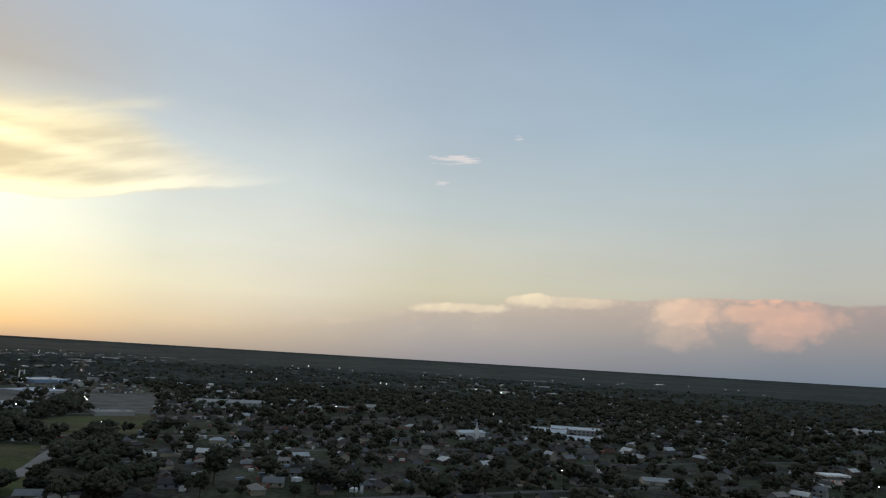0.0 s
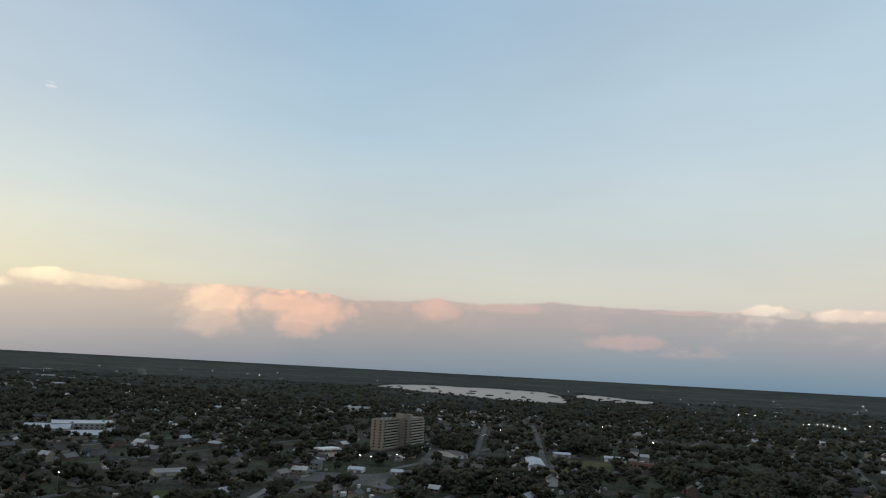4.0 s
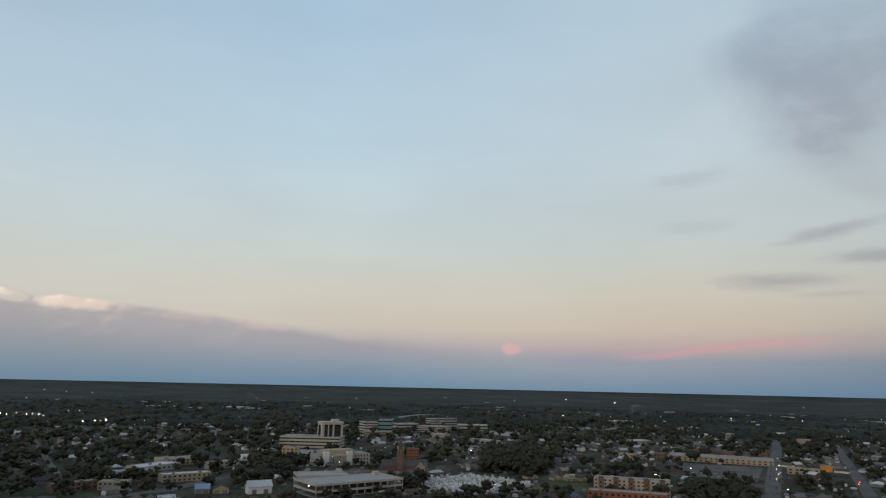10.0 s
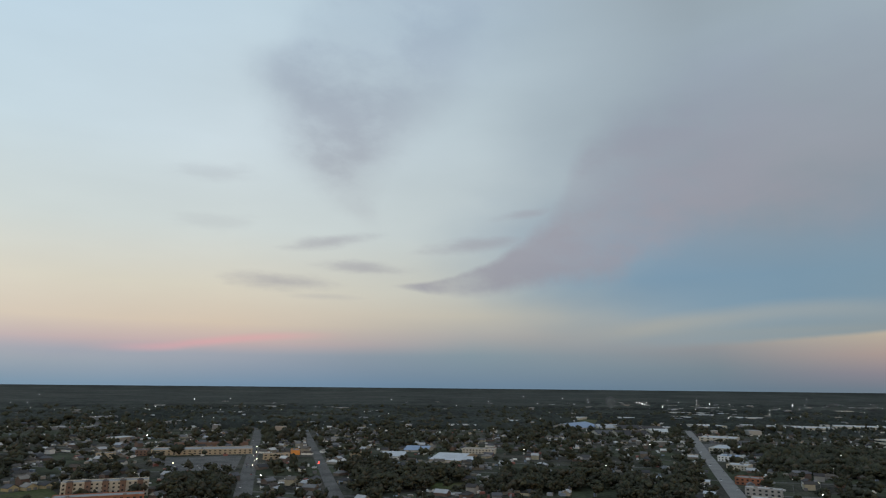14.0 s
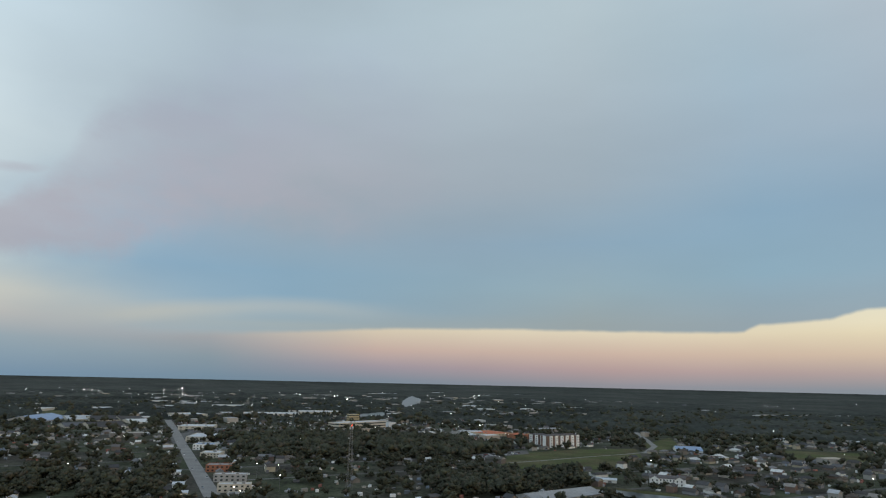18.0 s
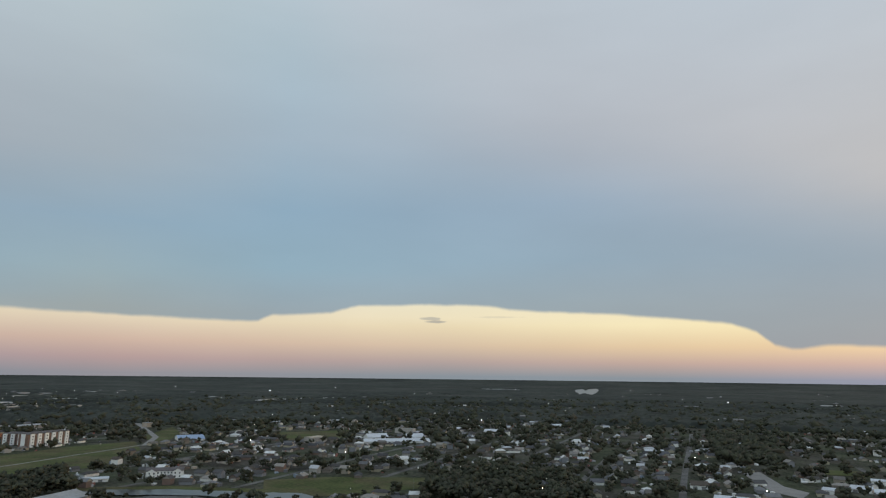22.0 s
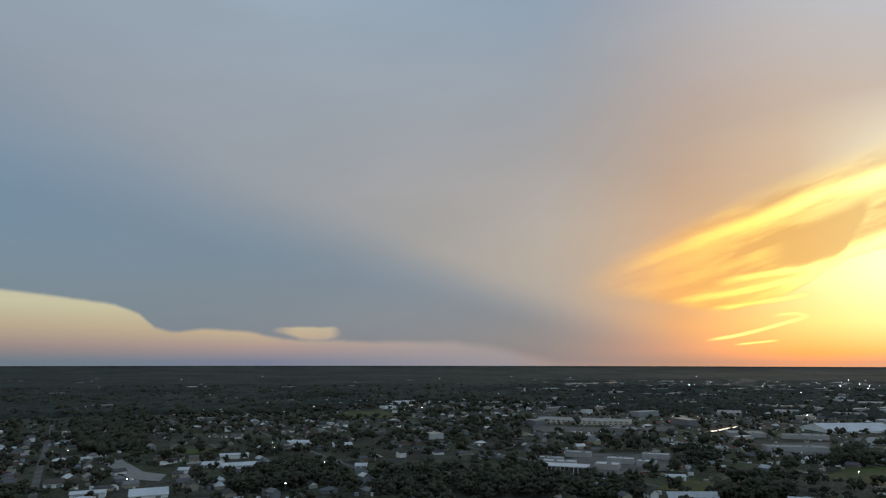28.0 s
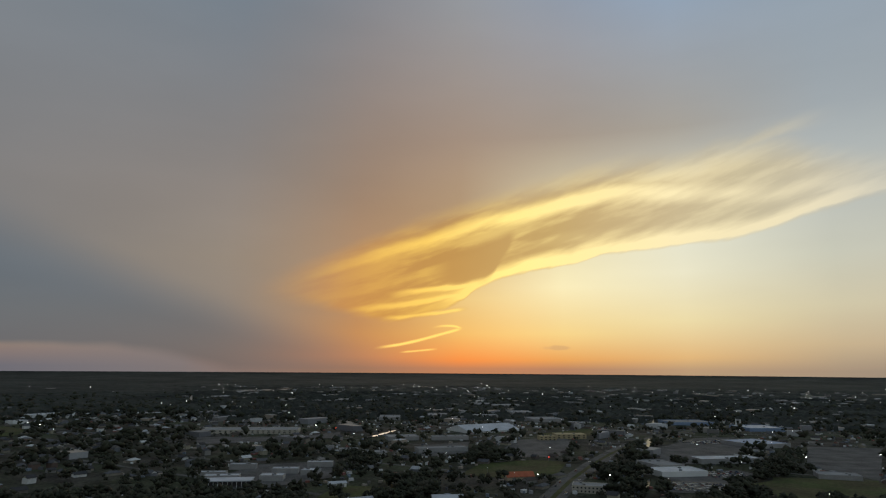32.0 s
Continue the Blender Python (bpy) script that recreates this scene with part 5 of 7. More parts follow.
def mansion(x, y, w, d, h, turn):
    footprint(x, y, w, d, turn)
    m = thing("white_house", "long white two-storey house with gabled ends and dark roof", "house", x, y, turn)
    low = h * 0.72
    part("wall", Shape().box(0, 0, 0, w, d * 0.7, low).gable_ends(0, 0, low, w, d * 0.7, h - low), "white", m)
    part("roof", Shape().gable(0, 0, low, w, d * 0.7, h - low, 0.4), "dark_roof", m)
    for side in (-1, 1):
        g = Shape().gable_ends(0, 0, low, d, 8, 2.4)
        r = Shape().gable(0, 0, low, d, 8, 2.4, 0.4)
        for s in (g, r):
            s.v = [(side * w * 0.34 - q[1], q[0] - 1.4, q[2]) for q in s.v]
        part("gable_wing", g.box(side * w * 0.34, -1.4, 0, 8, d, low), "white", m)
        part("wing_roof", r, "dark_roof", m)
        for level in range(2):
            for px in (-2, 2):
                part("window", Shape().box(side * w * 0.34 + px, -1.4 - d / 2 - 0.05, 0.9 + 3 * level, 1.2, 0.12, 1.6), "glass", m)
    for level in range(2):
        for k in range(5):
            part("window", Shape().box(-w * 0.18 + k * w * 0.09, -d * 0.35 - 0.05, 0.9 + 3 * level, 1.2, 0.12, 1.6), "glass", m)
    part("door", Shape().box(0, -d * 0.35 - 0.1, 0, 1.6, 0.16, 2.4), "brown", m)


def loading_shed(x, y, w, d, h, turn):
    footprint(x, y, w, d, turn)
    s = thing("loading_shed", "long white shed with a row of open loading bays", "shed", x, y, turn)
    part("back_wall", Shape().box(0, d / 2 - 0.2, 0, w, 0.4, h - 1.2), "white", s)
    part("roof", Shape().box(0, 0, h - 1.2, w + 1, d + 1, 0.8), "white_metal", s)
    for side in (-1, 1):
        part("side_wall", Shape().box(side * (w / 2 - 0.2), -0.2, 0, 0.4, d - 0.4, h - 1.2), "white", s)
    n = 11
    for k in range(n + 1):
        part("post", Shape().box(-w / 2 + 0.5 + (w - 1) * k / n, -d / 2 + 0.4, 0, 0.5, 0.5, h - 1.2), "white", s)
    part("inner_wall", Shape().box(0, -d / 2 + 5, 0, w - 1, 0.3, h - 1.3), "dark_roof", s)


def double_post_sign(x, y, h, turn):
    s = thing("double_post_sign", "tall roadside sign on two pale steel posts", "sign", x, y, turn)
    for side in (-1, 1):
        part("post", Shape().box(side * 4, 0, 0, 1.6, 1.6, h), "white", s)
    part("sign_board", Shape().box(0, 0, h - 3, 10, 1.0, 3), "grey", s)


# east: church, school, fields
flat("field", [(-392, 686), (-321, 758), (-259, 602), (-332, 572)], "grass", 0.05, "wide mown grass field with worn patches", "grass")
flat("meadow", [(-321, 505), (-288, 504), (-243, 408), (-247, 393)], "grass", 0.05, "rough grass meadow beside a curved path", "grass")
flat("meadow", [(-241, 384), (-230, 399), (-203, 402), (-178, 368), (-208, 362), (-213, 343)], "grass", 0.05, "rough grass meadow beside a curved path", "grass")
strip("path", [(-244, 389), (-239, 396), (-248, 427), (-264, 470), (-274, 501), (-276, 516)], 11, "paving", 0.08, "pale curved concrete path", "path")
flat("car_park", [(-517, 1006), (-449, 1087), (-320, 759), (-413, 797)], "asphalt", 0.06, "large grey asphalt car park", "car park")
block("shop_building", "low shop with a pale flat roof on a car park", -352.2, 739.3, 39.9, 26.0, 4.0, 38.0, "grey", "grey_roof")
block("school_building", "long low school building with a pale roof", -284.0, 938.7, 93.4, 58.5, 6.2, 19.0, "grey", "grey_roof", bays=14)
shed("hall", "small hall with a tan roof", -165.5, 960.3, 21.9, 33.8, 5.2, -10.8, "tan", "grey_roof")
block("hall", "small brick hall with a flat roof", -130.2, 955.6, 22.3, 30.4, 6.2, -9.1, "brown", "grey_roof", bays=5)
block("hall", "small cream hall with a flat roof", -102.4, 1004.5, 29.6, 59.3, 6.2, 2.8, "cream", "grey_roof", bays=6)
shed("chapel", "white chapel hall with a metal roof", 40.1, 722.6, 29.8, 16.0, 8.1, 26.6, "white", "white_metal")
steeple(47.5, 715.7, 26.4, 15.1)
shed("school_building", "long school wing with a pale metal roof", 143.3, 823.1, 43.7, 30.9, 5.2, -19.4, "cream", "white_metal")
shed("school_building", "long school wing with a pale metal roof", 164.5, 751.5, 30.4, 27.2, 5.2, -10.7, "cream", "white_metal")
block("school_building", "flat-roofed grey school wing", 179.2, 835.4, 62.5, 45.0, 6.0, -9.0, "grey", "white_metal", bays=12)
shed("sports_hall", "low hall with a dark roof by the street", 168.5, 499.1, 24.3, 14.0, 3.1, -2.4, "cream", "grey_roof")
strip("street", [(188, 516), (227, 452), (289, 436), (389, 451), (507, 486)], 16, "asphalt", 0.07, "broad grey asphalt street", "road")
flat("verge", [(108, 408), (126, 449), (178, 430), (161, 396)], "grass", 0.05, "mown grass between the streets", "grass")
strip("path", [(180, 391), (207, 420), (239, 450), (261, 461)], 5, "paving", 0.08, "pale curved concrete path", "path")

# fuel station and the apartment tower
fuel_canopy(333.1, 558.1, 22.2, 14.0, 5.5, 6.1)
apartment_tower(415.0, 581.5, -64.1)
flat("car_park", [(374, 475), (473, 572), (482, 564), (372, 455)], "asphalt", 0.06, "asphalt car park beside the tower", "car park")
flat("yard", [(271, 474), (320, 438), (285, 397), (248, 437)], "asphalt", 0.06, "bare asphalt yard with scattered sheds", "yard")
shed("store", "white low store with a bright roof", 304.2, 462.2, 11.8, 12.0, 3.5, -45.7, "white", "white_metal")
shed("store", "white low store with a bright roof", 329.0, 440.3, 8.8, 12.0, 3.1, -45.6, "white", "white_metal")
strip("lane", [(461, 493), (541, 570), (647, 675), (755, 781)], 6, "asphalt", 0.07, "straight grey lane between trees", "road")
strip("lane", [(471, 406), (573, 502), (712, 631), (877, 791)], 6, "asphalt", 0.07, "straight grey lane between trees", "road")
shed("warehouse", "white gabled warehouse among trees", 486.8, 434.0, 14.5, 55.9, 5.2, -43.3, "white", "white_metal", along=False)
shed("shed", "small white shed with a pale roof", 442.4, 397.1, 9.4, 9.0, 4.1, -44.2, "white", "white_metal")
shed("hall", "hall with a pale blue metal roof", 599.2, 422.8, 22.3, 10.0, 5.2, -53.4, "white", "white_metal")
block("row_building", "long low brown brick row", 587.0, 372.4, 39.8, 12.0, 5.0, -75.0, "brown", "dark_roof", bays=10)
shed("house", "white two-storey house with a gabled roof", 449.2, 511.4, 13.6, 34.9, 5.2, -5.8, "white", "roof")
shed("hall", "pale low hall among trees", 570.9, 471.2, 16.9, 12.0, 4.6, -40.4, "cream", "white_metal")
flat("sports_field", [(549, 470), (581, 416), (497, 343), (474, 403)], "grass", 0.05, "dry mown sports field", "grass")

# the lake and the far east shore
water_sheet("lake", [(1548, 2259), (1555, 1983), (1487, 1628), (1484, 1455), (1540, 1348), (1686, 1354)], [(1973, 2822), (2317, 3009), (2614, 2871), (2765, 2678), (2733, 2381), (2442, 2032)], "broad calm lake reflecting the pale sky")
water_sheet("lake", [(2158, 1712), (2074, 1534), (2078, 1406), (2235, 1384)], [(2840, 2255), (2863, 2122), (2664, 1805), (2574, 1589)], "calm arm of the lake reflecting the sky")
islet(1806, 2525)
islet(1934, 2617)
islet(1832, 2305)
islet(1971, 2385)
islet(1797, 2144)
islet(1838, 1999)
islet(2056, 2227)
islet(1805, 1858)
islet(1662, 1652)
islet(2183, 2128)
islet(1677, 1573)
islet(1903, 1767)
islet(1758, 1605)
islet(2439, 2212)
islet(2192, 1860)
islet(2139, 1761)
islet(1953, 1589)
islet(2130, 2602)
islet(2370, 1755)
islet(2505, 1807)
islet(2347, 1654)
islet(2303, 1559)
block("warehouse", "large far white warehouse", 2376.8, 998.1, 79.5, 75.0, 5.2, -42.5, "white", "white_metal")
block("warehouse", "far white block building", 2422.5, 598.7, 33.7, 75.0, 5.2, -89.9, "white", "white_metal")
block("warehouse", "far white block building", 2470.7, 538.9, 31.9, 75.0, 5.2, -102.5, "tan", "white_metal")
block("warehouse", "large far white warehouse", 2318.8, 450.5, 92.5, 75.0, 5.2, -86.8, "white", "white_metal")
block("warehouse", "far low grey warehouse", 2208.3, 321.1, 98.2, 75.0, 5.2, -118.8, "grey", "grey_roof")
block("warehouse", "far pale works building", 2370.7, 226.0, 51.3, 75.0, 5.2, -105.4, "cream", "white_metal")
block("warehouse", "far pale works building", 2260.4, 160.9, 46.1, 75.0, 5.2, -121.9, "cream", "white_metal")
for spot in [(1633, 908), (1686, 924), (1747, 849), (1862, 882), (1766, 815), (1842, 794), (1536, 605), (1522, 588), (1574, 590), (1541, 558), (1554, 552), (1542, 535), (1499, 511), (1306, 380), (1330, 367), (1342, 361), (1354, 355), (2306, 776), (3196, 207)]:
    street_lamp(*spot, 14.0, "lamp", 0.75)
for spot in [(444, 547), (358, 483), (353, 465), (323, 488), (328, 479), (1670, 962)]:
    street_lamp(*spot, 9.0, "lamp", 0.42)

# downtown
block("office_podium", "broad cream office podium with banded windows", 947.2, -19.3, 81.4, 38.0, 17.3, -104.3, "cream", "grey_roof", bands=4)
office_tower(950.9, -42.8, 30.0, 22.0, 37.0, -76.1)
block("glass_office", "cream office with teal glazed upper storeys", 1221.6, -122.3, 25.3, 26.0, 22.5, -72.5, "cream", "grey_roof", bands=5)
block("glass_office", "office wing with a teal glazed face", 1224.9, -154.5, 23.5, 30.0, 26.6, -104.6, "teal", "grey_roof", bands=4)
block("garage", "banded low garage beside the office", 1153.2, -132.5, 45.4, 20.0, 10.2, -87.7, "tan", "grey_roof", bands=3)
block("courthouse_annex", "yellow stucco hall with tall windows", 798.5, 6.8, 17.9, 18.0, 15.8, -96.5, "yellow", "grey_roof", bays=4)
block("hall", "grey flat-roofed hall beside the shops", 842.2, -14.7, 27.2, 48.8, 6.2, -90.6, "grey", "grey_roof", bays=6)
courthouse(772.1, -48.1, 62.3, 24.0, 15.5, -69.5)
church(700.5, -108.6, 43.6, 18.0, 12.6, -91.2)
block("school_building", "red brick three-storey school", 837.2, -141.4, 15.1, 10.0, 11.0, -101.4, "brick", "dark_roof", bays=6)
block("school_building", "long brown brick school wing", 653.5, -57.0, 26.7, 40.3, 6.2, -113.1, "brown", "dark_roof", bays=12)
block("school_building", "long brown brick school wing", 648.1, -85.4, 34.1, 27.5, 6.2, -119.5, "brown", "dark_roof", bays=14)
parking_deck(632.0, -23.3, 45.7, 30.0, 7.7, -81.2, 2)
parking_deck(582.7, -45.8, 82.6, 40.0, 9.8, -64.4, 2)
shed("white_house", "white two-storey wooden house with a pitched roof", 578.2, 27.9, 18.9, 11.0, 9.8, -72.8, "white", "white_metal", category="house", rise=4.0)
flat("lawn", [(558, 42), (570, -1), (543, -6), (536, 42)], "grass", 0.05, "mown lawn round the white house", "grass")
shed("house", "yellow wooden house with a gable", 580.8, 57.7, 12.2, 10.0, 6.7, -81.6, "yellow", "roof", category="house", along=False, rise=3.0)
shed("house", "blue-grey wooden house with a gable", 582.2, 72.3, 10.8, 11.0, 6.8, -81.6, "grey", "blue_roof", category="house", rise=3.0)
shed("house", "cream house with a steep gable", 532.3, 111.3, 8.4, 11.0, 6.5, -82.3, "cream", "roof", category="house", along=False, rise=3.0)
shed("house", "cream house with a steep gable", 533.6, 101.8, 8.0, 11.0, 5.7, -82.3, "cream", "roof", category="house", along=False, rise=3.0)
block("shop_building", "tan stucco shop on a street corner", 605.0, 144.2, 22.5, 12.0, 6.2, -89.4, "tan", "grey_roof", bays=6)
block("shop_building", "long cream shop row with white roof", 729.4, 139.8, 48.7, 22.0, 5.0, -35.2, "cream", "white_metal", bays=8)
block("shop_building", "cream shop row with a pale roof", 780.5, 127.0, 39.6, 26.0, 6.0, -62.3, "yellow", "grey_roof", bays=8)
block("shop_building", "cream shop row with a flat roof", 653.0, 97.4, 42.7, 13.9, 6.2, -64.8, "tan", "white_metal", bays=10)
block("shop_building", "cream shop row with white roof", 745.7, 74.3, 39.1, 10.0, 6.2, -48.2, "cream", "white_metal", bays=7)
block("shop_building", "low white shop row downtown", 823.3, 49.8, 27.2, 20.0, 4.5, -77.8, "white", "white_metal", bays=6)
block("shop_building", "grey shop row with flat roof", 680.4, 150.6, 38.1, 20.0, 5.2, -53.8, "grey", "grey_roof", bays=8)
block("shop_building", "flat grey building along the street", 600.3, 174.2, 34.9, 10.0, 6.2, -46.6, "brown", "grey_roof", bays=8)
block("shop_building", "pale building by the street", 791.1, 25.9, 14.5, 16.0, 5.6, -78.4, "cream", "white_metal", bays=4)
strip("street", [(521, 156), (561, 141), (597, 102), (679, 61), (740, 31)], 14, "asphalt", 0.07, "asphalt street through the shops", "road")
flat("yard", [(512, 221), (564, 238), (573, 177), (520, 160)], "asphalt", 0.06, "open asphalt yard beside the shops", "yard")
cemetery([(584, -105), (655, -131), (678, -175), (613, -220), (579, -193), (559, -128)])
flat("cemetery_ground", [(578, -103), (663, -132), (687, -178), (614, -223), (571, -193), (548, -126)], "paving", 0.05, "pale shell ground of the cemetery", "ground")
flat("playing_field", [(622, -231), (632, -281), (572, -265), (562, -187)], "grass", 0.05, "small mown playing field", "grass")
shed("house", "yellow wooden house beside the playing field", 650.5, -230.4, 12.7, 10.0, 5.6, -81.2, "yellow", "roof", category="house", along=False, rise=2.6)
shed("house", "yellow wooden house beside the playing field", 639.9, -252.7, 9.2, 10.0, 5.5, -81.4, "yellow", "roof", category="house", along=False, rise=2.6)
shed("house", "yellow wooden house beside the playing field", 635.1, -265.5, 10.3, 10.0, 5.5, -81.5, "yellow", "roof", category="house", along=False, rise=2.6)
shed("house", "yellow wooden house beside the playing field", 634.0, -281.2, 13.2, 10.0, 5.5, -81.6, "yellow", "roof", category="house", along=False, rise=2.6)
block("hospital_garage", "cream banded hospital parking garage", 1268.4, -254.8, 57.8, 30.0, 13.4, -115.1, "cream", "grey_roof", bands=4)
block("hospital", "cream hospital block with banded windows", 1444.7, -288.3, 30.6, 24.0, 18.7, -70.1, "cream", "grey_roof", bands=4)
block("hospital", "grey hospital block with banded windows", 1418.5, -312.3, 31.5, 24.0, 20.6, -70.6, "grey", "grey_roof", bands=4)
block("hospital", "low cream hospital wing with flat roof", 1350.3, -349.6, 61.6, 26.0, 12.0, -99.7, "cream", "white_metal", bands=2)
block("hospital", "low cream hospital wing with flat roof", 1368.0, -212.3, 47.4, 26.0, 12.1, -70.8, "cream", "white_metal", bands=2)
shed("chapel", "small white chapel with a gable", 1045.1, -117.0, 11.2, 14.0, 10.9, -74.9, "white", "roof", along=False, rise=4.0)
road_bridge([(1647, -206), (1739, -301), (1852, -431)])

# south: apartments, shopping street, warehouses
block("apartment_block", "three-storey cream and brown apartment block", 553.8, -290.4, 63.9, 16.0, 12.0, -120.7, "cream", "grey_roof", bays=16)
bay_fronts(553.8, -290.4, 63.9, 16.0, 12.0, -120.7, 5, "brown")
block("apartment_block", "brown apartment wing with a flat roof", 511.3, -264.1, 61.7, 16.0, 8.0, -119.7, "brick", "grey_roof", bays=14)
block("shop_building", "long tan shopping centre with a flat roof", 791.9, -539.5, 125.0, 39.9, 6.2, -126.8, "tan", "grey_roof", bays=20)
block("shop_building", "small brown shop by the street", 832.2, -477.6, 13.5, 30.3, 6.2, -126.8, "brown", "dark_roof", bays=3)
block("shop_building", "long brick store behind the shopping centre", 871.4, -606.5, 103.5, 13.5, 5.2, -120.6, "brown", "dark_roof")
flat("car_park", [(789, -473), (728, -554), (614, -460), (655, -409)], "asphalt", 0.06, "grey asphalt car park of the shopping centre", "car park")
block("shop_building", "tan box shop with flat roof", 825.8, -426.8, 19.4, 17.6, 6.2, -127.0, "tan", "grey_roof", bays=3)
block("shop_building", "long low tan shop by the street", 668.5, -560.2, 32.3, 10.0, 6.2, -127.3, "tan", "grey_roof", bays=5)
block("shop_sign_building", "small bright orange roadside shop", 696.6, -615.1, 10.7, 23.4, 5.2, -127.0, "orange", "grey_roof")
STREET_SOUTH = [(436, -335), (536, -415), (648, -506), (826, -649), (1116, -882)]
strip("street", STREET_SOUTH, 15, "asphalt", 0.07, "long straight asphalt street with cars", "road")
STREET_SCHOOL = [(389, -393), (503, -489), (623, -590), (776, -718), (986, -895)]
strip("street", STREET_SCHOOL, 12, "asphalt", 0.07, "straight asphalt street between trees", "road")
shed("hall", "low hall with a blue metal roof", 581.1, -681.2, 32.1, 51.6, 5.2, -139.0, "white", "white_metal")
shed("hall", "hall with a blue metal roof", 604.1, -764.7, 34.1, 44.9, 5.2, -153.6, "cream", "blue_roof")
shed("warehouse", "big tan warehouse with a pale roof", 501.8, -708.6, 40.0, 75.0, 5.2, -162.6, "tan", "white_metal")
shed("warehouse", "low cream shed beside the warehouse", 477.8, -702.6, 17.1, 35.6, 5.2, -147.1, "cream", "white_metal")
block("school_building", "long low cream school building", 518.6, -792.2, 44.6, 20.0, 5.9, -155.6, "cream", "grey_roof", bays=10)
block("shop_building", "cream low building by the street", 615.7, -645.9, 13.3, 16.4, 6.2, -127.2, "tan", "white_metal", bays=3)
flat("lawn", [(394, -520), (374, -545), (346, -517), (369, -487)], "grass", 0.05, "mown lawn between trees", "grass")
flat("school_field", [(667, -1364), (840, -1810), (775, -1812), (631, -1417)], "grass", 0.05, "triangular mown field", "grass")
shed("gym", "gym with a pale blue roof beside the field", 677.8, -1434.3, 120.3, 75.0, 5.2, -89.0, "grey", "blue_roof")
shed("school_building", "low brick school building with a reddish roof", 620.3, -1479.7, 47.9, 75.0, 5.2, -144.7, "cream", "roof")
shed("school_building", "low brick school building with a reddish roof", 567.0, -1472.8, 54.5, 75.0, 5.2, -141.3, "cream", "roof")
shed("school_building", "low brick school building with a reddish roof", 519.5, -1487.0, 47.3, 75.0, 5.2, -143.3, "cream", "roof")
shed("school_building", "low brick school building with a reddish roof", 542.9, -1282.5, 38.6, 72.1, 5.2, -144.5, "cream", "roof")
shed("school_building", "low brick school building with a reddish roof", 486.7, -1273.4, 63.0, 64.8, 5.2, -136.4, "cream", "roof")
shed("school_building", "low brick school building with a reddish roof", 480.5, -1417.5, 37.0, 75.0, 5.2, -146.5, "cream", "roof")
block("warehouse", "far low pale warehouse", 885.6, -1495.9, 46.1, 75.0, 5.2, -151.8, "cream", "white_metal")
block("warehouse", "far low pale warehouse", 736.9, -1906.6, 47.8, 75.0, 5.2, -155.4, "cream", "white_metal")
block("warehouse", "far low pale warehouse", 845.7, -1816.3, 33.7, 75.0, 5.2, -176.0, "cream", "white_metal")
block("warehouse", "far low pale warehouse", 634.2, -2075.8, 70.6, 75.0, 5.2, -144.5, "cream", "white_metal")
block("warehouse", "far low pale warehouse", 623.3, -2311.6, 93.6, 75.0, 5.2, -140.7, "cream", "white_metal")
block("warehouse", "far low pale warehouse", 449.4, -1672.8, 65.6, 75.0, 5.2, -139.0, "cream", "white_metal")
flat("yard", [(338, -1156), (294, -1215), (259, -1066), (279, -986)], "asphalt", 0.06, "bare asphalt yard behind the street", "yard")
for spot in [(890, -3026), (736, -2617), (736, -2945), (2478, -4132), (2569, -4518), (2389, -4476), (2292, -4847), (2213, -5152), (2039, -5822), (2050, -6679), (1876, -7401), (2923, -1909), (2919, -1924), (1676, -1412)]:
    street_lamp(*spot, 14.0, "lamp", 0.8)
for spot in [(695, -551), (663, -522), (635, -505), (622, -492), (588, -463), (760, -602), (669, -421)]:
    street_lamp(*spot, 7.0, "warm_lamp", 0.45)
for spot in [(568, -539), (556, -527)]:
    street_lamp(*spot, 6.0, "red_lamp", 0.6)

# southwest: commercial street, mast, wooded park
STREET_WEST = [(112, -530), (150, -642), (201, -791), (269, -991), (369, -1290), (445, -1510)]
strip("street", STREET_WEST, 14, "paving", 0.07, "broad pale commercial street", "road")
block("shop_building", "low roadside shop with a pale roof", 318.1, -1265.8, 60.0, 53.4, 6.2, -174.1, "cream", "white_metal", bays=6)
block("shop_building", "low roadside shop with a pale roof", 256.8, -1062.3, 37.1, 66.7, 6.2, -178.1, "cream", "white_metal", bays=6)
block("shop_building", "low roadside shop with a pale roof", 220.9, -929.0, 25.4, 26.2, 6.2, 178.3, "white", "blue_roof", bays=6)
block("shop_building", "low roadside shop with a pale roof", 190.3, -838.7, 22.8, 24.0, 5.4, 179.0, "cream", "white_metal", bays=6)
block("shop_building", "red brick roadside shop", 152.6, -717.5, 27.4, 17.2, 6.2, -176.3, "brick", "grey_roof", bays=6)
block("shop_building", "low roadside shop with a pale roof", 128.9, -650.1, 29.0, 10.0, 6.2, -174.9, "grey", "white_metal", bays=6)
block("shop_building", "low roadside shop with a pale roof", 113.4, -593.5, 26.9, 10.2, 6.2, -174.8, "cream", "white_metal", bays=6)
block("shop_building", "low roadside shop with a pale roof", 104.9, -554.8, 13.6, 24.0, 3.8, -179.6, "cream", "grey_roof", bays=6)
shed("shed", "small white roadside building", 188.4, -688.2, 8.4, 14.0, 4.4, -167.3, "white", "white_metal")
shed("shed", "small white roadside building", 164.1, -611.7, 9.0, 14.0, 4.8, -168.2, "white", "white_metal")
shed("shed", "small white roadside building", 148.5, -564.6, 9.2, 10.0, 5.2, -168.7, "white", "white_metal")
shed("shed", "small white roadside building", 206.7, -731.6, 10.2, 10.0, 5.2, -166.7, "white", "white_metal")
block("warehouse", "large far pale warehouse", 645.2, -2481.0, 105.8, 75.0, 5.2, -177.0, "cream", "white_metal")
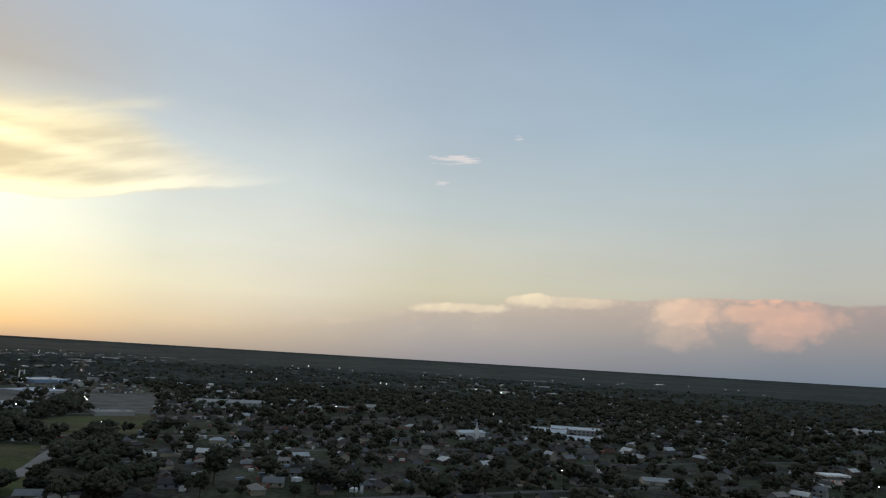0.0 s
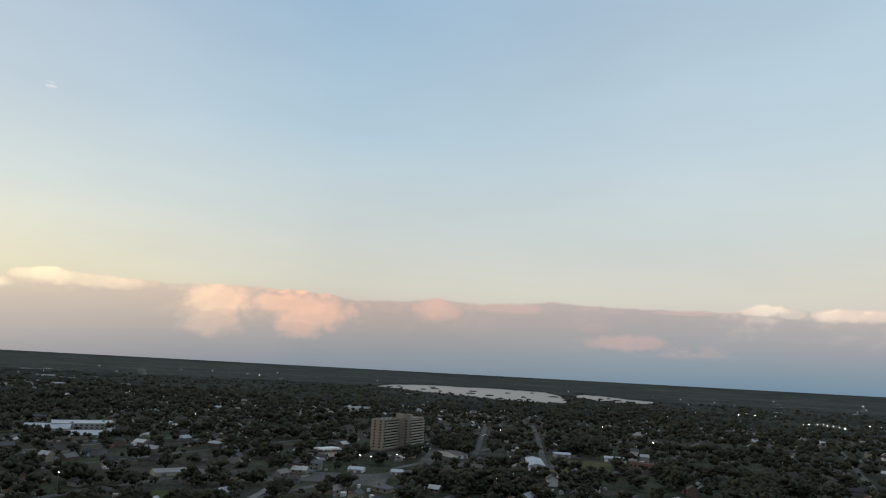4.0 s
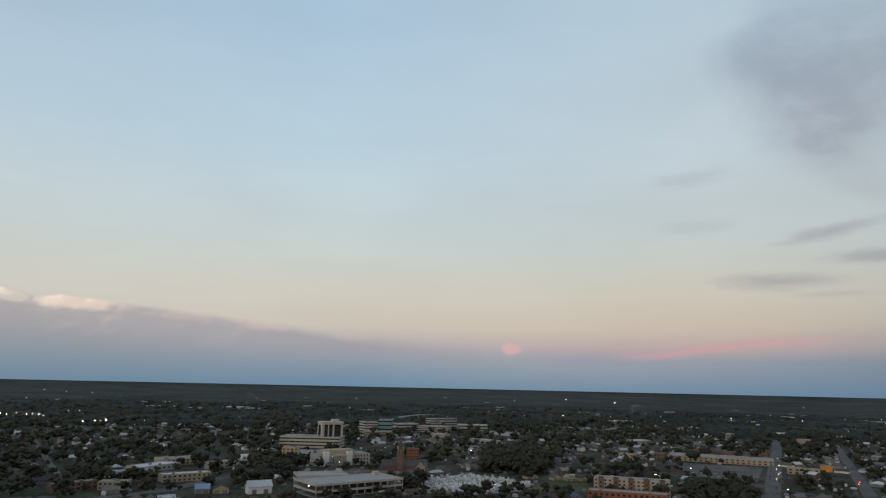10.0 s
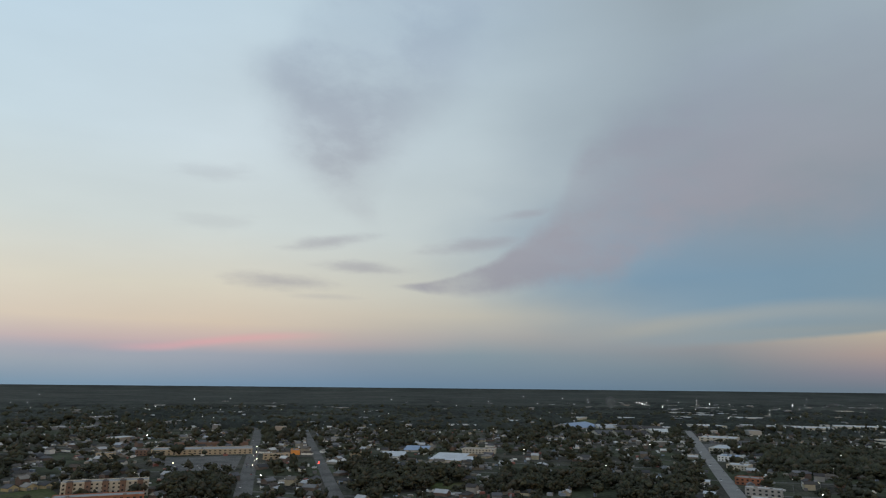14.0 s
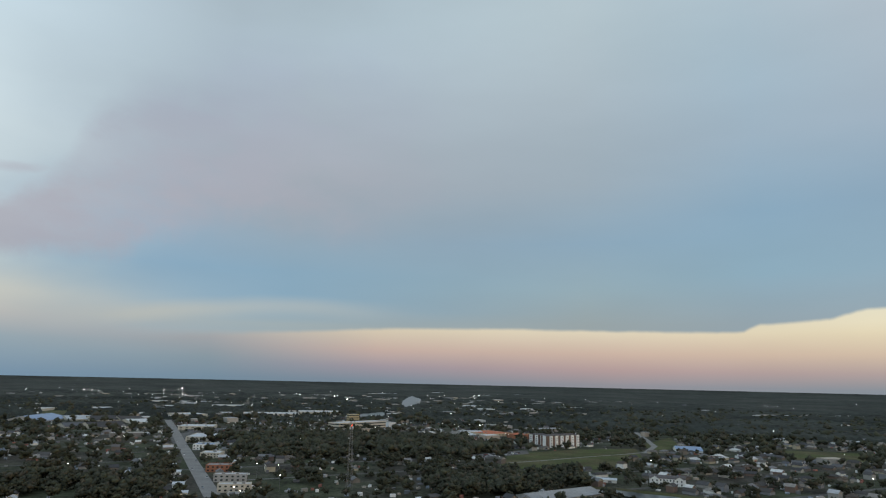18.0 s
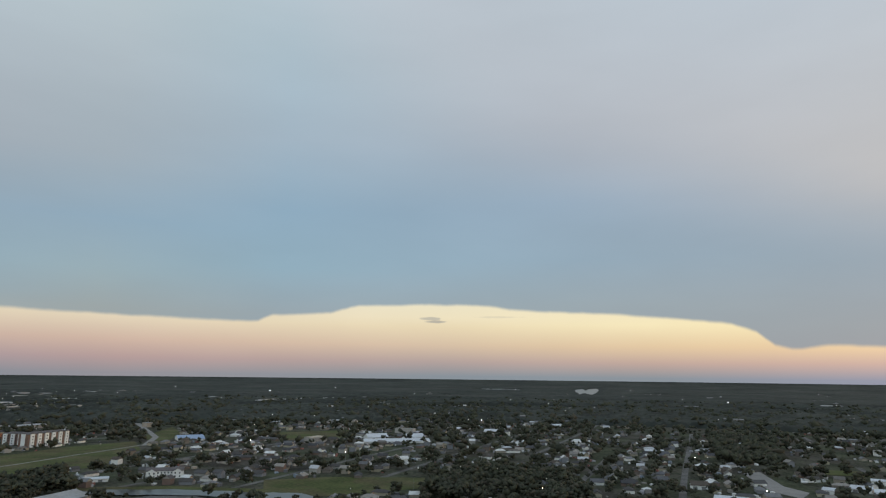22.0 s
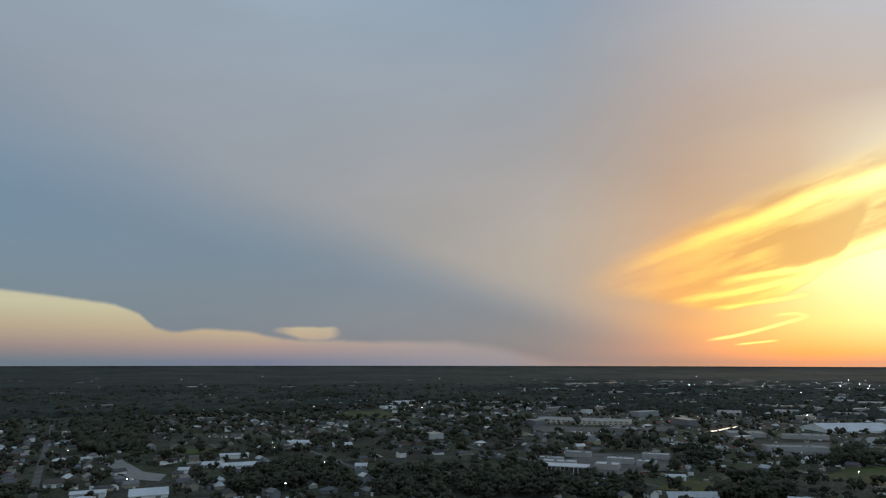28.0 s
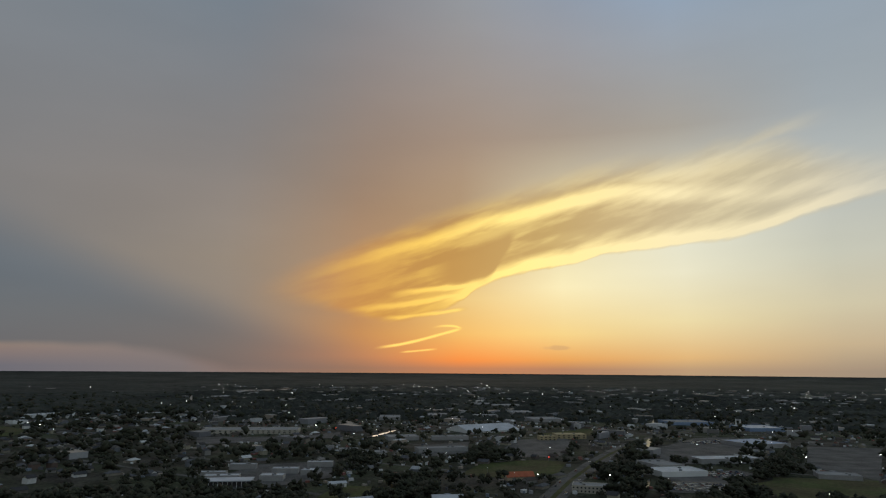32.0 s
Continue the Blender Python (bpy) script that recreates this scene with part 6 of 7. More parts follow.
block("warehouse", "large far pale warehouse", 474.1, -2205.4, 101.9, 75.0, 5.2, -174.4, "cream", "white_metal")
block("warehouse", "large far pale warehouse", 265.2, -1766.9, 135.2, 75.0, 5.2, -166.9, "cream", "white_metal")
block("warehouse", "large far pale warehouse", 155.4, -1906.2, 110.9, 75.0, 5.2, -170.1, "cream", "white_metal")
block("warehouse", "large far pale warehouse", 757.7, -2462.6, 72.3, 75.0, 5.2, 165.8, "cream", "white_metal")
block("office", "three-storey cream office with banded windows", 31.1, -1301.2, 122.7, 30.0, 15.1, -134.9, "cream", "white_metal", bands=3)
block("office", "yellow-cream office block with bands", 49.5, -1570.8, 23.6, 20.0, 15.2, -158.5, "yellow", "white_metal", bands=3)
lattice_mast(18.8, -612.2, 53.5)
shed("church_hall", "domed pale hall beside the shops", -174.6, -1225.5, 42.2, 75.0, 5.2, -163.0, "grey", "white_metal")
block("shop_building", "orange brick shopping centre with a tan front", -206.7, -1206.8, 58.5, 75.0, 6.2, -152.9, "tan", "red_roof", bays=8)
block("shop_building", "orange brick shopping centre wing", -252.4, -1176.4, 32.9, 40.8, 6.2, -163.5, "brick", "red_roof", bays=4)
block("shop_building", "red brick shop with flat roof", -173.9, -1047.9, 33.3, 28.9, 6.2, -178.8, "brick", "grey_roof", bays=6)
striped_flats(-289.1, -1027.6, 66.9, 16.0, 16.5, -151.7)
striped_flats(-264.3, -1063.0, 29.6, 16.0, 14.2, 137.4)
flat("park_field", [(-152, -786), (-183, -906), (-297, -976), (-399, -1002), (-363, -889), (-274, -767), (-185, -723)], "grass", 0.05, "wide dry mown park field", "grass")
strip("path", [(-163, -809), (-215, -837), (-281, -881), (-352, -922), (-412, -964)], 4, "paving", 0.09, "pale footpath across the park", "path")
flat("meadow", [(-429, -1057), (-553, -1223), (-503, -1077), (-411, -943)], "grass", 0.05, "dry grass beside a curved road", "grass")
strip("street", [(-539, -1348), (-483, -1161), (-448, -1046), (-387, -937)], 9, "paving", 0.08, "pale curving park road", "road")
shed("pavilion", "pavilion with a blue roof", -470.6, -979.6, 36.9, 40.6, 5.2, 162.8, "white", "blue_roof")
mansion(-289.6, -649.0, 33.3, 16.0, 8.8, 153.3)
flat("car_park", [(-126, -891), (-221, -963), (-213, -913), (-123, -842)], "asphalt", 0.06, "rows of parked cars on asphalt", "car park")
shed("house_row", "long low white houses by the canal", -229.5, -664.3, 26.2, 10.0, 4.0, 162.5, "white", "white_metal")
shed("house_row", "white low house by the canal", -267.0, -657.4, 8.4, 9.0, 3.9, 170.1, "white", "white_metal")
water_sheet("pond", [(-92, -2623), (-106, -2275), (-144, -2540), (-173, -2671)], [(-164, -3650), (-225, -4219), (-237, -3951), (-244, -3497)], "straight pond reflecting the sky")
water_sheet("pond", [(38, -1705), (3, -1720), (-27, -1786)], [(50, -1868), (6, -1952), (-36, -2041)], "shallow basin reflecting the sky")
block("warehouse", "far white works building", -72.8, -4624.7, 301.2, 75.0, 5.2, -135.9, "white", "white_metal")
block("warehouse", "far white works building", -502.6, -5470.7, 130.7, 75.0, 5.2, -133.7, "white", "white_metal")
block("warehouse", "far white works building", -824.4, -4793.8, 152.9, 75.0, 5.2, -138.8, "white", "white_metal")
block("warehouse", "far white works building", -368.3, -2550.4, 114.3, 75.0, 5.2, -151.7, "white", "white_metal")
block("warehouse", "far white works building", -1152.1, -5262.8, 143.4, 75.0, 5.2, -137.9, "white", "white_metal")
block("warehouse", "far white works building", -765.8, -2586.4, 108.6, 29.3, 5.2, -152.9, "white", "white_metal")
for spot in [(-159, -1315), (-160, -1269), (-190, -1326), (-209, -1317), (-218, -1336), (-137, -1340), (-224, -1445), (-146, -770), (-1086, -4616), (1136, -5956), (891, -6426), (1801, -4677), (1701, -4870)]:
    street_lamp(*spot, 12.0, "lamp", 0.6)
for spot in [(99, -549), (109, -512), (108, -568), (93, -710)]:
    street_lamp(*spot, 8.0, "warm_lamp", 0.5)

# west: canal, sheds, subdivision
water_sheet("canal", [(-198, -594), (-245, -553), (-296, -482), (-320, -449)], [(-206, -619), (-256, -578), (-311, -507), (-338, -474)], "straight dark drainage canal")
flat("canal_bank", [(-207, -640), (-273, -592), (-322, -525), (-345, -483), (-338, -474), (-311, -507), (-256, -578), (-203, -620)], "grass", 0.05, "mown grass bank of the canal", "grass")
shed("warehouse", "long metal shed with a grey roof", -158.9, -573.4, 78.7, 30.9, 5.2, -149.7, "grey", "grey_roof")
shed("warehouse", "metal shed with a pale blue roof", -183.8, -529.3, 28.0, 19.3, 5.2, 154.8, "tan", "white_metal")
shed("warehouse", "tan metal shed in a yard", -131.9, -553.8, 12.7, 10.0, 5.2, 154.8, "tan", "grey_roof")
flat("yard", [(-208, -558), (-259, -560), (-268, -512), (-247, -481), (-192, -507)], "asphalt", 0.06, "asphalt yard with lorries", "yard")
flat("verge", [(-349, -570), (-406, -541), (-472, -477), (-434, -435), (-358, -453), (-298, -487)], "grass", 0.05, "wide dry grass verge", "grass")
shed("school_building", "long white school with pale roofs", -682.6, -752.2, 97.3, 25.6, 5.2, 145.8, "white", "white_metal")
shed("school_hall", "white hall with a pyramid roof", -699.5, -818.8, 33.2, 24.0, 7.6, 160.0, "white", "white_metal", rise=5.0)
shed("school_hall", "white hall with a pyramid roof", -741.5, -776.4, 29.4, 24.2, 8.0, 159.7, "white", "white_metal", rise=5.0)
flat("school_field", [(-635, -1007), (-765, -965), (-661, -848), (-566, -882)], "grass", 0.05, "mown school playing field", "grass")
block("shop_building", "far low shopping centre with lit fronts", -1395.0, -2178.5, 90.5, 75.0, 5.2, 175.2, "tan", "white_metal")
block("shop_building", "far low shopping centre with lit fronts", -1547.4, -2216.9, 136.2, 75.0, 5.2, 175.7, "cream", "white_metal")
block("shop_building", "far low shopping centre with lit fronts", -1669.7, -2207.8, 98.3, 75.0, 5.2, 175.7, "white", "white_metal")
block("greenhouse", "long far row of white greenhouses", -1680.9, -1916.1, 180.5, 40.0, 3.0, 125.9, "white", "white_metal")
water_sheet("pond", [(-4041, -2583), (-3255, -2052), (-3517, -2176), (-3180, -1928), (-3906, -2317)], [(-4531, -2903), (-5075, -3173), (-4530, -2791), (-5230, -3182), (-5408, -3193)], "far pond reflecting the bright sky")
water_sheet("marsh_water", [(-3788, -3332), (-3880, -3159), (-3980, -2994)], [(-4111, -3560), (-4222, -3437), (-4309, -3250)], "thin far sheet of marsh water")
water_sheet("marsh_water", [(-3630, -1954), (-3623, -1823), (-3736, -1747)], [(-3804, -2047), (-3850, -1936), (-3970, -1856)], "thin far sheet of marsh water")
shed("white_house", "white two-storey house with tall windows", -611.4, -265.8, 14.3, 11.0, 6.8, 118.0, "white", "roof", category="house", rise=3.0)
shed("school_building", "low building with a bright white metal roof", -673.6, -171.9, 15.7, 13.1, 5.2, 91.1, "white", "white_metal")
shed("school_building", "low building with a bright white metal roof", -709.0, -157.3, 17.2, 18.0, 5.0, 91.8, "white", "white_metal")
shed("school_building", "low building with a bright white metal roof", -767.5, -146.5, 30.0, 11.5, 5.2, 101.3, "white", "white_metal")
shed("school_building", "low building with a bright white metal roof", -699.9, -128.5, 35.3, 17.8, 5.2, 106.4, "white", "white_metal")
shed("school_building", "low building with a bright white metal roof", -706.3, -92.8, 18.4, 10.0, 5.2, 95.7, "white", "white_metal")
shed("house", "low building with a bright white metal roof", -886.2, -86.3, 32.4, 18.0, 4.0, 99.3, "white", "white_metal")
shed("house", "low building with a bright white metal roof", -858.5, -31.5, 23.7, 18.0, 3.0, 94.9, "white", "white_metal")
shed("house", "low building with a bright white metal roof", -690.0, -6.9, 11.5, 18.0, 3.4, 87.1, "white", "white_metal")
shed("house", "low building with a bright white metal roof", -563.4, -219.0, 24.7, 11.8, 5.2, 104.7, "white", "white_metal")
shed("house", "low building with a bright white metal roof", -538.0, -211.9, 10.2, 14.8, 5.2, 88.0, "white", "white_metal")
shed("house", "low building with a bright white metal roof", -565.4, -174.3, 27.9, 26.9, 5.2, 107.2, "white", "white_metal")
shed("house", "large house with a bright pale roof", -1139.2, -778.3, 22.4, 36.5, 5.2, 120.7, "white", "white_metal")
shed("house", "large house with a bright pale roof", -920.5, -849.7, 19.5, 20.7, 5.2, 120.1, "white", "white_metal")
shed("house", "large house with a bright pale roof", -932.4, -770.7, 28.7, 30.0, 5.2, 120.0, "white", "white_metal")
shed("house", "large house with a bright pale roof", -852.4, -426.8, 23.7, 14.0, 4.6, 119.1, "white", "white_metal")
shed("house", "large house with a bright pale roof", -870.3, -1143.7, 15.3, 30.8, 5.2, 120.5, "white", "white_metal")
flat("field", [(-1398, -82), (-1462, 27), (-1344, 63), (-1259, 38), (-1256, -48)], "grass", 0.05, "open dry grass field", "grass")
flat("field", [(-839, -225), (-859, -187), (-818, -172), (-797, -211)], "grass", 0.05, "open dry grass field", "grass")
flat("cul_de_sac", [(-740, -273), (-768, -265), (-682, -215), (-662, -188), (-626, -184), (-641, -213)], "paving", 0.07, "pale asphalt turning circle", "road")
block("warehouse", "far low white store", -1646.0, -69.1, 40.0, 17.1, 5.2, 121.0, "white", "white_metal")
block("warehouse", "far low white store", -1728.5, -6.9, 55.3, 21.5, 5.2, 121.2, "white", "white_metal")
block("warehouse", "far low white store", -1708.1, 114.6, 98.9, 37.6, 5.2, 120.8, "white", "white_metal")
block("warehouse", "far low white store", -1519.7, 49.9, 29.6, 22.2, 5.2, 120.4, "white", "white_metal")
for spot in [(-1255, 91), (-1412, 63), (-1362, 78), (-1414, 118), (-832, -114), (-784, -105), (-592, -200), (-482, -162), (-528, -356)]:
    street_lamp(*spot, 9.0, "lamp", 0.45)

# northwest: sheds, mall, canal of gold light
water_sheet("marsh_water", [(-3095, 907), (-3106, 1085), (-3197, 1332)], [(-3257, 970), (-3274, 1144), (-3379, 1402)], "thin far sheet of marsh water")
water_sheet("canal", [(-1979, 471), (-1977, 479)], [(-2710, 660), (-2708, 671)], "narrow far canal reflecting the sky")
block("mall", "long low shopping mall with a pale roof", -1128.2, 376.2, 157.2, 52.0, 6.2, 62.5, "cream", "grey_roof", bays=18)
loading_shed(-639.7, 188.8, 47.0, 20.0, 6.9, 65.1)
block("warehouse", "pale flat-roofed warehouse in a yard", -698.4, 190.3, 30.8, 10.0, 5.2, 62.4, "grey", "white_metal")
block("warehouse", "pale flat-roofed warehouse in a yard", -672.6, 194.4, 33.4, 14.4, 5.2, 64.6, "grey", "white_metal")
block("warehouse", "pale flat-roofed warehouse in a yard", -649.5, 236.8, 22.9, 17.0, 5.2, 59.4, "grey", "white_metal")
block("warehouse", "pale flat-roofed warehouse in a yard", -683.2, 263.4, 27.1, 13.0, 5.2, 60.4, "grey", "white_metal")
block("warehouse", "pale flat-roofed warehouse in a yard", -735.2, 235.3, 28.2, 10.0, 5.2, 58.9, "grey", "white_metal")
block("warehouse", "pale flat-roofed warehouse in a yard", -660.2, 282.1, 17.9, 15.5, 5.2, 52.6, "grey", "white_metal")
block("warehouse", "pale flat-roofed warehouse in a yard", -709.2, 314.4, 28.3, 12.0, 5.2, 59.3, "grey", "white_metal")
block("warehouse", "grey metal warehouse in an industrial area", -801.6, 395.5, 24.8, 13.3, 5.2, 64.1, "grey", "grey_roof")
block("warehouse", "grey metal warehouse in an industrial area", -758.5, 408.4, 33.6, 21.5, 5.2, 68.5, "grey", "grey_roof")
block("warehouse", "grey metal warehouse in an industrial area", -907.9, 541.2, 48.6, 35.5, 5.2, 68.6, "grey", "grey_roof")
block("warehouse", "grey metal warehouse in an industrial area", -872.5, 589.4, 27.1, 16.9, 5.2, 61.9, "grey", "grey_roof")
block("warehouse", "grey metal warehouse in an industrial area", -863.1, 616.8, 30.8, 25.1, 5.2, 64.0, "grey", "grey_roof")
block("warehouse", "grey metal warehouse in an industrial area", -750.4, 508.7, 69.2, 18.0, 5.2, 72.9, "grey", "grey_roof")
block("warehouse", "grey metal warehouse in an industrial area", -845.7, 382.7, 22.5, 10.0, 5.2, 61.2, "grey", "grey_roof")
block("warehouse", "grey metal warehouse in an industrial area", -1282.3, 735.3, 45.0, 75.0, 5.2, 58.9, "grey", "grey_roof")
block("warehouse", "grey metal warehouse in an industrial area", -1285.4, 864.5, 45.0, 74.8, 5.2, 58.0, "grey", "grey_roof")
block("warehouse", "grey metal warehouse in an industrial area", -1531.2, 1274.5, 81.6, 75.0, 5.2, 61.7, "grey", "grey_roof")
block("warehouse", "grey metal warehouse in an industrial area", -1268.3, 1102.1, 55.9, 75.0, 5.2, 61.3, "grey", "grey_roof")
block("warehouse", "grey metal warehouse in an industrial area", -1217.6, 951.0, 54.4, 35.2, 5.2, 62.2, "grey", "grey_roof")
block("warehouse", "grey metal warehouse in an industrial area", -1075.2, 1000.7, 68.8, 68.4, 5.2, 67.9, "grey", "grey_roof")
block("warehouse", "grey metal warehouse in an industrial area", -1630.1, 1256.9, 57.3, 67.5, 5.2, 51.4, "grey", "grey_roof")
shed("warehouse", "big white warehouse with a shallow roof", -962.0, 745.4, 111.3, 75.0, 5.2, 86.7, "white", "white_metal")
water_sheet("canal", [(-938, 484), (-963, 529), (-1023, 599)], [(-960, 503), (-986, 544), (-1041, 608)], "ditch reflecting the orange sunset")
shed("house", "house with a broad brown roof", -490.3, 242.3, 37.5, 10.0, 8.0, 83.3, "brown", "roof", category="house", rise=4.0)
shed("house", "small cream house on a lawn", -581.8, 274.5, 15.7, 10.0, 5.2, 77.1, "white", "white_metal", category="house")
shed("warehouse", "long grey roof by the lawn", -473.2, 327.4, 30.7, 20.0, 4.2, 61.3, "grey", "white_metal")
flat("lawn", [(-580, 416), (-628, 480), (-622, 554), (-588, 582), (-521, 498), (-531, 441)], "grass", 0.05, "wide mown lawn beside the highway", "grass")
flat("lawn", [(-543, 237), (-587, 279), (-548, 318), (-497, 299)], "grass", 0.05, "wide mown lawn", "grass")
flat("yard", [(-816, 506), (-821, 607), (-718, 529), (-712, 443)], "asphalt", 0.06, "grey asphalt yard between warehouses", "yard")
flat("yard", [(-655, 160), (-758, 258), (-738, 347), (-632, 292), (-605, 204)], "asphalt", 0.06, "broad asphalt yard before the warehouses", "yard")
flat("yard", [(-807, 698), (-790, 777), (-706, 727), (-625, 603), (-670, 522)], "asphalt", 0.06, "broad asphalt yard of the shops", "yard")
flat("field", [(-863, 788), (-888, 951), (-795, 850), (-796, 783)], "grass", 0.05, "dry yellow-green field", "grass")
flat("car_park", [(-1093, 276), (-1023, 420), (-1063, 510), (-976, 467), (-990, 249)], "asphalt", 0.06, "long asphalt car park of the mall", "car park")

# north: highway, dealership, canal
HIGHWAY = [(-413, 380), (-488, 485), (-558, 594), (-618, 697), (-676, 808), (-717, 914), (-756, 1062), (-785, 1252), (-785, 1424)]
strip("highway", HIGHWAY, 23, "asphalt", 0.07, "broad grey divided highway", "road")
strip("median", HIGHWAY, 5.0, "grass", 0.13, "green grass median of the highway", "grass", None)
flat("car_lot", [(-453, 580), (-443, 698), (-405, 685), (-362, 553), (-402, 510)], "asphalt", 0.06, "asphalt lot packed with parked cars", "car park")
flat("car_lot", [(-616, 784), (-677, 965), (-648, 1031), (-526, 873), (-491, 705), (-510, 646)], "asphalt", 0.06, "asphalt lot of the big stores", "car park")
block("car_dealer", "white car showroom with a flat roof", -456.7, 612.6, 52.2, 33.5, 5.2, 66.1, "white", "white_metal")
block("car_dealer", "grey workshop behind the showroom", -499.9, 640.9, 32.6, 46.1, 5.2, 72.9, "grey", "grey_roof")
block("store", "big pale store on a car park", -486.1, 748.5, 80.5, 28.9, 5.2, 65.3, "grey", "white_metal")
block("store", "large store with a blue metal roof", -566.7, 951.8, 65.9, 69.7, 5.2, 77.1, "grey", "blue_roof")
block("store", "white store with a blue front", -713.8, 1210.6, 67.5, 75.0, 5.2, 60.1, "blue_roof", "white_metal")
block("store", "low store with a blue front", -866.3, 1206.8, 89.7, 71.1, 5.2, 60.6, "blue_roof", "grey_roof")
double_post_sign(-710.2, 1144.6, 22.2, 60.1)
block("bank", "two-storey pale building with a flat roof", -437.0, 461.0, 34.8, 20.0, 5.9, 39.9, "cream", "grey_roof", bays=10)
shed("restaurant", "restaurant with a red hipped roof", -521.5, 446.8, 29.2, 10.0, 8.0, 71.3, "tan", "red_roof", rise=4.0)
block("shop_building", "yellow-roofed strip of shops", -787.7, 787.0, 49.0, 28.4, 6.2, 59.6, "yellow", "yellow", bays=6)
block("shop_building", "yellow-roofed strip of shops", -783.2, 733.2, 27.0, 16.0, 6.0, 59.5, "yellow", "yellow", bays=4)
water_sheet("canal", [(-624, 772), (-621, 777)], [(-707, 880), (-703, 887)], "canal bend reflecting the yellow sky")
water_sheet("canal", [(-793, 997), (-790, 1003)], [(-965, 1227), (-963, 1230)], "canal bend reflecting the yellow sky")
water_sheet("canal", [(-498, 608), (-495, 614)], [(-527, 645), (-523, 651)], "canal bend reflecting the yellow sky")
water_sheet("canal", [(-409, 498), (-407, 501)], [(-447, 551), (-449, 561)], "canal bend reflecting the yellow sky")
flat("meadow", [(-379, 623), (-380, 698), (-310, 746), (-273, 654), (-335, 557)], "grass", 0.05, "dark mown meadow", "grass")
for spot in [(-422, 790), (-421, 811), (-440, 706), (-574, 819), (-1076, 1686), (-971, 1034), (-1001, 980), (-729, 471), (-557, 434), (-518, 595), (-498, 450), (-456, 506)]:
    street_lamp(*spot, 9.0, "lamp", 0.5)
for spot in [(-603, 565), (-1083, 510)]:
    street_lamp(*spot, 6.0, "red_lamp", 0.7)
for spot in [(-570, 3287), (-523, 3289), (-506, 3381), (-469, 3324), (-997, 2435), (-1026, 2564), (-823, 2191), (-602, 2201), (-391, 1632), (-80, 1721), (-63, 1671), (-49, 1657), (-34, 1643), (-20, 1664), (-6, 1650), (8, 1706), (-124, 1688), (-144, 1737)]:
    street_lamp(*spot, 13.0, "lamp", 0.7)
for spot in [(313, 4154), (354, 4275), (400, 4071), (207, 2108), (102, 1645), (153, 1538), (1326, 3962), (1363, 4022), (1332, 3883), (1438, 4050), (70, 2766), (126, 3340)]:
    street_lamp(*spot, 14.0, "lamp", 0.9)
LOT_RNG = random.Random(4)
cars_in_rows(-405, 526, 0.702, 0.713, 26, 5, 3.1, 9.5, LOT_RNG)
cars_in_rows(-424, 628, 0.527, 0.850, 14, 4, 3.2, 11.0, LOT_RNG)
cars_in_rows(-615, 881, 0.141, 0.990, 22, 3, 3.6, 14.0, LOT_RNG, 0.7)
cars_in_rows(-129, -861, -0.789, -0.614, 26, 2, 3.6, 12.0, LOT_RNG, 0.75)
cars_in_rows(671, -422, -0.613, -0.790, 22, 2, 4.5, 20.0, LOT_RNG, 0.5)
cars_on_road(HIGHWAY, (0.03, 0.08, 0.1, 0.17, 0.24, 0.31, 0.4, 0.47), 7.5, LOT_RNG)
cars_on_road(HIGHWAY, (0.05, 0.12, 0.15, 0.21, 0.28, 0.33, 0.36, 0.44), -7.5, LOT_RNG)
cars_on_road(STREET_SOUTH, (0.1, 0.3, 0.38, 0.46, 0.55, 0.68), 3.5, LOT_RNG)
cars_on_road(STREET_SOUTH, (0.2, 0.42, 0.5, 0.6), -3.5, LOT_RNG)
cars_on_road(STREET_WEST, (0.08, 0.2, 0.33, 0.5), 4.5, LOT_RNG)
cars_on_road(STREET_WEST, (0.14, 0.27, 0.44), -4.5, LOT_RNG)
for o in (CAR, *CAR.children_recursive):
    bpy.data.objects.remove(o)

# ---- groves of old trees ----
GROVES = []
GROVES.append([(1, -942), (-93, -1150), (-156, -1068), (-201, -996), (-183, -906), (-116, -841), (-13, -845)])
GROVES.append([(-66, -681), (-138, -689), (-222, -715), (-192, -599), (-50, -561)])
GROVES.append([(180, -893), (171, -1125), (50, -1163), (-71, -1091), (-62, -958), (29, -852), (122, -811)])
GROVES.append([(215, -535), (241, -623), (191, -633), (154, -547)])
GROVES.append([(201, -631), (247, -780), (222, -786), (170, -638)])
GROVES.append([(693, -191), (878, -249), (971, -341), (783, -304), (683, -254)])
GROVES.append([(670, 60), (815, 41), (788, 0), (641, 2), (633, 51)])
GROVES.append([(509, 247), (595, 286), (603, 236), (516, 192)])
GROVES.append([(501, 303), (616, 372), (619, 356), (504, 281)])
GROVES.append([(612, -77), (661, -116), (619, -124), (572, -101)])
GROVES.append([(-269, 482), (-298, 619), (-231, 498), (-195, 414), (-229, 413)])
GROVES.append([(-406, 633), (-340, 585), (-301, 514), (-313, 493)])
GROVES.append([(-202, 343), (-213, 370), (-184, 399), (-158, 356)])
GROVES.append([(298, 389), (328, 405), (391, 357), (357, 295), (284, 375)])
GROVES.append([(524, 261), (548, 238), (456, 199), (430, 227)])
GROVES.append([(435, 343), (446, 332), (390, 289), (381, 300)])
GROVES.append([(430, 520), (523, 599), (584, 630), (510, 541), (439, 486)])
GROVES.append([(579, 484), (754, 602), (760, 548), (641, 468)])
GROVES.append([(-191, 851), (113, 998), (525, 1163), (819, 1206), (1776, 2607), (469, 1664), (-96, 1639), (-363, 1345)])
GROVES.append([(710, -196), (901, -257), (865, -305), (671, -246)])
